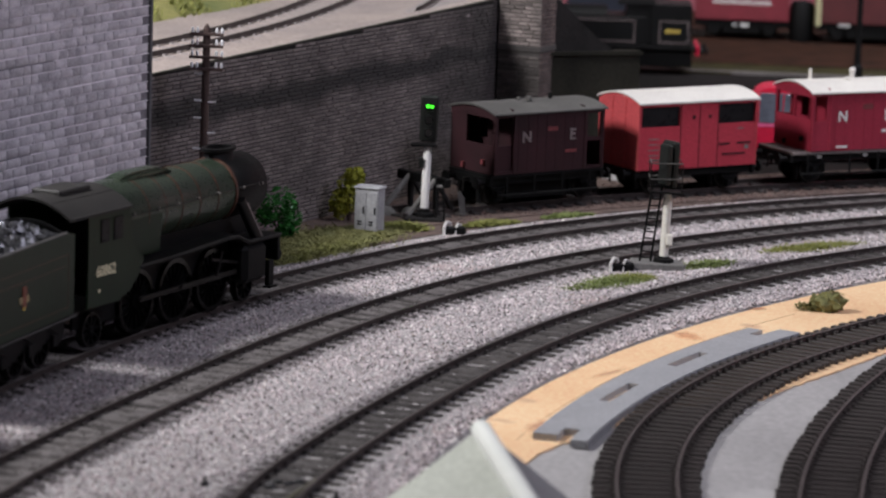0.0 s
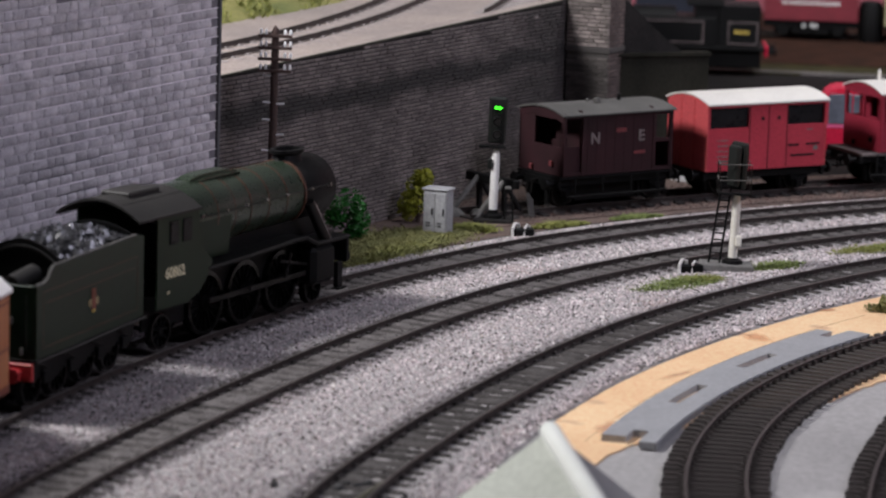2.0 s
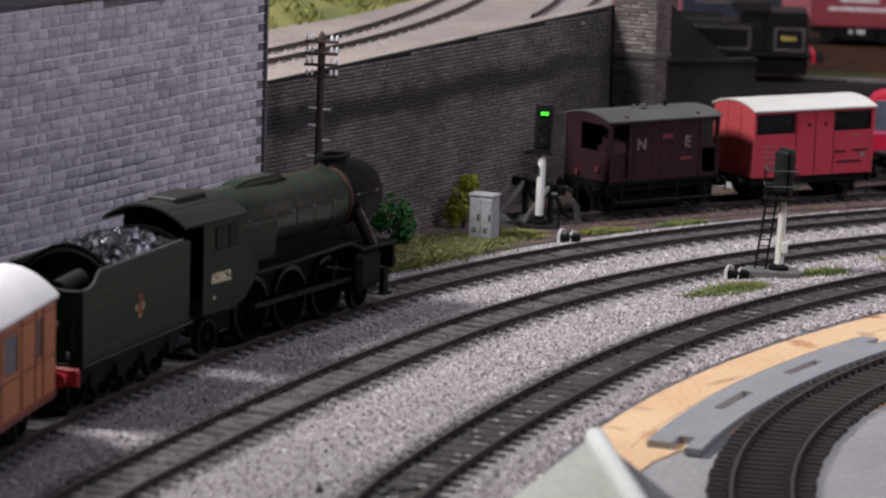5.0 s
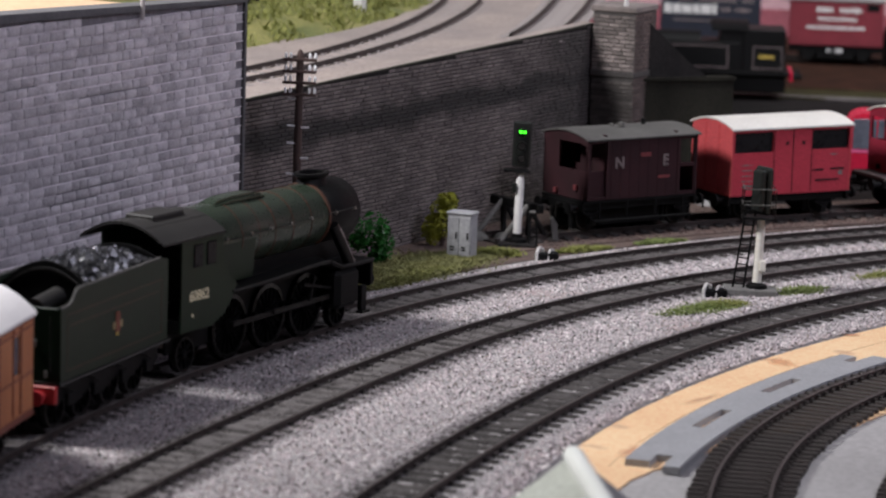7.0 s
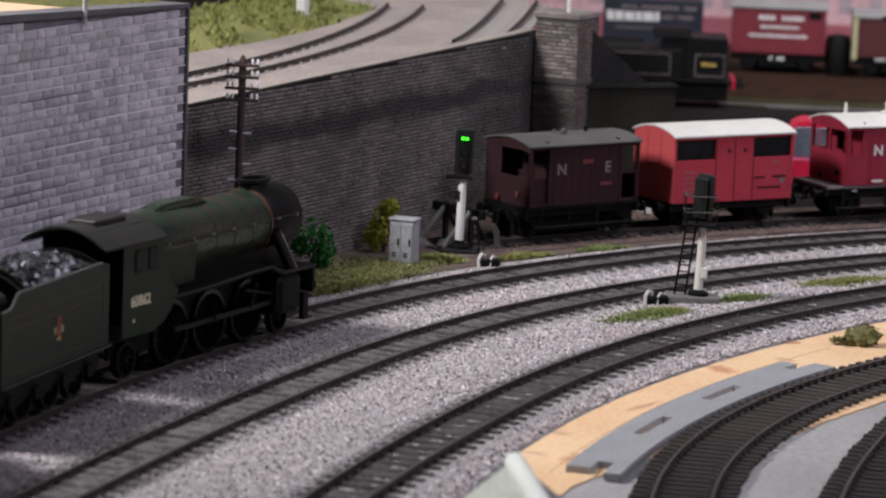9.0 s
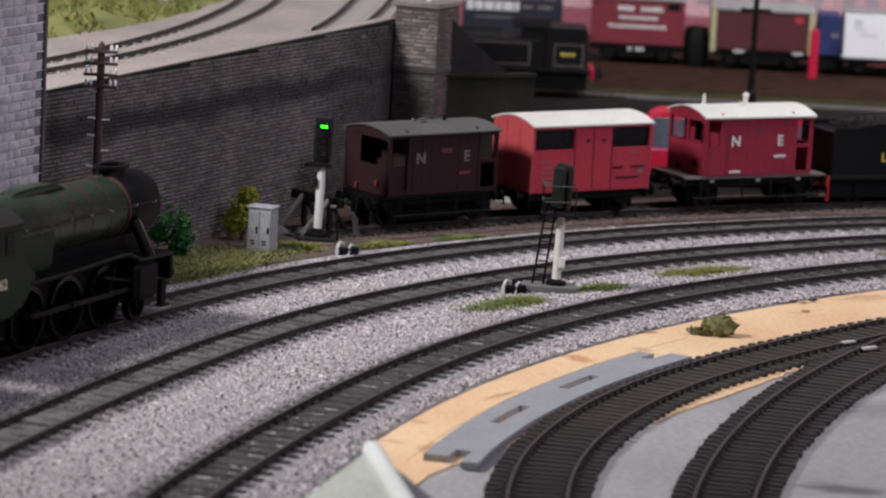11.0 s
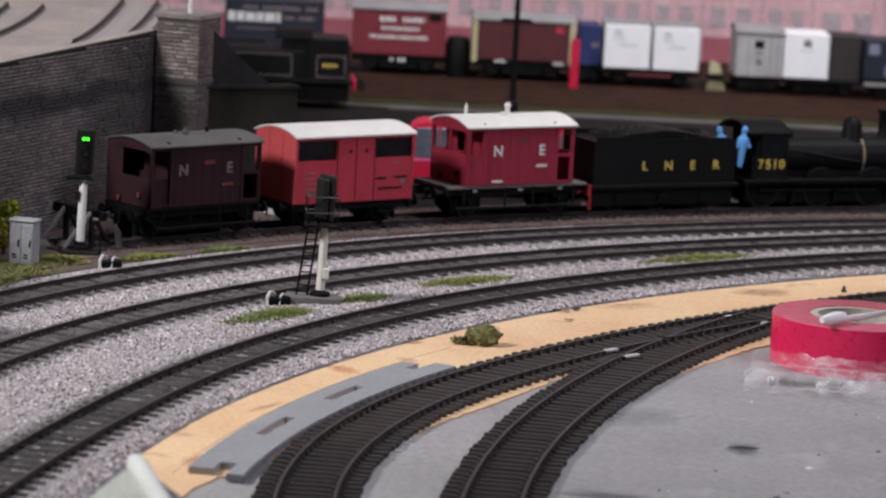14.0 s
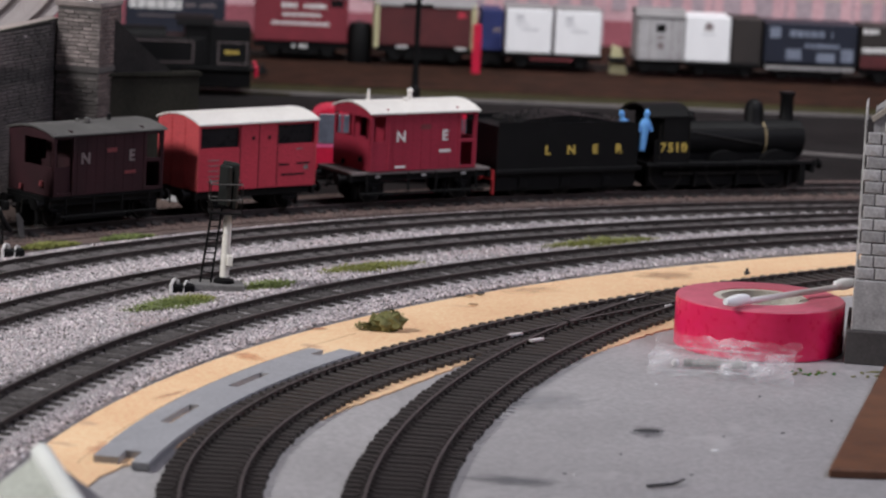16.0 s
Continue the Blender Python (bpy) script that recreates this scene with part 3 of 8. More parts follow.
def deck_track(points, gauge=18):
    """A curved track on the deck in the wall's frame: control points (x, y) in mm, quadratic curve."""
    t = thing("railway_track", m, "weathered upper level track in pale ballast", "railway track", "upper tracks")
    (x0, y0), (x1, y1), (x2, y2) = points

    def c(u):
        return Vector(((1 - u) ** 2 * x0 + 2 * u * (1 - u) * x1 + u * u * x2, (1 - u) ** 2 * y0 + 2 * u * (1 - u) * y1 + u * u * y2, 0))
    n = 40
    for s in (-1, 1):
        bm = bmesh.new()
        prev = None
        for i in range(n + 1):
            u = i / n
            p, d = c(u), (c(min(1, u + 0.01)) - c(max(0, u - 0.01))).normalized()
            o = Vector((-d.y, d.x, 0))
            z = 72.2 + 8.7 * p.x / DL
            q = [bm.verts.new(p + o * (s * gauge / 2 + k) + Vector((0, 0, z + h))) for k, h in ((-0.8, 0), (0.8, 0), (0.5, 2.0), (-0.5, 2.0))]
            if prev:
                for k in range(4):
                    bm.faces.new((prev[k], prev[(k + 1) % 4], q[(k + 1) % 4], q[k]))
            prev = q
        bmesh.ops.recalc_face_normals(bm, faces=bm.faces)
        part("rail", bm, M_RAIL, t)
    for i in range(38):
        u = (i + 0.5) / 38
        p, d = c(u), (c(u + 0.01) - c(u - 0.01)).normalized()
        ob = new("sleeper", SL_PALE)
        ob.parent = t
        ob.matrix_basis = Matrix.Translation((p.x * MM, p.y * MM, (70.75 + 8.7 * p.x / DL) * MM)) @ Matrix.Rotation(math.atan2(d.y, d.x), 4, "Z")
    return t


# ---------------------------------------------------------------- tracks
M_PALESL = mat("ballast_dusted_sleeper", (0.36, 0.32, 0.31), (0.24, 0.21, 0.205), 200, 0.95, 0, 0.3, 900)
SL_OLD = sleeper_mesh(M_SLEEPER, 3.7, 30, 1.05)
SL_PALE = sleeper_mesh(M_PALESL, 3.4, 31, 1.1)
SL_NEW = sleeper_mesh(M_SLEEPER_NEW, 3.0, 33.6, 1.8, 9.3)
for arc in (A_LINE, B_LINE, C_LINE):
    track("railway_track", arc, SL_OLD, "curved running track with dark sleepers sunk in grey ballast", 0.0086)
track("railway_track", SIDING, SL_OLD, "siding track in brown cinders under the brake vans", 0.0086, "siding tracks")
for arc in (INNER_1, INNER_2, INNER_3, INNER_4):
    t = track("railway_track", arc, SL_NEW, "unballasted new curved track with black plastic sleepers", 0.0062, "unballasted tracks", 0.0093)
    t.location.z = -0.0006
deck_track([(-30, 62), (180, 27), (365, 110)])
deck_track([(262, 14), (310, 26), (420, 74)])

# ---------------------------------------------------------------- rolling stock helpers
M_STEEL = mat("bright_tyre", (0.50, 0.49, 0.48), (0.30, 0.29, 0.29), 200, 0.28, 0.9, 0.05, 900)
M_TYRE = mat("worn_tyre_rim", (0.035, 0.034, 0.033), (0.008, 0.008, 0.008), 160, 0.16, 1.0, 0.05, 900)
# spokes blacker than the paint: shade below the running plate put into colour
M_SPOKES = mat("shade_black_spokes", (0.0035, 0.0032, 0.0032), (0.002, 0.002, 0.002), 90, 0.8, 0, 0.1, 900, spec=0.04)
M_DARKSTEEL = mat("oily_steel", (0.032, 0.03, 0.029), (0.018, 0.017, 0.016), 200, 0.4, 0.7, 0.1, 900)
M_BOILER = mat("boiler_green", (0.032, 0.045, 0.030), (0.019, 0.029, 0.019), 50, 0.30, 0, 0.04, 900, spec=0.5)
M_GLOSSBLACK = mat("gloss_black", (0.006, 0.006, 0.0065), (0.004, 0.004, 0.0045), 90, 0.34, 0, 0.02, 900, spec=0.3)
M_LINING = mat("orange_lining", (0.10, 0.030, 0.018), (0.05, 0.03, 0.018), 200, 0.5, 0, 0, 900)
M_CREAM = mat("cream_lettering", (0.72, 0.66, 0.45), (0.6, 0.54, 0.36), 300, 0.6, 0, 0, 900)
M_GOLD = mat("gold_lettering", (0.66, 0.48, 0.10), (0.5, 0.36, 0.08), 300, 0.5, 0, 0, 900)
M_LETTER = mat("white_lettering", (0.74, 0.73, 0.72), (0.6, 0.59, 0.58), 300, 0.6, 0, 0, 900)
M_FADED = mat("faded_lettering", (0.25, 0.20, 0.20), (0.12, 0.095, 0.095), 300, 0.7, 0, 0, 900)
M_CREST = mat("crest_red", (0.22, 0.06, 0.04), (0.15, 0.05, 0.03), 200, 0.6, 0, 0, 900)
M_CRESTGOLD = mat("crest_gold", (0.36, 0.28, 0.15), (0.22, 0.17, 0.09), 200, 0.6, 0, 0, 900)
M_COAL = mat("glossy_coal", (0.11, 0.11, 0.118), (0.025, 0.025, 0.028), 200, 0.22, 0.45, 0.3, 700)
M_BUFFERRED = mat("buffer_beam_red", (0.46, 0.03, 0.035), (0.36, 0.025, 0.03), 80, 0.45, 0, 0.05, 900)
M_TEAK = mat("teak_panels", (0.50, 0.19, 0.075), (0.36, 0.12, 0.05), 60, 0.42, 0, 0.1, 900)
M_TEAKDARK = mat("teak_beading", (0.22, 0.06, 0.04), (0.15, 0.045, 0.03), 60, 0.5, 0, 0.1, 900)
M_COACHROOF = mat("coach_roof_white", (0.82, 0.80, 0.80), (0.74, 0.72, 0.73), 40, 0.5, 0, 0.05, 700)
M_GLASSDARK = mat("dim_window", (0.012, 0.012, 0.014), (0.02, 0.02, 0.022), 40, 0.3, 0, 0, 300, spec=0.1)
# van ends a lighter red than the sides, the light on them painted in
M_VANENDLIT = mat("van_red", (0.58, 0.085, 0.095), (0.48, 0.065, 0.074), 40, 0.6, 0, 0.1, 900)
M_BRICKRED = mat("faded_red_patch", (0.20, 0.035, 0.04), (0.13, 0.025, 0.03), 200, 0.7, 0, 0.1, 900)
M_PLATFORM = mat("dusty_platform", (0.20, 0.17, 0.16), (0.12, 0.1, 0.1), 80, 0.8, 0, 0.2, 900)
M_BLUE = mat("overall_blue", (0.16, 0.42, 0.82), (0.11, 0.32, 0.7), 200, 0.7, 0, 0.1, 900)


def letters(text, size, m, material, parent, depth=0.05, name="lettering", label=""):
    """Lettering cut from the built-in font; size in mm, m in metres, read in its x-y plane."""
    cu = bpy.data.curves.new(name, "FONT")
    cu.offset = 0.03 * size * MM
    cu.body, cu.size, cu.extrude, cu.align_x, cu.align_y = text, size * MM, depth * MM, "CENTER", "CENTER"
    tmp = bpy.data.objects.new(name, cu)
    me = bpy.data.meshes.new_from_object(tmp)
    bpy.data.objects.remove(tmp)
    me.materials.append(material)
    ob = new(name, me)
    ob.parent = parent
    ob.matrix_basis = m
    if label:
        ob["label"] = label
    return ob


def on_side(x, y, z):
    """A pose on a vehicle's near side, facing -y."""
    return Matrix.Translation((x * MM, y * MM, z * MM)) @ Matrix.Rotation(radians(90), 4, "X")


def bar(name, x0, x1, z0, z1, y, material, parent, t=0.12, label=""):
    bm = bmesh.new()
    box(bm, x0, x1, y - t, y, z0, z1)
    return part(name, bm, material, parent, label)


def wheel_mesh(r, material_rim, material_disc, spokes=0, width=2.6):
    """A wheel about the y axis, its outer face towards -y; rim in the second material."""
    bm = bmesh.new()
    seg = 28
    prof = [(r * 1.06, width * 0.5), (r * 1.06, width * 0.35), (r, width * 0.3), (r, -width * 0.5), (r * 0.86, -width * 0.5), (r * 0.86, -width * 0.25)]
    rings = []
    for rr, y in prof:
        rings.append([bm.verts.new((rr * math.cos(2 * math.pi * i / seg), y, rr * math.sin(2 * math.pi * i / seg))) for i in range(seg)])
    for k, (a, b) in enumerate(zip(rings, rings[1:])):
        for i in range(seg):
            f = bm.faces.new((a[i], a[(i + 1) % seg], b[(i + 1) % seg], b[i]))
            f.material_index = 1 if k in (2, 3) else 0
    if spokes:
        # hub, spokes and rim as one casting: every fourth sector between hub and rim is a spoke
        k4 = spokes * 4

        def circle(rr, y):
            return [bm.verts.new((rr * math.cos(2 * math.pi * i / k4), y, rr * math.sin(2 * math.pi * i / k4))) for i in range(k4)]
        f0, f1, b0, b1 = circle(r * 0.24, -width * 0.32), circle(r * 0.87, -width * 0.32), circle(r * 0.24, width * 0.05), circle(r * 0.87, width * 0.05)
        f2, b2 = circle(r * 0.97, -width * 0.32), circle(r * 0.97, width * 0.05)
        for i in range(k4):
            n = (i + 1) % k4
            bm.faces.new((f1[i], f1[n], f2[n], f2[i]))
            bm.faces.new((b1[n], b1[i], b2[i], b2[n]))
            if i % 4 == 0:
                bm.faces.new((f0[i], f0[n], f1[n], f1[i]))
                bm.faces.new((b0[n], b0[i], b1[i], b1[n]))
                bm.faces.new((f0[i], f1[i], b1[i], b0[i]))
                bm.faces.new((f0[n], b0[n], b1[n], f1[n]))
        hub = circle(r * 0.22, -width * 0.5)
        bm.faces.new(hub)
        for i in range(k4):
            n = (i + 1) % k4
            bm.faces.new((hub[i], hub[n], f0[n], f0[i]))
            bm.faces.new((f0[i], f0[n], b0[n], b0[i]))
    else:
        bm.faces.new(rings[-1])
        tube(bm, (0, -width * 0.5, 0), (0, 0, 0), r * 0.28, seg=14)
    bm.faces.new(rings[0][::-1])
    bmesh.ops.recalc_face_normals(bm, faces=bm.faces)
    return mesh_of("wheel", bm, [material_disc, material_rim])


W_WAGON = wheel_mesh(6.2, M_DARKSTEEL, M_BLACK)
W_TENDER = wheel_mesh(7.6, M_DARKSTEEL, M_BLACK, 10)
W_DRIVE = wheel_mesh(12.0, M_TYRE, M_SPOKES, 16)
W_PONY = wheel_mesh(6.4, M_DARKSTEEL, M_BLACK, 9)
W_GOODS = wheel_mesh(9.6, M_DARKSTEEL, M_BLACK, 13)


def wheels(parent, me, xs, r, gauge=8.6, drop=0.0):
    for x in xs:
        for s in (-1, 1):
            ob = new("wheel", me)
            ob.parent = parent
            ob.matrix_basis = Matrix.Translation((x * MM, s * gauge * MM, (3.5 + r - drop) * MM)) @ Matrix.Rotation(0 if s < 0 else math.pi, 4, "Z")
        bm = bmesh.new()
        tube(bm, (x, -gauge, 3.5 + r - drop), (x, gauge, 3.5 + r - drop), 0.9, seg=8)
        part("axle", bm, M_DARKSTEEL, parent)


def buffers(parent, x, way, z=15.0, material=None, spread=11.5):
    for s in (-1, 1):
        bm = bmesh.new()
        tube(bm, (x, s * spread, z), (x + way * 4.2, s * spread, z), 1.4, 1.0, 12)
        tube(bm, (x + way * 4.2, s * spread, z), (x + way * 5.2, s * spread, z), 2.7, 2.6, 16)
        part("buffer", bm, material or M_BLACK, parent)
    bm = bmesh.new()
    box(bm, min(x, x + way * 3), max(x, x + way * 3), -0.6, 0.6, z - 0.8, z + 0.8, 0.2)
    tube(bm, (x + way * 3, 0, z + 0.6), (x + way * 3.4, 0, z - 5.5), 0.5, seg=8)
    part("coupling_hook", bm, M_DARKSTEEL, parent)


def arched(half, z_edge, z_top, thick, n=14):
    """Outline (y, z) of an arched roof."""
    def zz(y, t):
        return z_edge + t + (z_top - z_edge) * (1 - (y / half) ** 2)
    up = [(half * (2 * i / n - 1), zz(half * (2 * i / n - 1), 0)) for i in range(n + 1)]
    return up + [(y, z - thick) for y, z in reversed(up)]


def panel_with_holes(bm, x0, x1, z0, z1, y, t, holes):
    """A thin side in the x-z plane at y (thickness t to +y) with rectangular holes (x0, x1, z0, z1), built of butted strips."""
    xs = sorted({x0, x1, *[h[0] for h in holes], *[h[1] for h in holes]})
    zs = sorted({z0, z1, *[h[2] for h in holes], *[h[3] for h in holes]})
    idx = {}

    def v(x, yy, z):
        k = (round(x, 3), round(yy, 3), round(z, 3))
        if k not in idx:
            idx[k] = bm.verts.new((x, yy, z))
        return idx[k]

    def solid(i, j):
        if not (0 <= i < len(xs) - 1 and 0 <= j < len(zs) - 1):
            return False
        cx, cz = (xs[i] + xs[i + 1]) / 2, (zs[j] + zs[j + 1]) / 2
        return not any(h[0] < cx < h[1] and h[2] < cz < h[3] for h in holes)
    for i in range(len(xs) - 1):
        for j in range(len(zs) - 1):
            if not solid(i, j):
                continue
            a, b, c, d = xs[i], xs[i + 1], zs[j], zs[j + 1]
            bm.faces.new((v(a, y, c), v(b, y, c), v(b, y, d), v(a, y, d)))
            bm.faces.new((v(a, y + t, d), v(b, y + t, d), v(b, y + t, c), v(a, y + t, c)))
            for (di, dj, p, q) in ((-1, 0, (a, c), (a, d)), (1, 0, (b, d), (b, c)), (0, -1, (b, c), (a, c)), (0, 1, (a, d), (b, d))):
                if not solid(i + di, j + dj):
                    bm.faces.new((v(p[0], y, p[1]), v(q[0], y, q[1]), v(q[0], y + t, q[1]), v(p[0], y + t, p[1])))
    bmesh.ops.recalc_face_normals(bm, faces=bm.faces)
    return bm


def turned(bm, m):
    bmesh.ops.transform(bm, verts=bm.verts, matrix=m)
    return bm


def end_panel(bm, y0, y1, z0, z1, x, t, holes):
    """The same in the y-z plane at x."""
    panel_with_holes(bm, y0, y1, z0, z1, 0, t, holes)
    return turned(bm, Matrix.Translation((x, 0, 0)) @ Matrix.Rotation(radians(90), 4, "Z"))


def underframe(v, x0, x1, xs, z=14.0, half=13.0, material=None):
    """Solebars, headstocks, axle guards, springs and brake gear of a wagon."""
    material = material or M_BLACK
    for s in (-1, 1):
        bm = bmesh.new()
        box(bm, x0, x1, s * half - 0.8, s * half + 0.8, z, z + 3.2, 0.15)
        part("solebar", bm, material, v)
        for x in xs:
            bm = bmesh.new()
            prism(bm, [(x - 4.2, z), (x + 4.2, z), (x + 1.5, z - 6.5), (x - 1.5, z - 6.5)], "y", s * (half - 0.6) - 0.3, s * (half - 0.6) + 0.3)
            box(bm, x - 1.5, x + 1.5, s * half - 1.3, s * half + 1.3, z - 6.2, z - 3.2, 0.2)
            prism(bm, [(x - 5, z - 1.4), (x, z - 3.2), (x + 5, z - 1.4), (x + 5, z - 0.7), (x, z - 1.6), (x - 5, z - 0.7)], "y", s * half - 0.9, s * half + 0.9)
            part("axle_guard", bm, material, v)
    for x in (x0, x1):
        bm = bmesh.new()
        box(bm, x - 0.8, x + 0.8, -half - 2.5, half + 2.5, z - 0.4, z + 3.2, 0.15)
        part("headstock", bm, material, v)
    bm = bmesh.new()
    box(bm, x0 + 1, x1 - 1, -half, half, z + 2.2, z + 3.4)
    part("floor_frame", bm, material, v)
    wheels(v, W_WAGON, xs, 6.2)
    for x in xs:
        for d in (-1, 1):
            bm = bmesh.new()
            box(bm, x + d * 7.6 - 0.6, x + d * 7.6 + 0.6, -9.6, -7.2, 5.0, 12.5, 0.2)
            part("brake_shoe", bm, material, v)


def brake_van(m, body, roof, label, letter_mat, worn, roof_label, platform, zb=18.5, zr=45.0, half_l=31.0):
    """A short goods brake van with open verandas at both ends; x forward."""
    v = thing("brake_van", m, label, "brake van", "brake vans")
    h = 16.6
    wx = 20.0                                    # cabin ends
    for s in (-1, 1):
        bm = bmesh.new()
        holes = [] if worn and s > 0 else [(-half_l + 1.8, -wx - (0 if worn else 2.0), zb + (1.5 if worn else 14.2), zr - 2.0), (wx + 1.4, half_l - 2.0, zb + 14.5, zr - 2.2)]
        if s < 0:
            holes += [(wx + 1.4, half_l - 2.0, zb + 1.5, zb + 12.8)]
        panel_with_holes(bm, -half_l, half_l, zb, zr, s * h - (1.0 if s > 0 else 0), 1.0, holes)
        part("side", bm, body, v)
    for x in (-half_l, half_l):
        bm = bmesh.new()
        end_panel(bm, -h, h, zb, zr + 0.6, x + (0.9 if x < 0 else 0.1), 0.9, [(-h + 1.4, 5.0, zb + 13, zr - 2.4)] if worn else [(-h + 1.6, -1.0, zb + 15, zr - 2.6), (0.6, h - 1.6, zb + 15, zr - 2.6)])
        part("end_screen", bm, body, v)
    for x in (-wx, wx):
        bm = bmesh.new()
        end_panel(bm, -h + 1, h - 1, zb, zr + 1.5, x, 0.9, [(2.5, 8.5, zb + 14, zr - 3)])
        part("cabin_end", bm, body, v)
        bm = bmesh.new()
        box(bm, x - 0.9, x - 0.2, -6.5, -0.5, zb + 0.5, zr - 2.5, 0.15)
        part("door", bm, body, v)
    bm = bmesh.new()
    rise = 3.0 if worn else 3.9
    prism(bm, arched(h + 1.3, zr, zr + rise, 0.7), "x", -half_l - 1.2, half_l + 1.0)
    smooth(part("roof", bm, roof, v, roof_label), 35)
    # gable fillings under the roof
    for x in (-half_l + 0.2, half_l - 0.2):
        bm = bmesh.new()
        prism(bm, arched(h, zr - 0.2, zr + rise - 0.8, 3.4), "x", x - 0.4, x + 0.4)
        part("gable", bm, body, v)
    bm = bmesh.new()
    box(bm, -half_l - (9 if platform else 1), half_l + (9 if platform else 1), -h + 0.3, h - 0.3, zb - 1.6, zb - 0.3, 0.2)
    part("floor", bm, M_PLATFORM if platform else M_BLACK, v, "dusty plank platform")
    # planking ribs and framing
    for i in range(7):
        x = -half_l + 13.4 + i * 5.2
        bm = bmesh.new()
        box(bm, x - 0.12, x + 0.12, -h - 0.14, -h + 0.02, zb + 0.4, zr - 1.0)
        part("plank_joint", bm, body, v)
    for x in (-half_l + 0.7, -wx, wx, half_l - 0.7):
        bm = bmesh.new()
        box(bm, x - 0.55, x + 0.55, -h - 0.4, -h + 0.1, zb, zr - 0.5, 0.1)
        part("pillar", bm, body, v)
    if worn:
        for x, hgt, mt in ((12.0, 2.6, M_BLACK), (-6.0, 1.2, roof)):
            bm = bmesh.new()
            lathe(bm, [(1.2, zr + 1.6), (1.0, zr + 2.8), (0.9, zr + 2.8 + hgt), (0.5, zr + 3.2 + hgt)], (x, 0), 10)
            part("roof_vent", bm, mt, v)
    else:
        bm = bmesh.new()
        lathe(bm, [(1.5, zr + 3.6), (1.2, zr + 4.6), (1.2, zr + 6.9), (1.7, zr + 7.8), (1.0, zr + 9.2)], (1.5, 0), 12)
        part("stove_chimney", bm, roof, v)
        bm = bmesh.new()
        lathe(bm, [(1.2, zr + 3.4), (0.9, zr + 4.6), (0.7, zr + 8.2), (0.2, zr + 9.4)], (-21.5, 1), 10)
        part("roof_vent", bm, roof, v)
    bm = bmesh.new()
    lathe(bm, [(1.6, zr + 3.2), (1.5, zr + 4.9), (0.6, zr + 5.4)], (-3.5, -4), 10)
    part("lamp_top", bm, roof, v)
    x0, x1 = (-half_l - 9, half_l + 9) if platform else (-half_l - 0.5, half_l + 0.5)
    underframe(v, x0, x1, (-25.5, 25.5), zb - 4.8)
    for s in (-1, 1):
        bm = bmesh.new()
        box(bm, x0 + 4, x1 - 4, s * (h + 0.2) - 1.6, s * (h + 0.2) + 1.0, 8.4, 9.2, 0.1)
        part("step_board", bm, M_BLACK, v)
        for x in (x0 + 8, -8, 8, x1 - 8):
            bm = bmesh.new()
            box(bm, x - 0.4, x + 0.4, s * h - 0.4, s * h + 0.4, 9, zb - 1)
            part("step_bracket", bm, M_BLACK, v)
    buffers(v, x0 - 0.8, -1, zb - 3.6)
    buffers(v, x1 + 0.8, 1, zb - 3.6)
    letters("N", 7.0, on_side(-13.2, -h - 0.2, zb + 16.2), letter_mat, v)
    letters("E", 7.0, on_side(12.8 if worn else 11.8, -h - 0.2, zb + 16.2), letter_mat, v)
    if worn:
        bm = bmesh.new()
        box(bm, -half_l + 2.0, -wx - 0.3, -h + 1.0, -h + 1.8, zb + 1.0, zb + 13.0, 0.15)
        part("side_gate", bm, body, v)
        # black box added under the body to stand for the shade there
        bm = bmesh.new()
        box(bm, -21, 21, -8, 8, 5.0, zb - 1.8, 0.4)
        part("underbody_shade_box", bm, M_BLACK, v)
    bar("number_bar", 8.8, 15.2, zb + 8.2, zb + 9.6, -h - 0.15, letter_mat if not worn else M_BRICKRED, v)
    if not worn:
        for x in (-24, 2, 25):
            bar("pale_spot", x - 1.2, x + 1.2, zb - 3.4, zb - 2.2, -h + 2.2, letter_mat, v, 0.3, "pale spot on the solebar")
        bar("tare_bar", -16.2, -10, zb + 1.3, zb + 2.4, -h - 0.15, letter_mat, v)
        bm = bmesh.new()
        box(bm, -2.2, 3.6, -h - 0.18, -h, zb + 19.5, zb + 22.0)
        part("faded_plate", bm, M_BRICKRED, v, "faded lighter red patch")
    else:
        bar("chalk_bar", -1.5, 4.2, zb + 18.5, zb + 20.4, -h - 0.15, M_BRICKRED, v)
    # lamp irons and side lamps on the end
    for y, z in ((-9, zb + 5), (6, zb + 2.0)):
        bm = bmesh.new()
        box(bm, -half_l - 1.6, -half_l - 0.2, y - 0.9, y + 0.9, z - 1.0, z + 1.4, 0.2)
        part("lamp_bracket", bm, M_BRICKRED if worn else M_BLACK, v, "small faded lamp")
    return v


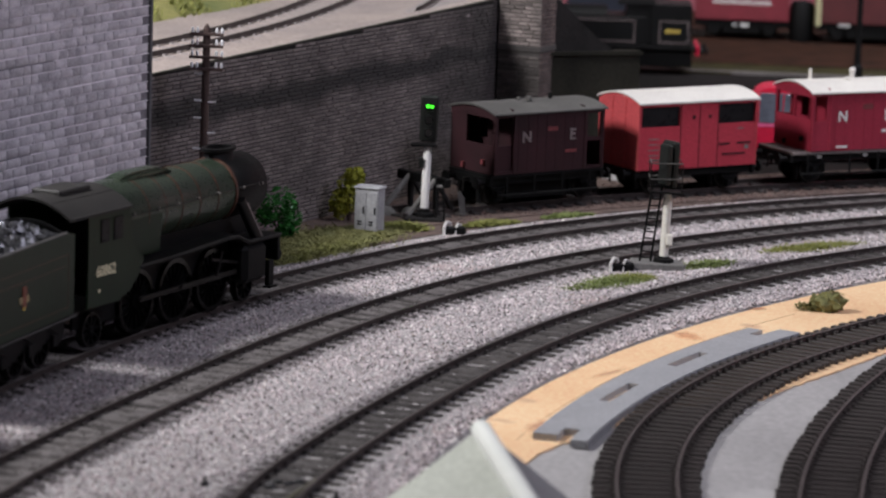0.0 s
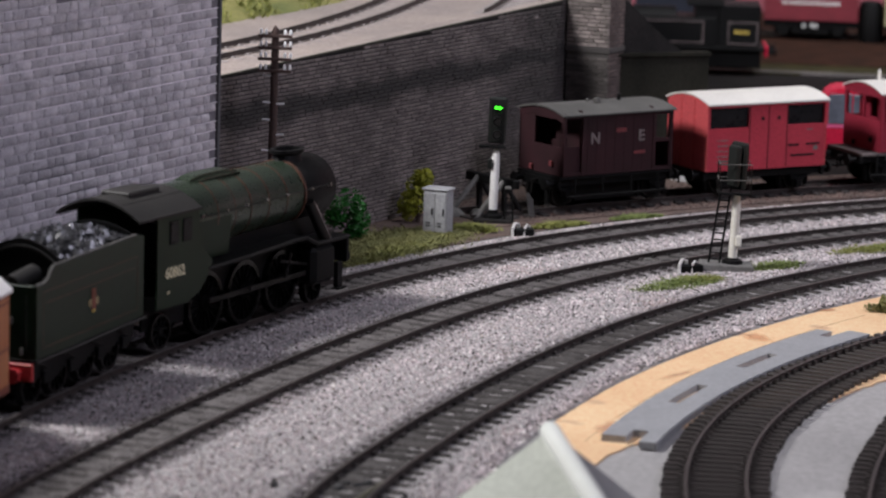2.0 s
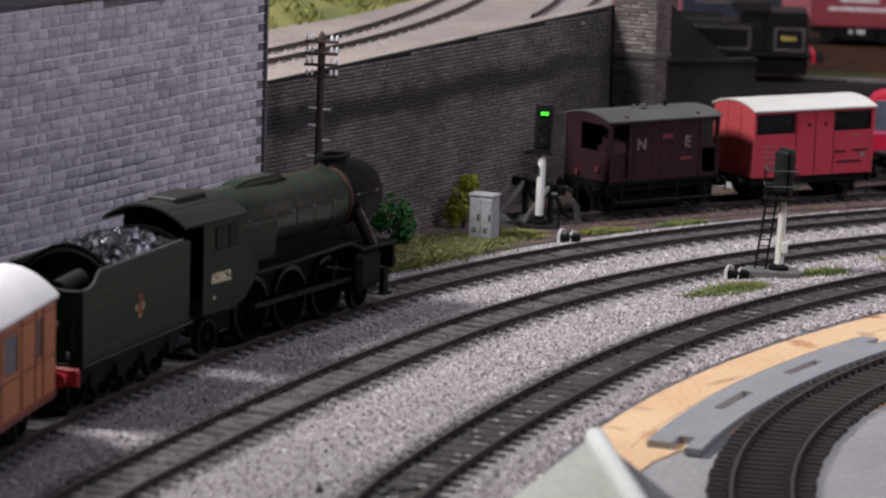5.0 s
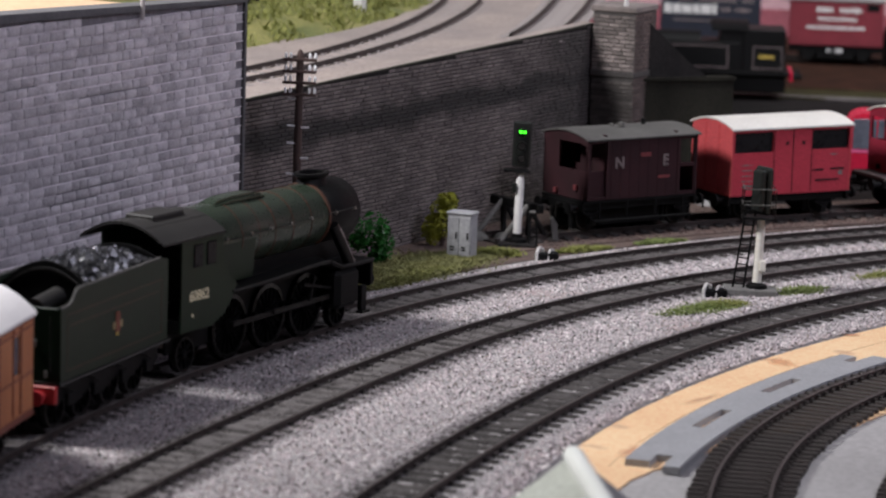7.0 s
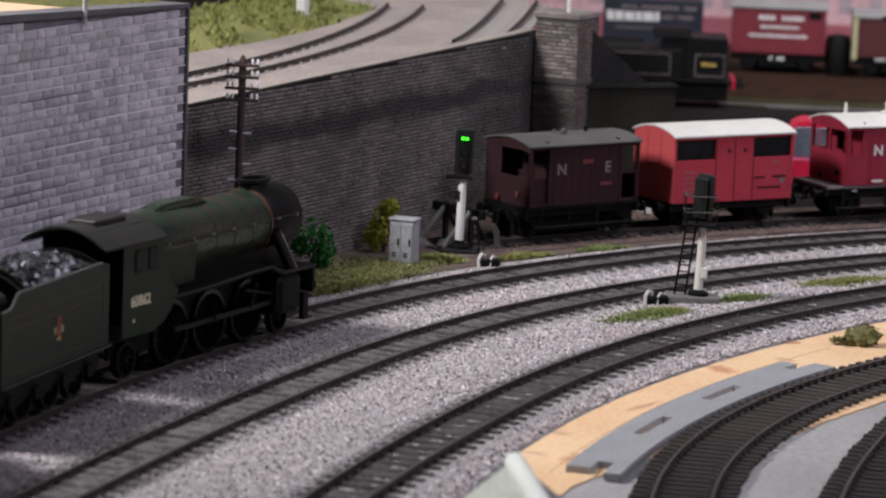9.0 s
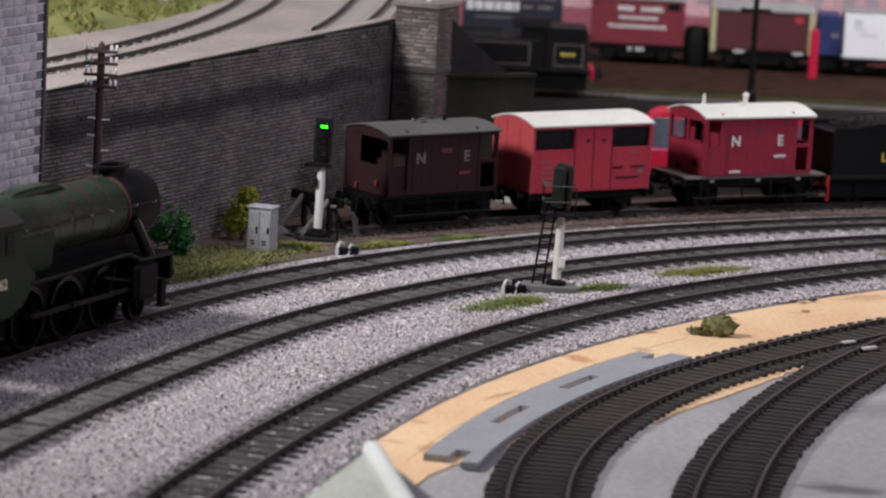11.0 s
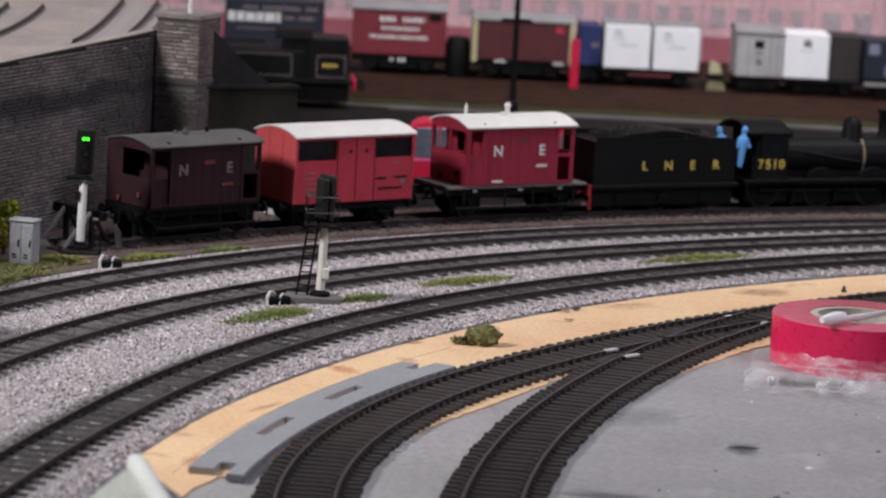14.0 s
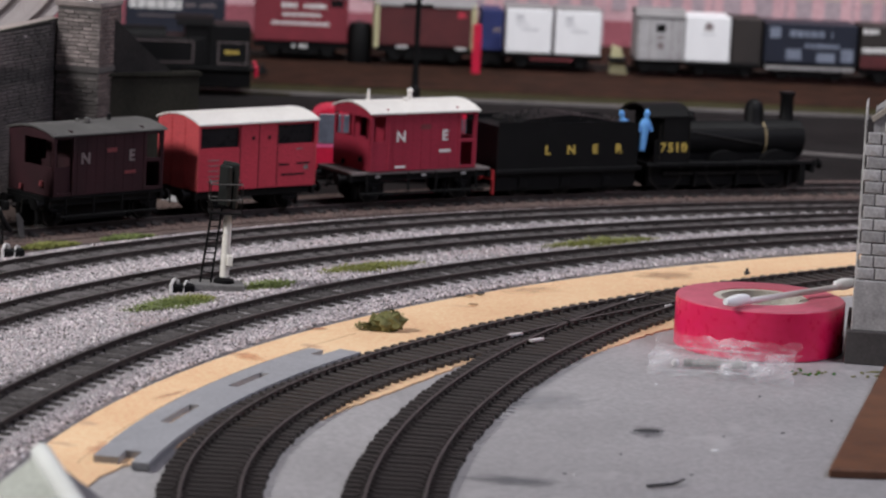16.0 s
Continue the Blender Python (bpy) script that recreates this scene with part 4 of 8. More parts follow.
def coal_pile(parent, n, x0, x1, half, top, lo, hi, seed, material):
    """Loose angular lumps heaped over a tender."""
    rnd = random.Random(seed)
    vs, fs = [], []
    for i in range(n):
        x, y = rnd.uniform(x0, x1), rnd.uniform(-half, half)
        z = top(x, y) + rnd.uniform(-2.0, 1.0)
        r = rnd.uniform(lo, hi)
        k = len(vs)
        for dx, dy, dz in ((1, 0, 0), (-1, 0, 0), (0, 1, 0), (0, -1, 0), (0, 0, 1), (0, 0, -1)):
            q = Vector((dx, dy, dz)) * r * rnd.uniform(0.6, 1.2) + Vector((rnd.uniform(-.4, .4), rnd.uniform(-.4, .4), rnd.uniform(-.4, .4)))
            vs.append(((x + q.x) * MM, (y + q.y) * MM, (z + q.z) * MM))
        fs += [(k + a, k + b, k + c) for a, b, c in ((0, 2, 4), (2, 1, 4), (1, 3, 4), (3, 0, 4), (2, 0, 5), (1, 2, 5), (3, 1, 5), (0, 3, 5))]
    me = bpy.data.meshes.new("coal")
    me.from_pydata(vs, [], fs)
    me.materials.append(material)
    ob = new("coal", me)
    ob.parent = parent
    return tagged(ob, "loose shiny lumps of black coal", "", "", "stuff")


def at_rail(arc, a):
    return arc.place(a, -0.0004)


def on_near_line(a):
    """A vehicle of the express, shrunk towards the eye to keep its fit to the camera's view."""
    eye = Vector((0, 0, EYE))
    return Matrix.Translation(eye) @ Matrix.Scale(0.991, 4) @ Matrix.Translation(-eye) @ TRAIN.place(a)


DROP = 2.7             # by how much the express's wheels hang lower


brake_van(at_rail(SIDING, 132.77), M_BROWN, M_ROOFGREY, "grimy dark brown brake van with dusty grey roof", M_FADED, True, "dusty grey arched roof", False, 18.0, 45.6, 31.0)
brake_van(at_rail(SIDING, 123.03), M_RED, M_ROOFWHITE, "bright red brake van with cream white roof and end platforms", M_LETTER, False, "cream white arched roof", True, 19.4, 47.6, 30.4)

# ---------------------------------------------------------------- red covered van
v = thing("goods_van", at_rail(SIDING, 128.18), "plain red covered van with white arched roof", "goods van", "wagons on the siding")
h, hl, zb, zr = 16.6, 33.2, 15.0, 45.6
for s in (-1, 1):
    bm = bmesh.new()
    panel_with_holes(bm, -hl, hl, zb, zr, s * h - (0.9 if s > 0 else 0), 0.9, [(-hl + 1.0, -10.6, 34.8, 44.2), (11.4, hl - 1.0, 35.0, 44.2)])
    part("side", bm, M_ORANGE, v)
    for x0, x1 in ((-hl + 1.0, -10.6), (11.4, hl - 1.0)):
        bm = bmesh.new()
        box(bm, x0, x1, s * (h - 1.5) - 0.2, s * (h - 1.5) + 0.2, 34.8, 44.2)
        part("window", bm, M_GLASSDARK, v, "dark opening in the van side")
for x in (-hl, hl):
    bm = bmesh.new()
    prism(bm, [(-h, zb), (h, zb)] + [p for p in reversed(arched(h, zr - 0.3, zr + 3.7, 0)[:15])], "x", x - 0.45, x + 0.45)
    part("end", bm, M_VANENDLIT, v)
    for y in (-5.4, 5.4):
        bm = bmesh.new()
        box(bm, x - 0.9 if x < 0 else x + 0.3, x - 0.3 if x < 0 else x + 0.9, y - 0.5, y + 0.5, zb, zr + 1.6, 0.1)
        part("end_stanchion", bm, M_VANENDLIT, v)
bm = bmesh.new()
prism(bm, arched(h + 1.3, zr + 0.7, zr + 4.3, 0.8), "x", -hl - 1.0, hl + 1.0)
smooth(part("roof", bm, M_ROOFWHITE, v, "off-white arched roof"), 35)
for x0, x1, z in ((-10.3, -10.0, 0), (10.9, 11.2, 0), (0.3, 0.6, 0)):
    bm = bmesh.new()
    box(bm, x0, x1, -h - 0.18, -h, zb + 0.5, zr - 0.5)
    part("door_edge", bm, M_BROWN, v)
for x in (-2.9, 6.2):
    bm = bmesh.new()
    box(bm, x - 0.8, x + 0.8, -h - 0.3, -h, 37.8, 39.4, 0.1)
    part("vent", bm, M_BROWN, v, "small dark vent")
for z, x0, x1 in ((25.4, 12, 18), (25.6, 22, 30), (20.6, 13.5, 27)):
    bar("board", x0, x1, z - 0.45, z + 0.45, -h - 0.1, M_BROWN, v)
bar("paint_mark", 22, 25.5, 32.2, 32.8, -h - 0.1, M_FADED, v)
bar("paint_mark", 26.5, 29.0, 22.6, 24.6, -h - 0.1, M_FADED, v)
for z in (19, 21.5, 24, 26.5, 29):
    bar("paint_mark", -28, -22, z, z + 0.5, -h - 0.1, M_FADED, v)
bm = bmesh.new()
box(bm, -hl + 0.4, hl - 0.4, -h + 1, h - 1, zb - 0.6, zb + 0.4)
part("floor", bm, M_BLACK, v)
underframe(v, -hl, hl, (-21, 21), 11.0)
buffers(v, -hl - 0.8, -1, 13.2)
buffers(v, hl + 0.8, 1, 13.2)

# ---------------------------------------------------------------- black goods engine and its tender
e = thing("goods_tender", at_rail(SIDING, 118.5), "plain black goods engine tender with yellow letters and coal", "tender", "black goods train engine")
bm = bmesh.new()
panel_with_holes(bm, -40, 40, 17.5, 38.8, -16.6, 33.2, [])
part("tank", bm, M_BLACK, e)
for y in (-16.6, 15.9):
    bm = bmesh.new()
    prism(bm, [(-40, 38.6), (-40, 41.0), (-14, 41.0), (-10, 40.0), (34, 40.2), (40, 38.6)], "y", y, y + 0.7)
    part("coal_rail", bm, M_BLACK, e)
bm = bmesh.new()
prism(bm, [(-30, 38.6), (-22, 41.5), (2, 43.6), (14, 42.2), (30, 39.4), (36, 38.6)], "y", -13, 13)
part("coal", bm, M_BLACK, e)
coal_pile(e, 500, -29, 35, 13, lambda x, y: 42.2 - 0.01 * y * y - 0.0042 * (x + 4) ** 2 * 0.6, 0.6, 1.2, 12, M_SOOT)
bm = bmesh.new()
box(bm, -41, 43, -16.8, 16.8, 15.4, 17.4, 0.2)
part("running_plate", bm, M_BLACK, e)
for s in (-1, 1):
    bm = bmesh.new()
    box(bm, -39, 41, min(s * 12.3, s * 13.5), max(s * 12.3, s * 13.5), 6.5, 15.6, 0.2)
    part("frame_plate", bm, M_BLACK, e)
for x in (-24, 0, 24):
    bm = bmesh.new()
    box(bm, x - 2.2, x + 2.2, -14.6, -13.5, 8, 12.5, 0.2)
    prism(bm, [(x - 6, 15.2), (x + 6, 15.2), (x, 13.0)], "y", -14.4, -13.6)
    part("axlebox", bm, M_BLACK, e)
wheels(e, W_TENDER, (-24, 0, 24), 7.6)
bm = bmesh.new()
box(bm, -42.6, -41, -16, 16, 12.2, 17.6, 0.2)
part("buffer_beam", bm, M_BUFFERRED, e, "red buffer beam")
buffers(e, -42.6, -1, 14.8, M_BUFFERRED)
for y in (-13, 13):
    bm = bmesh.new()
    box(bm, -41, -39.6, y - 1, y + 1, 5, 12.5, 0.2)
    part("step", bm, M_BUFFERRED, e)
for ch, x in zip("LNER", (-12.1, 1.4, 15.2, 28.7)):
    letters(ch, 6.2, on_side(x, -16.8, 26.4), M_GOLD, e)

e = thing("goods_engine", at_rail(SIDING, 113.6), "black six-wheeled goods engine with yellow cab number", "steam engine", "black goods train engine")
bm = bmesh.new()
turned(lathe(bm, [(9.6, -22), (9.6, 27), (10.0, 27.2), (10.0, 49.4), (8.6, 50.2)], seg=28), Matrix.Translation((0, 0, 28.4)) @ Matrix.Rotation(radians(90), 4, "Y"))
smooth(part("boiler", bm, M_BLACK, e), 50)
bm = bmesh.new()
lathe(bm, [(4.6, 36.6), (3.6, 40), (3.4, 49.8), (4.3, 50.6), (4.3, 52.0), (2.6, 52.1)], (43, 0), 18)
smooth(part("chimney", bm, M_BLACK, e), 50)
bm = bmesh.new()
lathe(bm, [(6.4, 35.5), (5.2, 38.5), (5.0, 43.5), (4.0, 46.6), (1.8, 48.2), (0.2, 48.5)], (24, 0), 18)
smooth(part("dome", bm, M_BLACK, e), 60)
for y in (-16.4, 15.5):
    bm = bmesh.new()
    panel_with_holes(bm, -40, -20.5, 18.5, 42.5, y, 0.9, [(-40, -35.5, 30, 41)])
    part("cab_side", bm, M_BLACK, e)
bm = bmesh.new()
end_panel(bm, -16, 16, 18.5, 44, -21, 0.9, [(-10, -4, 37, 42), (4, 10, 37, 42)])
part("cab_front", bm, M_BLACK, e)
bm = bmesh.new()
prism(bm, arched(17, 42.3, 47.0, 0.9), "x", -43.5, -19.5)
smooth(part("cab_roof", bm, M_BLACK, e), 40)
bm = bmesh.new()
box(bm, -44, 51, -16.6, 16.6, 16.8, 18.6, 0.2)
part("running_plate", bm, M_BLACK, e)
for s in (-1, 1):
    bm = bmesh.new()
    box(bm, -40, 48, min(s * 8.2, s * 9.5), max(s * 8.2, s * 9.5), 6, 17, 0.2)
    part("frame_plate", bm, M_BLACK, e)
bm = bmesh.new()
box(bm, -20, 46, -8, 8, 16, 22)
part("smokebox_saddle", bm, M_BLACK, e)
for x in (-30, 2, 32):
    bm = bmesh.new()
    prism(bm, [(x + 9.6 * math.cos(math.pi * i / 10), 17.6 + 6.4 * math.sin(math.pi * i / 10)) for i in range(11)], "y", -13.8, -9.6)
    part("splasher", bm, M_BLACK, e)
wheels(e, W_GOODS, (-30, 2, 32), 9.6)
bm = bmesh.new()
box(bm, -32, 34, -11.6, -10.8, 11.6, 13.4, 0.2)
part("coupling_rod", bm, M_DARKSTEEL, e)
bm = bmesh.new()
box(bm, 50.5, 52.5, -16, 16, 12.5, 19, 0.2)
part("buffer_beam", bm, M_BLACK, e)
buffers(e, 52.5, 1, 16.4)
bm = bmesh.new()
tube(bm, (-16, -10.4, 33.2), (24, -10.4, 26.6), 0.45, seg=8)
part("handrail", bm, M_DARKSTEEL, e)
bm = bmesh.new()
turned(lathe(bm, [(10.0, 26.4), (10.25, 26.5), (10.25, 27.3), (10.0, 27.4)], seg=28), Matrix.Translation((0, 0, 28.4)) @ Matrix.Rotation(radians(90), 4, "Y"))
part("boiler_band", bm, M_CRESTGOLD, e, "dull brass boiler band")
for ch, x in zip("7510", (-35.6, -31.4, -27.6, -23.8)):
    letters(ch, 6.4, on_side(x, -16.55, 26.2), M_GOLD, e)
for x in (-38, -21.4):
    bm = bmesh.new()
    tube(bm, (x, -17.2, 20), (x, -17.2, 38), 0.3, seg=6)
    part("handrail", bm, M_DARKSTEEL, e)
bm = bmesh.new()
tube(bm, (-20, -10.6, 34.6), (48, -10.6, 34.6), 0.3, seg=6)
part("handrail", bm, M_DARKSTEEL, e)
bm = bmesh.new()
lathe(bm, [(2.6, 37), (2.2, 39.5), (1.6, 42.0), (0.4, 42.6)], (-12, 0), 14)
part("safety_valve", bm, M_BLACK, e)
for x in (-14, 10, 40):
    bm = bmesh.new()
    box(bm, x - 0.8, x + 0.8, -12.6, -9.4, 5.4, 13.5, 0.2)
    part("brake_hanger", bm, M_BLACK, e)
bm = bmesh.new()
box(bm, 44, 47, -16.4, -13.6, 5.6, 16.8, 0.3)
part("front_step", bm, M_BLACK, e)


def figurine(arc, a, x, y, z, lean, top):
    """A small painted figure as one plain rounded shape."""
    bm = bmesh.new()
    lathe(bm, [(1.6, 0), (2.0, 4), (2.2, 9), (2.7, 12), (2.4, 15.2), (1.0, 16.4), (1.5, 17.6), (1.7, 19), (1.1, 20.4), (0.2, 20.8)], seg=12)
    tube(bm, (-2.2, 0, 14.6), (-3.4, -1.2, 9.2), 0.85, 0.7, 8)
    tube(bm, (2.2, 0, 14.6), (3.6, -1.6, 10.0), 0.85, 0.7, 8)
    for v_ in bm.verts:
        v_.co.y *= 0.7
    ob = smooth(part("figurine", bm, M_BLUE), 60)
    ob.matrix_world = arc.place(a) @ Matrix.Translation((x * MM, y * MM, z * MM)) @ Matrix.Rotation(radians(lean), 4, "Y") @ Matrix.Scale(top, 4)
    return tagged(ob, "tiny plain figure in light blue on the footplate", "figurine", "footplate figures")


figurine(SIDING, 113.6, -47.2, -15.6, 24.6, 6, 1.0)
figurine(SIDING, 113.6, -53.5, -12, 26.4, -14, 0.9)

# ---------------------------------------------------------------- green express engine's tender
t = thing("express_tender", on_near_line(168.8), "dark green tender heaped with glossy coal", "tender", "green express engine")
side = [(-41, 18.6), (44, 18.6), (44, 46.8), (38, 47.9), (-27.5, 47.9), (-29.5, 46.8), (-31.5, 44.4), (-35, 43.1), (-41, 43.0)]
for y0, y1 in ((-17, -16.1), (16.1, 17)):
    bm = bmesh.new()
    prism(bm, side, "y", y0, y1)
    part("side_sheet", bm, M_GREEN, t)
    # beading paler than the sides: the highlight on the top edge is painted in
    bm = bmesh.new()
    edge = side[3:] 
    for (xa, za), (xb, zb_) in zip(edge, edge[1:]):
        tube(bm, (xa, (y0 + y1) / 2, za), (xb, (y0 + y1) / 2, zb_), 0.55, seg=8)
    part("top_beading", bm, M_ROOFGREY, t, "top edge beading, its highlight put into a pale colour")
bm = bmesh.new()
box(bm, -41, -40, -16.1, 16.1, 18.6, 43.0, 0.15)
part("rear_plate", bm, M_GREEN, t)
bm = bmesh.new()
box(bm, -40, 43, -16.1, 16.1, 18.8, 39.5)
part("tank_top", bm, M_BLACK, t)
bm = bmesh.new()
prism(bm, arched(16.0, 45.5, 54.0, 14), "x", -17.5, -16.3)
part("coal_bulkhead", bm, M_BLACK, t, "black arched bulkhead behind the coal")
bm = bmesh.new()
tube(bm, (-36, -5, 41.6), (-19, -5, 42.6), 3.2, 3.4, 20)
part("filler_dome", bm, M_ROOFDARK, t, "dark rounded tank filler")
bm = bmesh.new()
prism(bm, [(-16, 39), (-16, 46.5), (-6, 48.2), (24, 47.6), (38, 43.4), (40, 39)], "y", -12.5, 12.5)
part("coal", bm, M_COAL, t)
coal_pile(t, 1000, -15, 39, 15, lambda x, y: 51.0 - 0.02 * y * y - max(0, x - 26) * 0.2, 0.8, 2.1, 11, M_COAL)
bm = bmesh.new()
prism(bm, arched(16.0, 46.5, 51.5, 1.2), "x", 39.6, 40.6)
part("coal_bulkhead", bm, M_BLACK, t, "black arched board in front of the coal")
bm = bmesh.new()
box(bm, -41.5, 46, -17.4, 17.4, 17.2, 18.5, 0.2)
part("sole_plate", bm, M_BLACK, t)
bar("sole_edge", -41.5, 46, 17.7, 18.2, -17.35, M_ROOFGREY, t, 0.12, "grey edge line of the footplate")
for s in (-1, 1):
    bm = bmesh.new()
    prism(bm, [(-39, 17.2), (42, 17.2), (42, 12), (36, 8), (28, 12), (16, 8), (8, 12), (-4, 8), (-12, 12), (-24, 8), (-32, 12), (-39, 9)], "y", s * 14 - 0.5, s * 14 + 0.5)
    part("frame_plate", bm, M_BLACK, t)
for x in (-30, -10, 12, 32):
    bm = bmesh.new()
    box(bm, x - 2.4, x + 2.4, -16, -14.5, 9, 13.4, 0.3)
    prism(bm, [(x - 7, 16.6), (x + 7, 16.6), (x, 14.2)], "y", -15.6, -14.6)
    part("axlebox", bm, M_BLACK, t)
wheels(t, W_TENDER, (-30, -10, 12, 32), 7.6, drop=DROP)
bm = bmesh.new()
box(bm, -43, -41.4, -16.4, 16.4, 11.5, 17.4, 0.3)
part("buffer_beam", bm, M_BUFFERRED, t, "red buffer beam")
buffers(t, -43, -1, 14.2, M_BUFFERRED)
for x0, x1, z0, z1 in ((-36, 39, 40.2, 40.5), (-36, 39, 21.6, 21.9), (-36, -35.7, 21.6, 40.5), (38.7, 39, 21.6, 40.5)):
    bar("lining", x0, x1, z0, z1, -17.0, M_LINING, t, 0.08, "thin dull red lining")
bar("lining", -34, 37, 36.4, 36.7, -17.0, M_LINING, t, 0.08, "thin dull red lining")
for y in (-13.5, 13.5):
    bm = bmesh.new()
    tube(bm, (-41.6, y, 22), (-41.6, y, 40), 0.3, seg=6)
    part("handrail", bm, M_DARKSTEEL, t)
for y, z in ((-8, 31), (8, 31), (-12, 21)):
    bm = bmesh.new()
    box(bm, -42.4, -41, y - 0.5, y + 0.5, z - 1.0, z + 1.4, 0.15)
    part("lamp_iron", bm, M_ROOFGREY, t)
bm = bmesh.new()
prism(bm, arched(16.2, 43.6, 52.0, 0.9), "x", -18.2, -16.2)
part("bulkhead_edge", bm, M_ROOFDARK, t, "worn rolled edge of the bulkhead")
for dx, dz, w, hh, mt in ((0, -0.4, 7.6, 2.4, M_CRESTGOLD), (0, 0.6, 3.0, 7.0, M_CREST), (0.5, 2.4, 3.2, 1.6, M_CREST), (0, -2.8, 2.0, 2.4, M_GOLD)):
    bm = bmesh.new()
    box(bm, 2.8 + dx - w / 2, 2.8 + dx + w / 2, -17.16 - 0.02 * hh, -17.0, 31 + dz - hh / 2, 31 + dz + hh / 2)
    part("crest", bm, mt, t, "small red and gold crest")

# ---------------------------------------------------------------- green express engine
e = thing("express_engine", on_near_line(160.0), "weathered dark green express steam engine", "steam engine", "green express engine")
AX = 44.4


def barrel(name, prof, material, parent, label="", seg=36):
    bm = bmesh.new()
    turned(lathe(bm, prof, seg=seg), Matrix.Translation((0, 0, AX)) @ Matrix.Rotation(radians(90), 4, "Y"))
    return smooth(part(name, bm, material, parent, label), 50)


barrel("boiler", [(12.9, -36), (12.9, -6), (12.5, -4), (12.0, 46.5)], M_BOILER, e, "satin green boiler barrel")
barrel("smokebox", [(12.0, 46.6), (12.2, 47), (12.2, 70), (11.2, 71.2), (9.6, 71.6)], M_BLACK, e, "sooty black smokebox")
barrel("smokebox_door", [(9.4, 71.4), (9.4, 72), (7.5, 73.4), (3, 74.4), (0.4, 74.6)], M_BLACK, e)
for x, r in ((-17, 12.95), (-4.5, 12.62), (7, 12.5), (20, 12.35), (33.5, 12.2)):
    barrel("boiler_band", [(r, x - 0.32), (r + 0.1, x - 0.3), (r + 0.1, x + 0.3), (r, x + 0.32)], M_LINING, e, "thin orange lined boiler band")
barrel("smokebox_ring", [(12.2, 46.0), (12.6, 46.1), (12.6, 47.4), (12.2, 47.5)], M_LINING, e, "dull red ring at the smokebox")
bm = bmesh.new()
lathe(bm, [(8.6, 53.5), (6.8, 56.2), (6.4, 58.2), (8.0, 59.2), (8.0, 60.2), (5.8, 60.3), (5.6, 58.6)], (0, 0), 26)
for v_ in bm.verts:
    v_.co.x, v_.co.y = v_.co.x * 1.12 + 53, v_.co.y * 0.72
smooth(part("chimney", bm, M_BLACK, e, "black lipped double chimney"), 50)
bm = bmesh.new()
prism(bm, [(-24, 56.4), (-20, 58.0), (-12, 58.9), (6, 58.6), (12.5, 57.2), (13, 55.6), (-24, 55.6)], "y", -4.2, 4.2)
bmesh.ops.bevel(bm, geom=bm.edges[:], offset=1.2, segments=2, affect="EDGES")
smooth(part("dome", bm, M_BOILER, e, "low streamlined green dome cover"), 60)
# firebox flanks
bm = bmesh.new()
prism(bm, [(-12.9, 44.4), (-11.8, 30), (11.8, 30), (12.9, 44.4)], "x", -36, -8)
part("firebox", bm, M_GREEN, e)
# cab
cab = [(-64.2, 17.8), (-44, 17.8), (-36, 20.5), (-30.5, 25.5), (-27, 30.5), (-34, 36), (-36, 42), (-37.5, 51.4), (-64.2, 51.4)]
for s in (-1, 1):
    bm = bmesh.new()
    prism(bm, cab, "y", s * 16.6 - 0.4, s * 16.6 + 0.4)
    part("cab_side", bm, M_GREEN, e)
for x0, x1 in ((-56.2, -51.2), (-47.6, -42.4)):
    bm = bmesh.new()
    box(bm, x0 - 0.5, x1 + 0.5, -17.3, -17.02, 40.2, 48.6, 0.15)
    part("window_frame", bm, M_BLACK, e)
    bm = bmesh.new()
    box(bm, x0, x1, -17.42, -17.32, 40.8, 48.0)
    part("window", bm, M_GLASSDARK, e, "dark cab side window")
bm = bmesh.new()
prism(bm, [(-16.4, 25), (16.4, 25), (16.4, 51)] + [p for p in reversed(arched(16.4, 51, 57, 0)[:15])] + [(-16.4, 51)], "x", -37.5, -36.5)
part("cab_front", bm, M_GREEN, e)
bm = bmesh.new()
prism(bm, arched(17.6, 51.3, 57.8, 0.9), "x", -77, -36.4)
smooth(part("cab_roof", bm, M_ROOFDARK, e, "dusty black arched cab roof"), 40)
bm = bmesh.new()
box(bm, -66, -46, -6, 6, 56.6, 58.8, 0.5)
part("roof_ventilator", bm, M_ROOFDARK, e)
for y in (-9, 9):
    bm = bmesh.new()
    tube(bm, (-76, y, 55.9), (-37, y, 55.9), 0.35, seg=6)
    part("rain_strip", bm, M_ROOFDARK, e)
bm = bmesh.new()
box(bm, -38.2, -36.2, -17.2, 17.2, 50.4, 51.2)
part("roof_joint", bm, M_ROOFDARK, e)
bar("gutter", -76, -37, 50.7, 51.5, -17.5, M_ROOFDARK, e, 0.5)
bm = bmesh.new()
box(bm, -64, -40, -15.8, 15.8, 17, 22)
part("cab_floor", bm, M_BLACK, e)
bm = bmesh.new()
box(bm, -40, -38, -15.5, 15.5, 22, 44)
part("backhead", bm, M_BLACK, e)
# running plate with its front drop
top = [(-30, 28.6), (-6, 28.8), (33, 30.2), (40, 30.0), (45, 28.0), (49, 26.6), (73, 26.2)]
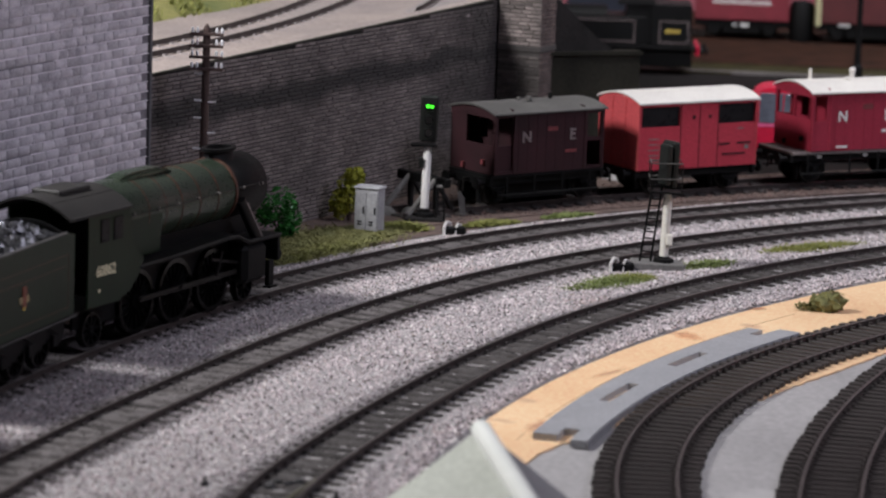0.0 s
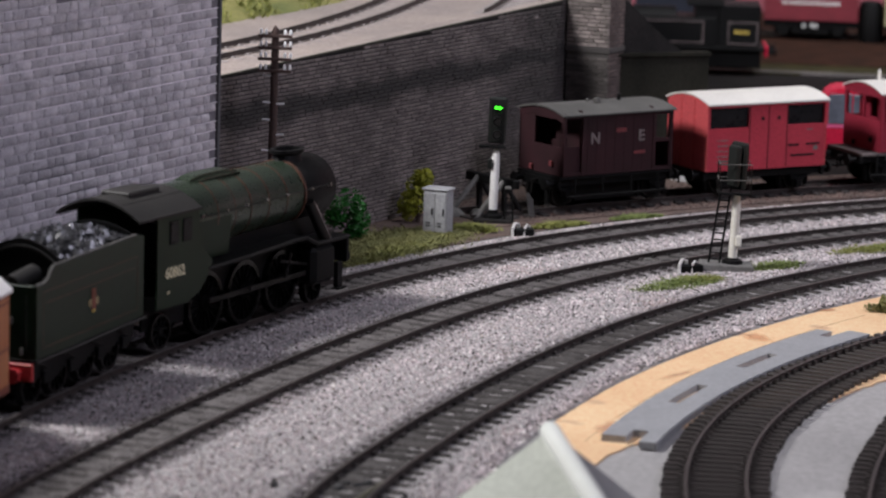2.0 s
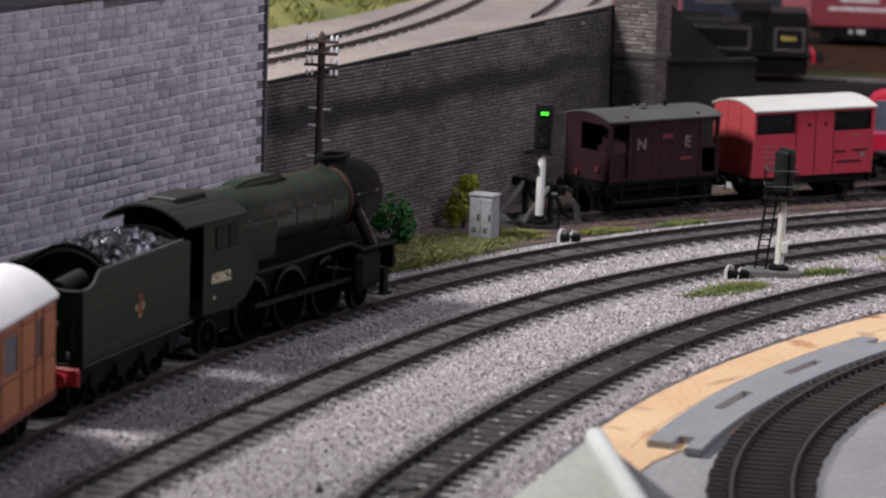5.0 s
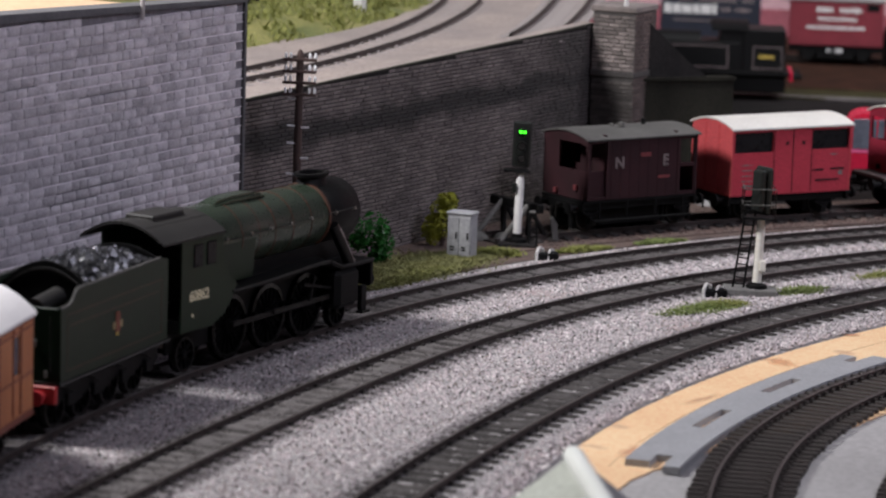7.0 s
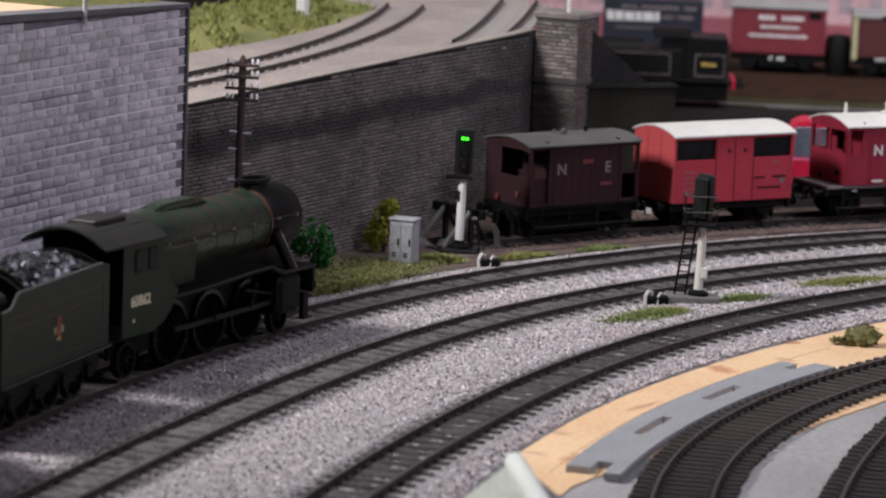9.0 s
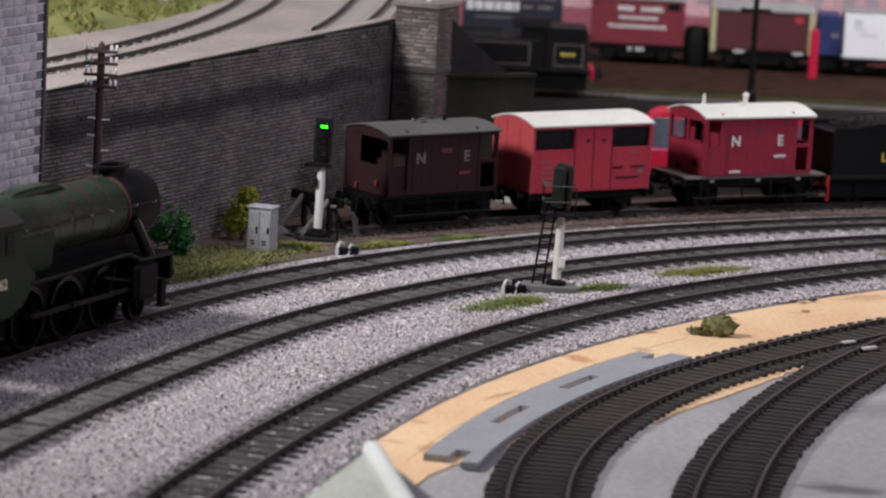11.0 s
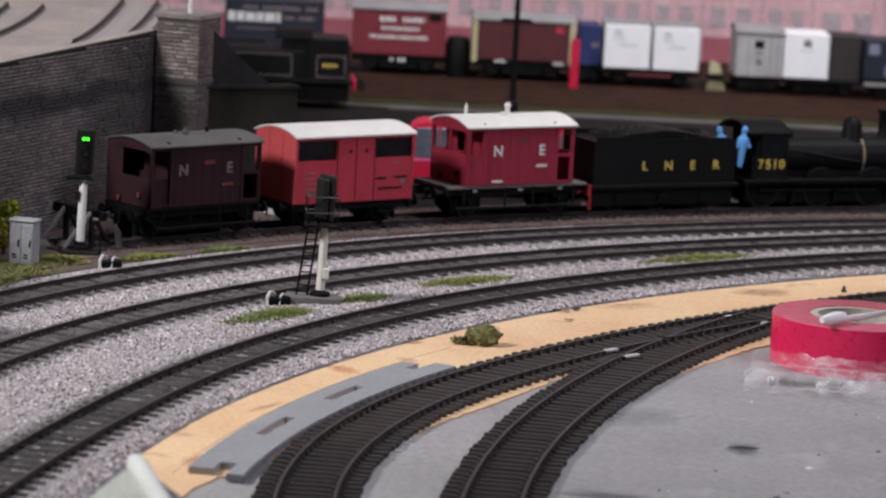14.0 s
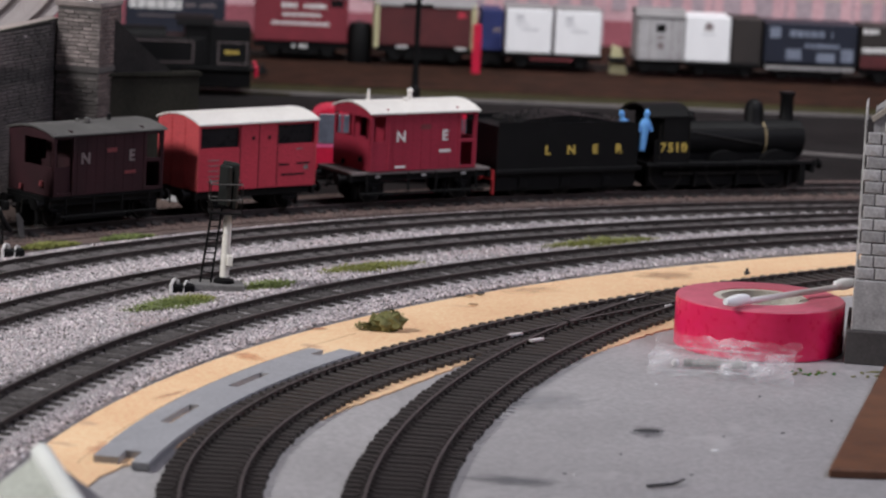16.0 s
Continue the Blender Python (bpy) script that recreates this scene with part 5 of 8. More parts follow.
for s in (-1, 1):
    bm = bmesh.new()
    prism(bm, top + [(x, z - 1.6) for x, z in reversed(top)], "y", min(s * 17, s * 9), max(s * 17, s * 9))
    part("running_plate", bm, M_BLACK, e)
    bm = bmesh.new()
    for (xa, za), (xb, zb_) in zip(top, top[1:]):
        tube(bm, (xa, s * 17.05, za - 0.5), (xb, s * 17.05, zb_ - 0.5), 0.45, seg=6)
    part("valance_edge", bm, M_ROOFDARK, e, "grey edge line of the running plate")
bm = bmesh.new()
box(bm, 48, 73, -16.8, 16.8, 24.8, 26.2, 0.2)
part("front_platform", bm, M_BLACK, e)
for s in (-1, 1):
    bm = bmesh.new()
    box(bm, -60, 68, min(s * 6.8, s * 8), max(s * 6.8, s * 8), 8, 27, 0.2)
    part("frame_plate", bm, M_BLACK, e)
bm = bmesh.new()
box(bm, -30, 66, -6.6, 6.6, 20, 34)
part("inner_frame", bm, M_BLACK, e)
wheels(e, W_DRIVE, (-20, 7, 34), 12.0, drop=DROP)
wheels(e, W_PONY, (58,), 6.4, drop=DROP)
wheels(e, W_PONY, (-50,), 6.4, drop=DROP)
for x0, x1, z, y in ((-20, 34, 14.0, -12.4), (7, 50, 14.6, -13.6)):
    bm = bmesh.new()
    box(bm, x0 - 1.5, x1 + 1.5, y, y + 0.8, z - 1.0, z + 1.0, 0.25)
    part("connecting_rod", bm, M_DARKSTEEL, e)
bm = bmesh.new()
tube(bm, (26, -13.6, 22), (48, -13.6, 17.5), 0.6, seg=8)
tube(bm, (30, -13.8, 15), (34, -13.8, 24), 0.6, seg=8)
part("valve_gear", bm, M_DARKSTEEL, e)
bm = bmesh.new()
box(bm, 46, 63, -17.2, -9, 9.5, 24.6, 2.0)
part("cylinder", bm, M_BLACK, e)
bm = bmesh.new()
box(bm, 46, 63, 9, 17.2, 9.5, 24.6, 2.0)
part("cylinder", bm, M_BLACK, e)
bm = bmesh.new()
tube(bm, (48.5, -12.6, 41.5), (57.2, -15.0, 26.4), 2.1, 2.3, 16)
smooth(part("steam_pipe", bm, M_GLOSSBLACK, e, "glossy black outside steam pipe"), 50)
# bright rod standing in for the highlight along the steam pipe
bm = bmesh.new()
tube(bm, (50.6, -14.2, 41.0), (59.2, -16.4, 26.6), 0.35, seg=8)
part("pipe_highlight", bm, M_STEEL, e, "bright rod painted in as the steam pipe's highlight")
bm = bmesh.new()
tube(bm, (-33, -13.6, 46.0), (66, -13.2, 46.6), 0.25, seg=6)
part("handrail", bm, M_ROOFDARK, e)
for x in (-28, -11, 3, 17, 32, 50, 64):
    bm = bmesh.new()
    tube(bm, (x, -12.2, 46.2), (x, -13.6, 46.3), 0.6, seg=8)
    part("handrail_knob", bm, M_STEEL, e)
bm = bmesh.new()
box(bm, 72, 74, -16.4, 16.4, 15.4, 25.4, 0.3)
part("buffer_beam", bm, M_BLACK, e)
buffers(e, 74, 1, 16.6)
for y in (-15, 15):
    bm = bmesh.new()
    box(bm, 66, 70, y - 1, y + 1, 5.5, 16, 0.3)
    box(bm, 65, 71, y - 2.2, y + 1, 5.4, 6.2, 0.2)
    part("front_step", bm, M_BLACK, e)
bm = bmesh.new()
tube(bm, (74.5, -4, 24), (76.5, -4, 21), 0.7, seg=8)
tube(bm, (76.5, -4, 21), (76.0, -4, 10), 0.7, seg=8)
part("brake_hose", bm, M_BLACK, e)
letters("60862", 5.2, on_side(-52.6, -17.15, 30.0), M_CREAM, e)
bar("builder_plate", -57.5, -56.3, 22.6, 23.8, -17.05, M_CREAM, e)

# ---------------------------------------------------------------- teak coach behind the tender
c = thing("passenger_coach", on_near_line(173.25 + math.degrees(0.060 / 0.805)), "teak brown passenger coach with white roof", "coach")
bm = bmesh.new()
panel_with_holes(bm, -60, 60, 14, 44.8, -16.6, 0.9, [(40.0, 46.0, 28, 40.5), (8, 22, 28, 40.5), (-14, 0, 28, 40.5), (-36, -22, 28, 40.5)])
part("side", bm, M_TEAK, c)
bm = bmesh.new()
panel_with_holes(bm, -60, 60, 14, 44.8, 15.7, 0.9, [])
part("side", bm, M_TEAK, c)
for x in (-59.5, 59.5):
    bm = bmesh.new()
    prism(bm, [(-16.5, 14), (16.5, 14)] + [p for p in reversed(arched(16.5, 44.8, 52, 0)[:15])], "x", x - 0.5, x + 0.5)
    part("end", bm, M_TEAK, c)
bm = bmesh.new()
prism(bm, arched(17.4, 45.4, 54.2, 1.0, 20), "x", -61, 61)
smooth(part("roof", bm, M_COACHROOF, c, "glossy white domed roof"), 40)
for x0, x1 in ((40.0, 46.0), (8, 22), (-14, 0), (-36, -22)):
    bm = bmesh.new()
    box(bm, x0, x1, -16.1, -15.9, 28, 40.5)
    part("window", bm, M_COACHGLASS, c, "greyish coach window")
for x in (39.0, 47.0, 25, 5, -3, -18, -39):
    bar("beading", x - 0.4, x + 0.4, 15, 44.2, -16.6, M_TEAKDARK, c, 0.3)
for z in (26.4, 41.6, 43.8):
    bar("beading", -59.5, 59.8, z - 0.35, z + 0.35, -16.6, M_TEAKDARK, c, 0.25)
bar("sole_bar", -59, 59.5, 12.2, 14.4, -16.2, M_TEAKDARK, c, 0.8)
bm = bmesh.new()
box(bm, -59, 59, -14, 14, 10.5, 13.9)
part("underframe", bm, M_BLACK, c)
wheels(c, W_TENDER, (-46, -28, 28, 46), 7.0, drop=DROP)
# unseen black box, added to narrow the light passing between coach and tender
bm = bmesh.new()
box(bm, 60, 70.5, -7.5, 7.5, 12, 46, 0.8)
part("gap_light_block", bm, M_BLACK, c, "black box added to block light through the gap")
buffers(c, 60, 1, 14.2)

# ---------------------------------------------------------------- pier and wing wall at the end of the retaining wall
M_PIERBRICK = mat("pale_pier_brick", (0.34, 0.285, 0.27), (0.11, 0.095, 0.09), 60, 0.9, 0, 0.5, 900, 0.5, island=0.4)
M_PIERDARK = mat("pier_mortar", (0.085, 0.076, 0.074), (0.05, 0.045, 0.044), 90, 0.9, 0, 0.3, 900)
M_PIERLOWER = mat("darker_pier_brick", (0.13, 0.112, 0.106), (0.045, 0.040, 0.038), 50, 0.9, 0, 0.5, 900, 0.5, island=0.5)
# flank bricks darker than the face, as the side turned from the light
M_PIERSHADE = mat("shaded_pier_brick", (0.145, 0.105, 0.098), (0.06, 0.045, 0.043), 50, 0.9, 0, 0.5, 900, 0.5, island=0.3)
M_WING = mat("mossy_render", (0.040, 0.038, 0.030), (0.017, 0.0165, 0.014), 40, 0.95, 0, 0.4, 700, spec=0.06)
px, py = -0.1685, 1.652
pier = thing("pier", Matrix.Translation((px, py, 0)) @ Matrix.Rotation(radians(-19), 4, "Z"), "square brick pier with pale worn face and stone cap", "pier", "", "structure")
bm = bmesh.new()
box(bm, 0, 22, 0, 24, 0, 92, 0.3)
part("core", bm, M_PIERDARK, pier)
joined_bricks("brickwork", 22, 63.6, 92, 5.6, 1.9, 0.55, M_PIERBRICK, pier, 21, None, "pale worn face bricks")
joined_bricks("brickwork", 22, 0, 60.4, 5.6, 1.9, 0.55, M_PIERLOWER, pier, 23, None, "darker lower face bricks")
ob = joined_bricks("brickwork", 24, 0, 92, 5.6, 1.9, 0.4, M_PIERSHADE, pier, 22, None, "brown flank bricks with their shade put into the colour")
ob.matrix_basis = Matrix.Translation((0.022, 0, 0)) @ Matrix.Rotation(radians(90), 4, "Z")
bm = bmesh.new()
box(bm, -1.2, 22.8, -1.0, 24.6, 91.5, 94.4, 0.5)
part("cap", bm, M_PIERBRICK, pier, "stone cap slab")
bm = bmesh.new()
box(bm, -0.7, 22.7, -0.8, 24.6, 60.4, 63.6, 0.5)
part("string_course", bm, M_PIERDARK, pier)
bm = bmesh.new()
tube(bm, (15, 4, 94.5), (15, 4, 104), 1.1, seg=10)
part("white_post", bm, M_WHITE, pier, "short white post on the cap")
m, L = along((-0.146, 1.655), (-0.103, 1.69))
wing = thing("wing_wall", m, "low mossy wing wall stepping down from the pier", "wall", "", "structure")
wl = L * 1000
bm = bmesh.new()
prism(bm, [(0, 0), (wl, 0), (wl, 57), (wl - 11, 58.5), (0, 58.5)], "y", 0, 6)
part("lower_face", bm, M_WING, wing)
bm = bmesh.new()
prism(bm, [(-2, 58.5), (wl - 14, 58.5), (wl - 25, 66), (6, 86), (-2, 88)], "y", 1.5, 7)
part("sloping_face", bm, M_SOOT, wing, "dark sloping upper face")
bm = bmesh.new()
prism(bm, [(0, 58.3), (wl + 0.6, 56.8), (wl + 0.6, 58.6), (0, 60.0)], "y", -1.2, 6.5)
part("coping", bm, M_WING, wing)

# ---------------------------------------------------------------- colour light signals
M_LENSOFF = mat("dark_lens", (0.02, 0.02, 0.02), (0.03, 0.03, 0.03), 100, 0.1, 0, 0, 300)
M_GREENLAMP = glow("green_lamp", (0.06, 1.0, 0.03), 3.0)
M_HEAD = mat("signal_black_green", (0.008, 0.010, 0.009), (0.006, 0.007, 0.006), 90, 0.45, 0, 0.1, 900)
M_CONCRETE = mat("grey_concrete", (0.19, 0.185, 0.18), (0.12, 0.115, 0.11), 120, 0.9, 0, 0.4, 900)
M_CABINET = mat("cabinet_grey", (0.36, 0.36, 0.38), (0.27, 0.27, 0.29), 100, 0.6, 0, 0.1, 900)
M_CABLE = mat("silver_cable", (0.88, 0.86, 0.85), (0.7, 0.68, 0.67), 300, 0.3, 0.3, 0.1, 900)
M_DULLSTEEL = mat("dull_grey_wire", (0.16, 0.155, 0.15), (0.08, 0.077, 0.075), 300, 0.45, 0.4, 0.1, 900)
M_OFFWHITE = mat("yellowed_white", (0.82, 0.79, 0.72), (0.72, 0.69, 0.62), 100, 0.55, 0, 0.1, 900)


def ladder(parent, p, q, width, rungs, material):
    p, q = Vector(p), Vector(q)
    side_ = Vector((width / 2, 0, 0))
    for s in (-1, 1):
        bm = bmesh.new()
        tube(bm, p + side_ * s, q + side_ * s * 0.86, 0.46, seg=6)
        part("ladder_stile", bm, material, parent)
    for i in range(rungs):
        c = p.lerp(q, (i + 0.6) / rungs)
        bm = bmesh.new()
        tube(bm, c - side_ * 0.95, c + side_ * 0.95, 0.28, seg=6)
        part("ladder_rung", bm, material, parent)


def colour_light(m, turn, post_h, post_mat, head_w, head_h, lit, label, lad, pl):
    s = thing("colour_light_signal", m, label, "railway signal", "colour light signals")
    bm = bmesh.new()
    box(bm, -8.5 if lit else -13.5, 8.5, -6, 6, -0.4, pl, 0.5)
    part("plinth", bm, M_CONCRETE if pl > 2 else M_SOOT, s, "concrete plinth")
    bm = bmesh.new()
    lathe(bm, [(4.4, pl - 0.1), (4.2, pl + 1.4), (2.4, pl + 2.0), (2.2, 5.6)], seg=14)
    part("base_socket", bm, M_BLACK, s)
    bm = bmesh.new()
    lathe(bm, [(1.9, 4.6), (1.8, post_h - 5), (1.5, post_h - 1.5), (0.9, post_h)], seg=14)
    smooth(part("post", bm, post_mat, s, "white painted post"), 40)
    if not lit:
        bm = bmesh.new()
        box(bm, 0.6, 3.0, -2.6, -0.6, 10.5, 15, 0.3)
        part("relay_case", bm, post_mat, s)
    else:
        bm = bmesh.new()
        box(bm, -3.4, -1.2, -2.4, 0.8, post_h - 9.5, post_h - 5.6, 0.3)
        part("lamp_feed_box", bm, M_HEAD, s, "small black box on the post")
    hd = new("head")
    hd.parent = s
    hd.matrix_basis = Matrix.Translation((0, 0, (post_h + 1.5) * MM)) @ Matrix.Rotation(radians(turn), 4, "Z")
    bm = bmesh.new()
    box(bm, -head_w / 2, head_w / 2, -1.4, 1.4, 0, head_h, 0.9)
    part("backplate", bm, M_HEAD, hd)
    bm = bmesh.new()
    box(bm, -head_w / 2 + 1.4, head_w / 2 - 1.4, 1.2, 4.2, 1.2, head_h - 1.2, 0.8)
    part("lamp_case", bm, M_HEAD, hd)
    n = 3
    for i in range(n):
        z = head_h * (0.2 + 0.28 * i)
        bm = bmesh.new()
        tube(bm, (0, -1.3, z), (0, -3.4, z), 2.1, 2.1, 14, False)
        part("hood", bm, M_HEAD, hd)
        if lit and i == n - 1:
            for dx in (-0.85, 0.85):
                bm = bmesh.new()
                tube(bm, (dx, -1.4, z + 0.3), (dx, -1.9, z + 0.3 - 0.35 * dx), 0.8, 0.55, 14)
                part("green_lens", bm, M_GREENLAMP, hd, "lit green lens")
        else:
            bm = bmesh.new()
            tube(bm, (0, -1.4, z), (0, -1.8, z), 1.6, 1.5, 14)
            part("lens", bm, M_LENSOFF, hd)
    bm = bmesh.new()
    box(bm, -8.2, 5.2, -4.8, 4.8, post_h - 0.4, post_h + 0.5, 0.2) if not lit else box(bm, -7.5, 4.0, -3.2, 3.2, post_h - 0.4, post_h + 0.6, 0.2)
    part("platform", bm, M_BLACK, s)
    if lad > 20:
        for x, y in ((-8, -4.6), (-8, 4.6), (5, -5.6), (5, 5.6)):
            bm = bmesh.new()
            tube(bm, (x, y, post_h + 0.5), (x, y, post_h + 12), 0.26, seg=6)
            part("guard_post", bm, M_DARKSTEEL, s)
        for z in (5.5, 12):
            for p, q in (((-8, -4.6), (-8, 4.6)), ((-8, -4.6), (5, -5.6)), ((-8, 4.6), (5, 5.6))):
                bm = bmesh.new()
                tube(bm, (p[0], p[1], post_h + z), (q[0], q[1], post_h + z + 0.6), 0.26, seg=6)
                part("guard_rail", bm, M_DULLSTEEL, s, "dull grey wire rail")
        ladder(s, (-7.6, -1.0, pl - 0.2), (-4.3, -1.0, post_h + 6), 4.5, 13, M_BLACK)
    else:
        ladder(s, (7.2, -3.2, 0), (6.2, -2.6, lad), 3.6, 5, M_BLACK)
        bm = bmesh.new()
        box(bm, 4.9, 7.5, -3.0, -2.2, lad - 0.2, lad + 1.0, 0.2)
        part("ladder_top", bm, M_CONCRETE, s)
    return s


colour_light(Matrix.Translation((-0.1845, 1.5125, 0)) @ Matrix.Rotation(radians(7), 4, "Z") @ Matrix.Rotation(radians(1.2), 4, "Y"), 0, 33.5, M_WHITE, 8.0, 20.5, True, "white post colour light signal showing green beside the wall", 15.5, 1.9)
s2 = colour_light(Matrix.Translation((-0.0738, 1.4235, 0)) @ Matrix.Rotation(radians(8), 4, "Z") @ Matrix.Rotation(radians(1.6), 4, "Y"), 130, 32.5, M_OFFWHITE, 9.0, 19.6, False, "cream post colour light signal turned away with ladder", 40, 3.2)


def cable_box(x, y, turn):
    c = thing("point_motor", Matrix.Translation((x, y, 0.0006)) @ Matrix.Rotation(radians(turn), 4, "Z"), "small black track motor with bent silver cables", "track motor", "track motors")
    bm = bmesh.new()
    box(bm, -4.5, 5.5, -2.2, 2.2, 0, 3.4, 0.6)
    part("case", bm, M_BLACK, c)
    for k, dx in enumerate((-3.0, 2.4)):
        bm = bmesh.new()
        pts = [Vector((dx - 1.6 - 0.5 * k, -2.2, -0.4)), Vector((dx - 1.6, -1.8, 3.0 + 0.4 * k)), Vector((dx, -0.6, 5.0)), Vector((dx + 2.0, 0.4, 4.2)), Vector((dx + 2.0, 0.8, 2.0))]
        for a, b in zip(pts, pts[1:]):
            tube(bm, a * (1.1 - 0.2 * k), b * (1.1 - 0.2 * k), 0.72 - 0.2 * k, seg=8)
        part("cable", bm, M_CABLE, c, "bent silver cable")
    return c


cable_box(-0.1675, 1.4775, 30)
cable_box(-0.0905, 1.4115, 25)

# relay cabinet
c = thing("relay_cabinet", Matrix.Translation((-0.2035, 1.4745, -0.0004)) @ Matrix.Rotation(radians(-14), 4, "Z"), "weathered pale grey steel relay cabinet in the grass", "equipment cabinet")
bm = bmesh.new()
box(bm, -5.6, 5.6, -3.6, 3.6, 0, 19.6, 0.4)
part("body", bm, M_CABINET, c)
bm = bmesh.new()
box(bm, -6.2, 6.2, -4.2, 4.2, 19.5, 20.7, 0.4)
part("lid", bm, M_CABINET, c)
for x0, x1 in ((-5.0, -0.2), (0.2, 5.0)):
    bm = bmesh.new()
    box(bm, x0, x1, -3.95, -3.55, 1.4, 18.4, 0.15)
    d = part("door", bm, M_CABINET, c)
    bm = bmesh.new()
    box(bm, x1 - 1.4, x1 - 0.7, -4.4, -3.9, 9, 12, 0.15)
    part("handle", bm, M_BLACK, d, "dark handle")
    for z in (4, 5.2):
        bar("vent_slot", x0 + 1, x0 + 3.0, z, z + 0.6, -3.95, M_BLACK, c)

# telegraph pole
M_POLE = mat("creosoted_pole", (0.085, 0.052, 0.045), (0.05, 0.032, 0.03), 120, 0.8, 0, 0.3, 900)
M_INSUL = mat("porcelain", (0.85, 0.85, 0.86), (0.75, 0.75, 0.78), 200, 0.25, 0, 0, 900)
p = thing("telegraph_pole", Matrix.Translation((-0.2588, 1.378, 0)) @ Matrix.Rotation(radians(6), 4, "Z") @ Matrix.Rotation(radians(0.4), 4, "Y"), "dark brown telegraph pole with white insulators on four arms", "telegraph pole")
bm = bmesh.new()
lathe(bm, [(1.9, -1), (1.8, 30), (1.5, 95.6), (1.1, 97.0), (0.2, 98.2)], seg=12)
part("pole", bm, M_POLE, p)
for z in (96.0, 91.2, 86.7, 81.9):
    bm = bmesh.new()
    box(bm, -6.8, 6.8, -2.2, -1.2, z - 2.6, z - 1.4, 0.15)
    a = part("cross_arm", bm, M_POLE, p)
    for x in (-5.6, -3.6, 4.1, 6.3):
        bm = bmesh.new()
        lathe(bm, [(0.4, z - 1.4), (0.6, z - 1.0), (0.6, z + 0.1), (0.4, z + 0.6), (0.25, z + 0.9)], (x, -1.7), 10)
        part("insulator", bm, M_INSUL, a, "white porcelain insulator")
for z, sx in ((67, -1), (66.5, 1), (60, -1), (54, 1), (47.5, -1), (78, -1)):
    bm = bmesh.new()
    tube(bm, (sx * 1.2, -0.8, z), (sx * 4.4, -1.0, z + 0.2), 0.4, seg=6)
    part("climbing_peg", bm, M_INSUL, p)

# buffer stop at the end of the siding
b = thing("buffer_stop", at_rail(SIDING, 135.9), "grey rail-built buffer stop with black beam", "buffer stop")
bm = bmesh.new()
box(bm, -1.6, 1.6, -17.5, 17.5, 14.5, 18.5, 0.4)
part("beam", bm, M_BLACK, b, "black timber buffer beam")
for s in (-1, 1):
    bm = bmesh.new()
    tube(bm, (-1, s * 9, 17), (-17, s * 9, 1), 1.2, seg=8)
    part("raking_strut", bm, M_CONCRETE, b)
    bm = bmesh.new()
    tube(bm, (1, s * 9, 15), (9, s * 9, 3.2), 1.1, seg=8)
    part("front_strut", bm, M_SOOT, b)
    bm = bmesh.new()
    box(bm, -1.2, 1.0, s * 9 - 1.1, s * 9 + 1.1, 0, 15, 0.3)
    part("upright", bm, M_SOOT, b)


def lump(name, x, y, z, sx, sy, sz, material, label, category, seed, turn=0):
    bm = bmesh.new()
    bmesh.ops.create_icosphere(bm, subdivisions=2, radius=1)
    for v_ in bm.verts:
        k = 1 + 0.35 * noise.noise(v_.co * 1.3 + Vector((seed, 0, 0))) + 0.18 * noise.noise(v_.co * 3 + Vector((0, seed, 0)))
        v_.co = Vector((v_.co.x * sx * k, v_.co.y * sy * k, max(-0.6, v_.co.z * sz * k)))
    ob = part(name, bm, material)
    ob.matrix_world = Matrix.Translation((x, y, z)) @ Matrix.Rotation(radians(turn), 4, "Z")
    return tagged(ob, label, category, "scrap by the buffer stop")


lump("rubble_block", -0.2030, 1.520, 0.0005, 6, 3.2, 3.6, M_CONCRETE, "broken grey concrete block beside the buffer stop", "rubble", 3, 30)
lump("rubble_block", -0.1935, 1.527, 0.0005, 4.2, 3, 2.6, M_CONCRETE, "small broken grey concrete lump in the grass", "rubble", 8, 80)
bm = bmesh.new()
prism(bm, [(-1.4, 0), (1.2, 0), (0.2, 7.5), (-1.8, 10.5), (-3.0, 10.0)], "y", -0.8, 0.9)
slab = part("rubble_slab", bm, M_CONCRETE)
slab.matrix_world = Matrix.Translation((-0.1690, 1.530, 0.0005)) @ Matrix.Rotation(radians(10), 4, "Z")
tagged(slab, "leaning grey concrete slab by the ladder", "rubble", "scrap by the buffer stop")

# ---------------------------------------------------------------- plants
M_LEAF = mat("glossy_green_leaf", (0.045, 0.22, 0.04), (0.02, 0.11, 0.024), 300, 0.25, 0, 0.2, 900)
M_LEAFY = mat("yellow_green_foliage", (0.50, 0.50, 0.055), (0.26, 0.28, 0.035), 300, 0.8, 0, 0.3, 900)
M_CLUMPM = mat("olive_scatter_foam", (0.22, 0.21, 0.08), (0.09, 0.095, 0.035), 400, 0.95, 0, 0.5, 1500)
M_TURF = mat("bright_turf", (0.29, 0.285, 0.08), (0.14, 0.165, 0.045), 500, 0.9, 0, 0.4, 1500)
M_DRYTURF = mat("dry_turf", (0.27, 0.26, 0.10), (0.12, 0.125, 0.05), 120, 0.9, 0, 0.4, 1500)
M_TURF2 = mat("green_turf", (0.235, 0.285, 0.09), (0.12, 0.155, 0.05), 500, 0.9, 0, 0.4, 1500)


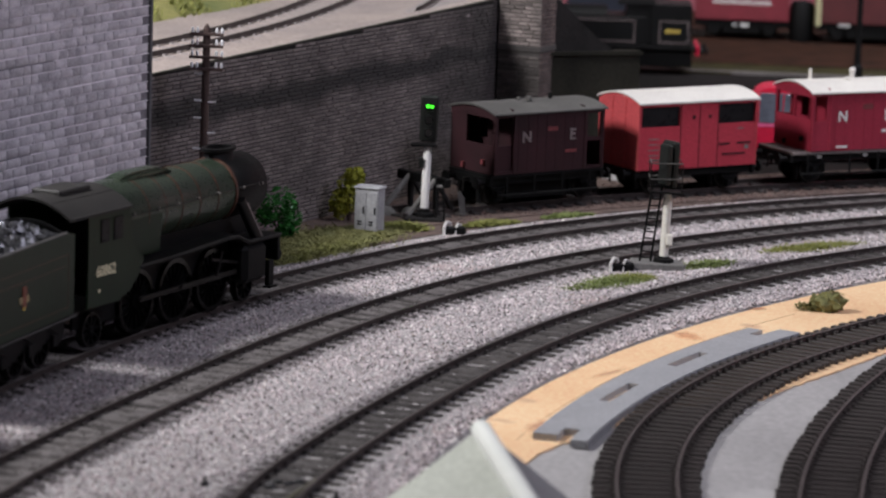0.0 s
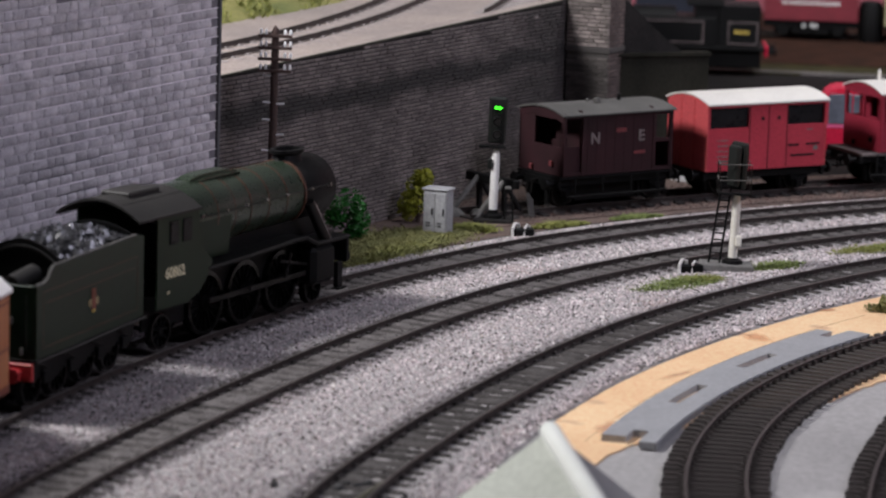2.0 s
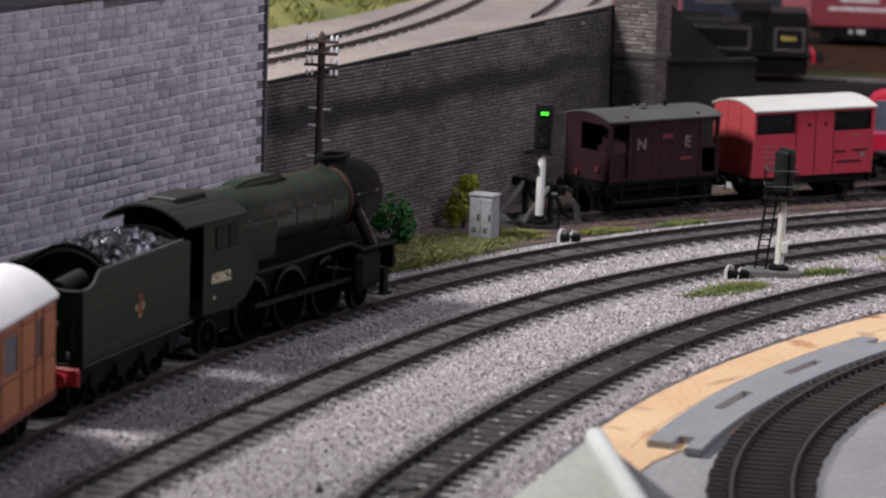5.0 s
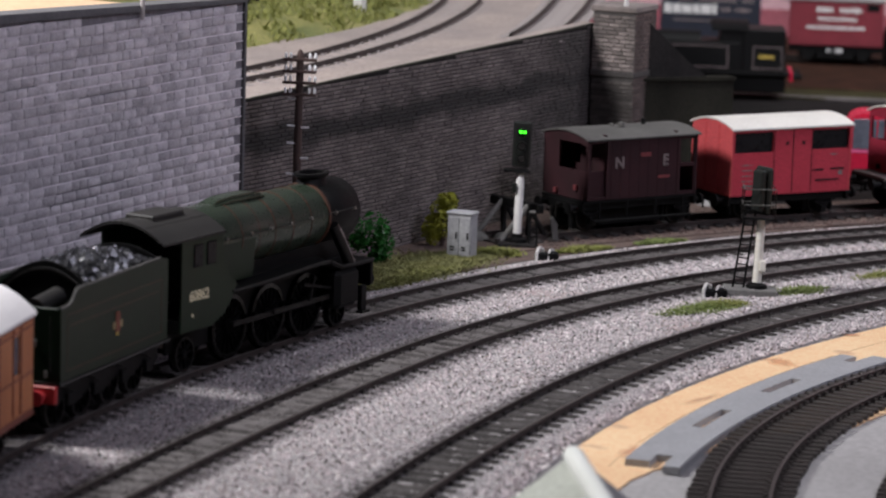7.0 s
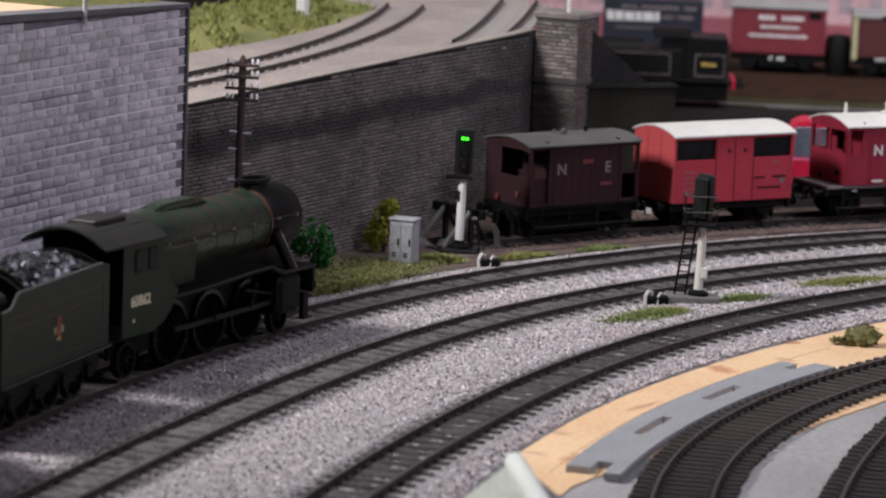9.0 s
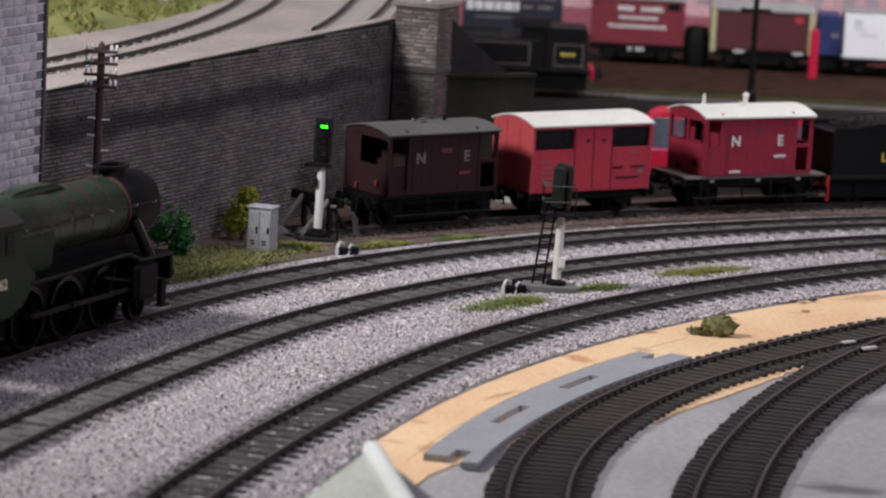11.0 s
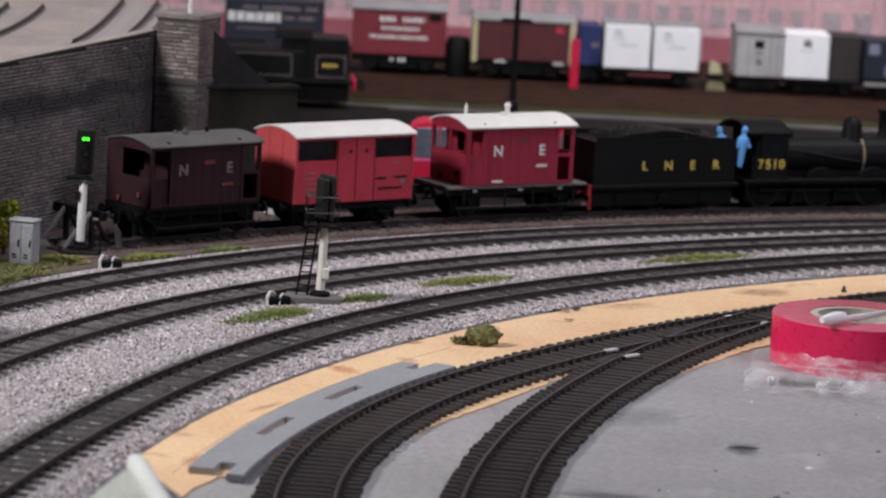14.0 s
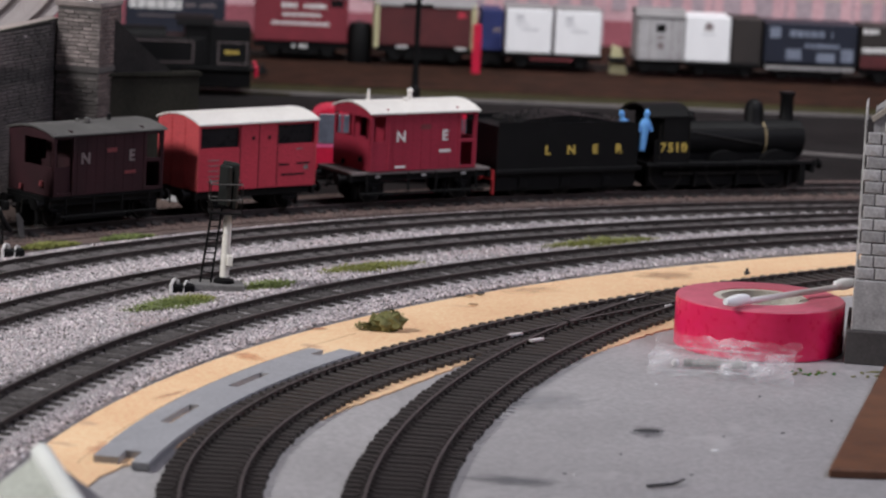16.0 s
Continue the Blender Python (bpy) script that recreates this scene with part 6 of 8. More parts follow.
def leaf_mesh(name, centres, n, size, material, seed, parent=None, flat=0.0):
    """Many small folded leaves within soft clumps: centres of (x, y, z, rx, ry, rz) in mm."""
    rnd = random.Random(seed)
    vs, fs = [], []
    for i in range(n):
        cx, cy, cz, rx, ry, rz = rnd.choice(centres)
        d = Vector((rnd.gauss(0, 1), rnd.gauss(0, 1), rnd.gauss(0, 1)))
        d = d.normalized() * (rnd.random() ** 0.4)
        o = Vector((cx + d.x * rx, cy + d.y * ry, max(0.1, cz + d.z * rz)))
        u = Vector((rnd.uniform(-1, 1), rnd.uniform(-1, 1), rnd.uniform(-0.5, 0.9))).normalized()
        w = u.cross(Vector((rnd.uniform(-1, 1), rnd.uniform(-1, 1), rnd.uniform(-1, 1)))).normalized()
        s = size * rnd.uniform(0.6, 1.3)
        k = len(vs)
        vs += [o - u * s, o + w * s * 0.5, o + u * s, o - w * s * 0.5 + Vector((0, 0, s * 0.3))]
        fs += [(k, k + 1, k + 2), (k, k + 2, k + 3)]
    me = bpy.data.meshes.new(name)
    me.from_pydata([tuple(v_ * MM) for v_ in vs], [], fs)
    me.materials.append(material)
    ob = new(name, me)
    ob.parent = parent
    return ob


def bush(x, y, centres, n, size, material, stem, label, seed):
    b_ = thing("bush", Matrix.Translation((x, y, 0)), label, "bush", "bushes by the wall")
    for k in range(4):
        bm = bmesh.new()
        a = k * 1.7 + seed
        tube(bm, (0.4 * math.cos(a), 0.4 * math.sin(a), -0.5), (2.5 * math.cos(a), 2.5 * math.sin(a), stem), 0.5, 0.2, 6)
        part("stem", bm, M_POLE, b_)
    leaf_mesh("foliage", centres, n, size, material, seed, b_)
    return b_


bush(-0.2388, 1.450, [(0, 0, 14, 8, 7, 8), (-5, 0, 9, 5, 5, 5), (5, -1, 8, 5, 5, 7), (3, -3, 3, 4, 4, 3)], 1300, 1.2, M_LEAF, 10, "glossy deep green leafy bush at the wall foot", 3)
bush(-0.2165, 1.503, [(0, 0, 12, 7, 6, 9), (-4, 0, 7, 5, 5, 7), (2, 0, 19, 5, 4, 5)], 1500, 1.1, M_LEAFY, 12, "bright yellow green foam bush behind the cabinet", 5)


def turf(points, width, n, height, material, label, seed, group="turf strips"):
    """A ragged strip of grass blades along a line of (x, y) points in metres."""
    rnd = random.Random(seed)
    vs, fs = [], []
    for i in range(int(n * 1.8)):
        u = rnd.random() * (len(points) - 1)
        k = min(int(u), len(points) - 2)
        f = u - k
        x = points[k][0] * (1 - f) + points[k + 1][0] * f
        y = points[k][1] * (1 - f) + points[k + 1][1] * f
        taper = 0.35 + 0.65 * math.sin(math.pi * min(max(u / (len(points) - 1), 0.05), 0.95))
        o = Vector((x * 1000 + rnd.gauss(0, width * 0.55 * taper), y * 1000 + rnd.gauss(0, width * 0.55 * taper), 0.2))
        hgt = height * rnd.uniform(0.3, 1.1) * taper
        a = rnd.uniform(0, 6.28)
        w = Vector((math.cos(a), math.sin(a), 0)) * rnd.uniform(0.25, 0.5)
        t_ = Vector((rnd.gauss(0, 1.0), rnd.gauss(0, 1.0), 0.8)) * hgt
        q = len(vs)
        vs += [o - w, o + w, o + t_ + w * 0.3, o + t_ * 0.6 - w]
        fs += [(q, q + 1, q + 2, q + 3)]
    me = bpy.data.meshes.new("turf")
    me.from_pydata([tuple(v_ * MM) for v_ in vs], [], fs)
    me.materials.append(material)
    return tagged(new("turf", me), label, "grass", "", "stuff")


turf([(-0.236, 1.385), (-0.226, 1.425), (-0.212, 1.46), (-0.196, 1.482)], 16, 11500, 2.8, M_DRYTURF, "yellow green grass verge at the foot of the wall", 1)
turf([(-0.2256, 1.3916), (-0.2149, 1.4249), (-0.1981, 1.4585)], 6, 1600, 2.4, M_TURF, "ragged grass edge beside the ballast", 2)
turf([(-0.200, 1.486), (-0.19, 1.492), (-0.182, 1.486)], 6, 1100, 2.6, M_TURF, "grass tuft round the signal plinth", 3)
turf([(-0.1665, 1.4985), (-0.155, 1.510), (-0.1439, 1.5205)], 4, 900, 2.2, M_TURF, "grass strip between siding and track", 4)
turf([(-0.1338, 1.5331), (-0.1126, 1.5508)], 3.5, 600, 2.0, M_TURF2, "short grass strip between siding and track", 5)
turf([(-0.108, 1.364), (-0.0893, 1.3868), (-0.080, 1.400)], 7, 1900, 2.3, M_TURF2, "green grass patch in front of the signal plinth", 6)
turf([(-0.092, 1.386), (-0.078, 1.402)], 5.5, 850, 2.6, M_TURF, "yellowish grass tuft beside the plinth", 16)
turf([(-0.0652, 1.424), (-0.0464, 1.4472)], 6, 1200, 2.3, M_TURF2, "green grass patch beyond the plinth", 7)
turf([(-0.034, 1.4734), (-0.015, 1.4905), (0.0069, 1.5116)], 6.5, 2000, 2.3, M_TURF, "grass strip between the running tracks", 8)
turf([(0.0631, 1.5667), (0.0897, 1.5876), (0.1169, 1.6074)], 6.5, 2000, 2.3, M_TURF, "far grass strip between the running tracks", 9)

# tufts over the grass bank of the upper level
rnd = random.Random(41)
vs, fs = [], []
for i in range(5200):
    x = rnd.uniform(64, 356)
    y = 99 + 0.0011 * (x - 215) ** 2 + rnd.uniform(0, 105)
    if noise.noise(Vector((x * 0.05, y * 0.05, 9.0))) < -0.12:
        continue
    o = Vector((x, y, 71.6 + 8.7 * x / DL + min(6, (y - 99 - 0.0011 * (x - 215) ** 2) / 6) * 0.55))
    a = rnd.uniform(0, 6.28)
    w = Vector((math.cos(a), math.sin(a), 0)) * rnd.uniform(0.4, 0.9)
    t_ = Vector((rnd.gauss(0, 0.6), rnd.gauss(0, 0.6), 1)) * rnd.uniform(1.2, 4.2)
    q = len(vs)
    vs += [o - w, o + w, o + t_ + w * 0.3, o + t_ * 0.7 - w]
    fs += [(q, q + 1, q + 2, q + 3)]
me = bpy.data.meshes.new("grass_tufts")
me.from_pydata([tuple(v_ * MM) for v_ in vs], [], fs)
me.materials.append(M_TURF)
ob = new("grass_tufts", me)
ob.parent = deck
tagged(ob, "loose tufts of yellow green grass", "", "", "stuff")

# the loose clump of scatter foam on the cork
c = thing("foliage_clump", Matrix.Translation((-0.0062, 1.3545, -0.0005)), "loose olive brown foliage clump on the cork", "foliage clump")
bm = bmesh.new()
bmesh.ops.create_icosphere(bm, subdivisions=3, radius=1)
for v_ in bm.verts:
    k = 1 + 0.5 * noise.noise(v_.co * 2.0) + 0.3 * noise.noise(v_.co * 5)
    v_.co = Vector((v_.co.x * 6.5 * k + 1.5, v_.co.y * 5 * k, max(0.0, 3.2 + v_.co.z * 4.4 * k)))
part("body", bm, M_CLUMPM, c)
leaf_mesh("loose_foam", [(1.5, 0, 4, 7, 5, 4.5), (-6, -1, 1.6, 6, 3, 1.6)], 520, 0.8, M_CLUMPM, 9, c)

# ---------------------------------------------------------------- on the near baseboard
M_GREYPLASTIC = mat("grey_plastic", (0.36, 0.365, 0.385), (0.31, 0.315, 0.335), 60, 0.5, 0, 0.05, 900)
M_TAPE = mat("red_tape", (0.86, 0.018, 0.115), (0.78, 0.015, 0.095), 30, 0.3, 0, 0.05, 300)
M_TAPETOP = mat("tape_layers", (0.68, 0.15, 0.215), (0.56, 0.11, 0.165), 90, 0.5, 0, 0.3, 400)
M_CARD = mat("card_core", (0.66, 0.62, 0.55), (0.52, 0.48, 0.42), 60, 0.8, 0, 0.1, 600)
M_SMOKYTUBE = mat("smoky_plastic", (0.40, 0.39, 0.36), (0.26, 0.25, 0.24), 160, 0.12, 0, 0.1, 400)
M_COTTON = mat("cotton", (0.92, 0.92, 0.91), (0.85, 0.85, 0.86), 200, 0.95, 0, 0.5, 1500)
M_WOOD = mat("stained_wood", (0.20, 0.085, 0.040), (0.11, 0.045, 0.024), 60, 0.55, 0, 0.2, 500)
M_TOWER = mat("grey_stone_block", (0.60, 0.585, 0.58), (0.30, 0.292, 0.29), 130, 0.75, 0, 0.5, 900, per=0.2)
M_TOWERJOINT = mat("grey_stone_joint", (0.36, 0.35, 0.35), (0.24, 0.235, 0.235), 130, 0.9, 0, 0.3, 900)
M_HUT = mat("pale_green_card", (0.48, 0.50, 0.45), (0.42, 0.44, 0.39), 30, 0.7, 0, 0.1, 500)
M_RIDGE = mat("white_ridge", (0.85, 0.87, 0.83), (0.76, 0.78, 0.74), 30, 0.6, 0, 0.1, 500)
M_DARKGREY = mat("darker_grey", (0.25, 0.25, 0.26), (0.2, 0.2, 0.21), 30, 0.7, 0, 0.1, 500)
M_DEBRIS = mat("dark_debris", (0.05, 0.048, 0.05), (0.03, 0.03, 0.032), 200, 0.7, 0, 0.2, 900)

# curved grey spacer with slots and notched ends, beside the inner track
PIECE = Arc(0.4884, 1.0246, 0.5812, 172.8, 151.6)
sp = thing("track_spacer", Matrix(), "grey plastic curved track spacer with slots and notches", "track spacer")
z0, z1 = -0.0006, 0.0018
W2 = 0.0096
segs = [(172.75, 171.2, -W2, -0.0040), (172.2, 171.2, 0.0014, W2), (171.2, 166.7, -W2, W2), (166.7, 163.6, -W2, -0.0014), (166.7, 163.6, 0.0026, W2),
        (163.6, 160.1, -W2, W2), (160.1, 157.3, -W2, -0.0014), (160.1, 157.3, 0.0026, W2), (157.3, 153.2, -W2, W2), (153.2, 151.6, -W2, -0.0006), (153.2, 152.2, 0.0034, W2)]
bm = bmesh.new()
for a0, a1, o0, o1 in segs:
    strip(bm, PIECE, o0, o1, z0, z1, max(3, int(abs(a0 - a1) * 3)), a0, a1)
bmesh.ops.remove_doubles(bm, verts=bm.verts, dist=0.01)
part("plate", bm, M_GREYPLASTIC, sp)
# dark strip added for the shaded side of the spacer
bm = bmesh.new()
strip(bm, PIECE, -0.0101, -0.0094, z0 - 0.0003, z1 - 0.0006, 60)
part("shade_strip", bm, M_DARKGREY, sp, "darker strip along the track side, shade put into its colour")

# roll of red tape with a cotton bud on it
r = thing("tape_roll", Matrix.Translation((0.1415, 1.3605, -0.0012)), "roll of shiny red insulating tape lying flat", "tape roll")
bm = bmesh.new()
prof = [(18.8, 0), (32.8, 0), (33.4, 0.6), (33.4, 19.4), (32.8, 20.0), (18.8, 20.0)]
seg = 72
rings = [[bm.verts.new((q * math.cos(2 * math.pi * i / seg), q * math.sin(2 * math.pi * i / seg), z)) for i in range(seg)] for q, z in prof]
for k in range(len(prof)):
    a, b_ = rings[k], rings[(k + 1) % len(prof)]
    for i in range(seg):
        f = bm.faces.new((a[i], a[(i + 1) % seg], b_[(i + 1) % seg], b_[i]))
        f.material_index = 1 if k in (3, 4) else 0
bmesh.ops.recalc_face_normals(bm, faces=bm.faces)
smooth(part("tape", bm, [M_TAPE, M_TAPETOP], r), 40)
bm = bmesh.new()
prof = [(15.6, 0.2), (18.7, 0.2), (18.7, 19.7), (15.6, 19.7)]
rings = [[bm.verts.new((q * math.cos(2 * math.pi * i / seg), q * math.sin(2 * math.pi * i / seg), z)) for i in range(seg)] for q, z in prof]
for k in range(4):
    a, b_ = rings[k], rings[(k + 1) % 4]
    for i in range(seg):
        bm.faces.new((a[i], a[(i + 1) % seg], b_[(i + 1) % seg], b_[i]))
bmesh.ops.recalc_face_normals(bm, faces=bm.faces)
smooth(part("core", bm, M_CARD, r, "pale cardboard core"), 40)
cb = thing("cotton_bud", Matrix.Translation((0.1310, 1.334, 0.0209)) @ Matrix.Rotation(radians(44), 4, "Z") @ Matrix.Rotation(radians(-0.6), 4, "Y"), "white cotton bud lying across the tape roll", "cotton bud")
bm = bmesh.new()
tube(bm, (2, 0, 0), (62, 0, 0), 1.25, seg=12)
part("stick", bm, M_WHITE, cb)
for x, s in ((0, -1), (62, 1)):
    bm = bmesh.new()
    turned(lathe(bm, [(0.3, -4.8), (1.8, -4.0), (2.3, -1.5), (2.4, 1.5), (2.0, 5.2), (1.2, 9.0)], seg=16), Matrix.Translation((x, 0, 0.9)) @ Matrix.Rotation(radians(90 * -s), 4, "Y") @ Matrix.Scale(-1, 4, (0, 0, 1)))
    bmesh.ops.recalc_face_normals(bm, faces=bm.faces)
    smooth(part("tip", bm, M_COTTON, cb, "fluffy cotton tip"), 60)

# clear plastic bag
mb = bpy.data.materials.new("clear_film")
mb.use_nodes = True
nn, ll = mb.node_tree.nodes, mb.node_tree.links
bs = nn["Principled BSDF"]
bs.inputs["Base Color"].default_value, bs.inputs["Roughness"].default_value = (0.93, 0.93, 0.94, 1), 0.07
tr_, mx_, lw_ = nn.new("ShaderNodeBsdfTransparent"), nn.new("ShaderNodeMixShader"), nn.new("ShaderNodeTexNoise")
lw_.inputs["Scale"].default_value, lw_.inputs["Detail"].default_value = 90, 6
mr_ = nn.new("ShaderNodeMapRange")
mr_.inputs[1].default_value, mr_.inputs[2].default_value, mr_.inputs[3].default_value, mr_.inputs[4].default_value = 0.47, 0.78, 0.06, 0.52
tcb = nn.new("ShaderNodeTexCoord")
ll.new(tcb.outputs["Object"], lw_.inputs["Vector"])
ll.new(lw_.outputs["Fac"], mr_.inputs[0])
ll.new(mr_.outputs[0], mx_.inputs[0])
ll.new(tr_.outputs[0], mx_.inputs[1])
ll.new(bs.outputs[0], mx_.inputs[2])
ll.new(mx_.outputs[0], nn["Material Output"].inputs["Surface"])
bag = thing("plastic_bag", Matrix.Translation((0.122, 1.306, -0.0012)) @ Matrix.Rotation(radians(-10), 4, "Z"), "crumpled clear grip-seal plastic bag with small parts", "plastic bag")


def film(name, z_of, seed, label):
    bm = bmesh.new()
    nx, ny = 46, 26
    g = []
    for i in range(nx + 1):
        row = []
        for j in range(ny + 1):
            x, y = (i / nx - 0.5) * 55, (j / ny - 0.5) * 40
            q = Vector((x * 0.11 + seed, y * 0.16, seed))
            x2 = x + 1.6 * noise.noise(q * 1.3) + (0.12 * abs(y) if i in (0, nx) else 0)
            y2 = y + 1.6 * noise.noise(q * 1.7 + Vector((5, 5, 5))) - 1.4 * math.sin(x * 0.09)
            row.append(bm.verts.new((x2, y2, max(0.15, z_of(x, y) + 1.5 * noise.noise(q * 2.2) + 0.9 * abs(noise.noise(q * 5))))))
        g.append(row)
    for i in range(nx):
        for j in range(ny):
            bm.faces.new((g[i][j], g[i + 1][j], g[i + 1][j + 1], g[i][j + 1]))
    return part(name, bm, mb, bag, label)


film("upper_film", lambda x, y: 3.2 + 3.2 * max(0, 1 - (x / 26) ** 2) * max(0, 1 - (y / 15) ** 2) + max(0, y) * 0.28, 1.0, "creased clear film")
film("lower_film", lambda x, y: 0.5 + max(0, y) * 0.22, 7.0, "creased clear film")
bm = bmesh.new()
box(bm, -27, 27, 15.0, 16.6, 4.6, 5.4, 0.2)
part("seal_strip", bm, mb, bag)
bm = bmesh.new()
tube(bm, (-14, 1, 2.2), (10, 3, 2.4), 1.5, seg=12)
part("clear_tube", bm, M_SMOKYTUBE, bag, "smoky clear plastic tube")
bm = bmesh.new()
box(bm, -6, 5, -14, -6, 4.4, 4.7, 0.1)
part("paper_slip", bm, mb, bag, "small whitish slip")
for x, y in ((-17, 0), (13, 4), (2, -4)):
    bm = bmesh.new()
    bmesh.ops.create_icosphere(bm, subdivisions=2, radius=1.7, matrix=Matrix.Translation((x, y, 2.0)))
    part("small_part", bm, M_CABLE if x < 0 else M_WHITE, bag)

# stone tower at the edge of the board
tw = thing("stone_tower", Matrix.Translation((0.1745, 1.334, -0.0012)) @ Matrix.Rotation(radians(-8), 4, "Z"), "grey stone block tower with pale weathered rim", "tower")
bm = bmesh.new()
prism(bm, [(0.8, 0), (49, 0), (49, 108), (24, 111), (3.6, 95)], "y", 0.8, 49)
part("core", bm, M_TOWERJOINT, tw)
bm = bmesh.new()
prism(bm, [(3.0, 94.6), (24, 111), (49, 108), (49, 110), (24, 113.4), (2.4, 96.4)], "y", -0.6, 3)
part("rim", bm, M_KERBPALE, tw, "pale weathered rim")
bm = bmesh.new()
box(bm, -2.0, 51, -1.6, 51, 0, 13.2, 0.5)
part("plinth", bm, M_PIERDARK, tw, "dark brick plinth")
bm = bmesh.new()
box(bm, -0.1, 50, -0.1, 50, 13, 33, 0.5)
part("plain_band", bm, M_TOWER, tw)

# wooden block in the corner
bm = bmesh.new()
prism(bm, [(144, 1133), (186, 1318), (330, 1318), (330, 1140)], "z", -1.2, 2.0)
bmesh.ops.bevel(bm, geom=bm.edges[:], offset=0.6, segments=1, affect="EDGES")
tagged(part("wooden_board", bm, M_WOOD), "reddish brown stained wooden board on the baseboard", "wooden board")

# small hut roof close to the lens
hut = thing("model_hut", Matrix.Translation((-0.0996, 0.966, -0.0012)), "pale green card hut with white ridged roof", "model building")


def slab(bm, corners, thick):
    """A flat slab from four corners, thickened downwards."""
    up_ = [bm.verts.new(q) for q in corners]
    dn = [bm.verts.new((q[0], q[1], q[2] - thick)) for q in corners]
    bm.faces.new(up_)
    bm.faces.new(dn[::-1])
    for i in range(4):
        bm.faces.new((up_[i], dn[i], dn[(i + 1) % 4], up_[(i + 1) % 4]))
    bmesh.ops.recalc_face_normals(bm, faces=bm.faces)
    return bm


RUN = Vector((24.9, -95.0, 0))
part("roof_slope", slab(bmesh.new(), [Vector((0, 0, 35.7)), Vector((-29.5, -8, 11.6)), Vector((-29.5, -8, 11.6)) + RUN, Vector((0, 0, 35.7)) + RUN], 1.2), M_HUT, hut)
# the right slope takes a darker grey than the left
part("roof_slope", slab(bmesh.new(), [Vector((0, 0, 35.7)), Vector((0, 0, 35.7)) + RUN, Vector((33, -2, 12.0)) + RUN, Vector((33, -2, 12.0))], 1.2), M_DARKGREY, hut)
bm = bmesh.new()
gable = [(-24, -6, 0), (27, -4, 0), (27, -4, 14.5), (0, -3, 33.5), (-24, -6, 14)]
g0 = [bm.verts.new(q) for q in gable]
g1 = [bm.verts.new(Vector(q) + RUN * 0.95) for q in gable]
bm.faces.new(g0)
bm.faces.new(g1[::-1])
for i in range(5):
    bm.faces.new((g0[i], g1[i], g1[(i + 1) % 5], g0[(i + 1) % 5]))
bmesh.ops.recalc_face_normals(bm, faces=bm.faces)
part("walls", bm, M_HUT, hut)
bm = bmesh.new()
tube(bm, (0, 0.3, 35.0), Vector((0, 0.3, 35.0)) + RUN, 3.0, 3.0, 14)
smooth(part("ridge", bm, M_RIDGE, hut, "white ridge strip"), 50)

# soft dust and glue stains on the board
def stain(x, y, sx, sy, turn, colour, strength, label, z=-0.00112):
    m_ = bpy.data.materials.new("dry_stain")
    m_.use_nodes = True
    n, l = m_.node_tree.nodes, m_.node_tree.links
    b = n["Principled BSDF"]
    b.inputs["Base Color"].default_value, b.inputs["Roughness"].default_value = rgb(colour), 0.8
    tc, ln, nz, ad, mr, tp, mx = n.new("ShaderNodeTexCoord"), n.new("ShaderNodeVectorMath"), n.new("ShaderNodeTexNoise"), n.new("ShaderNodeMath"), n.new("ShaderNodeMapRange"), n.new("ShaderNodeBsdfTransparent"), n.new("ShaderNodeMixShader")
    ln.operation = "LENGTH"
    nz.inputs["Scale"].default_value, nz.inputs["Detail"].default_value = 2.2, 4
    l.new(tc.outputs["Object"], ln.inputs[0])
    l.new(tc.outputs["Object"], nz.inputs["Vector"])
    l.new(ln.outputs["Value"], ad.inputs[0])
    l.new(nz.outputs["Fac"], ad.inputs[1])
    mr.inputs[1].default_value, mr.inputs[2].default_value, mr.inputs[3].default_value, mr.inputs[4].default_value = 0.65, 1.35, strength, 0.0
    l.new(ad.outputs[0], mr.inputs[0])
    l.new(mr.outputs[0], mx.inputs[0])
    l.new(tp.outputs[0], mx.inputs[1])
    l.new(b.outputs[0], mx.inputs[2])
    l.new(mx.outputs[0], n["Material Output"].inputs["Surface"])
    bm = bmesh.new()
    bmesh.ops.create_circle(bm, cap_ends=True, segments=32, radius=1300)
    ob = part("stain", bm, m_)
    ob.matrix_world = Matrix.Translation((x, y, z)) @ Matrix.Rotation(radians(turn), 4, "Z") @ Matrix.Diagonal((sx, sy, 1, 1))
    return tagged(ob, label, "", "", "structure")


stain(0.0395, 1.1080, 0.022, 0.009, -8, (0.17, 0.17, 0.18), 0.75, "grey smear of dried paint on the board")
stain(0.0880, 1.1915, 0.0085, 0.012, 0, (0.15, 0.15, 0.16), 0.7, "dark dusty mark on the board")
stain(0.0500, 1.2350, 0.030, 0.018, 30, (0.36, 0.36, 0.37), 0.5, "pale dusty patch on the board")

stain(-0.0325, 1.3515, 0.0065, 0.004, 25, (0.55, 0.27, 0.15), 0.8, "reddish glue stain on the cork", -0.00055)
stain(0.1155, 1.5134, 0.020, 0.012, 20, (0.50, 0.33, 0.20), 0.7, "brown stain on the cork", -0.00054)
stain(-0.0564, 1.2900, 0.007, 0.011, 30, (0.72, 0.38, 0.20), 0.65, "orange glue stain on the cork", -0.00053)
stain(-0.0960, 1.1250, 0.006, 0.012, -10, (0.62, 0.34, 0.22), 0.6, "orange glue stain on the cork", -0.00052)
stain(-0.0800, 1.2150, 0.003, 0.016, -28, (0.60, 0.38, 0.24), 0.6, "brown scuff along the cork", -0.00051)
stain(0.0550, 1.4620, 0.022, 0.010, 35, (0.66, 0.47, 0.30), 0.5, "dull scuffed patch on the cork", -0.00050)

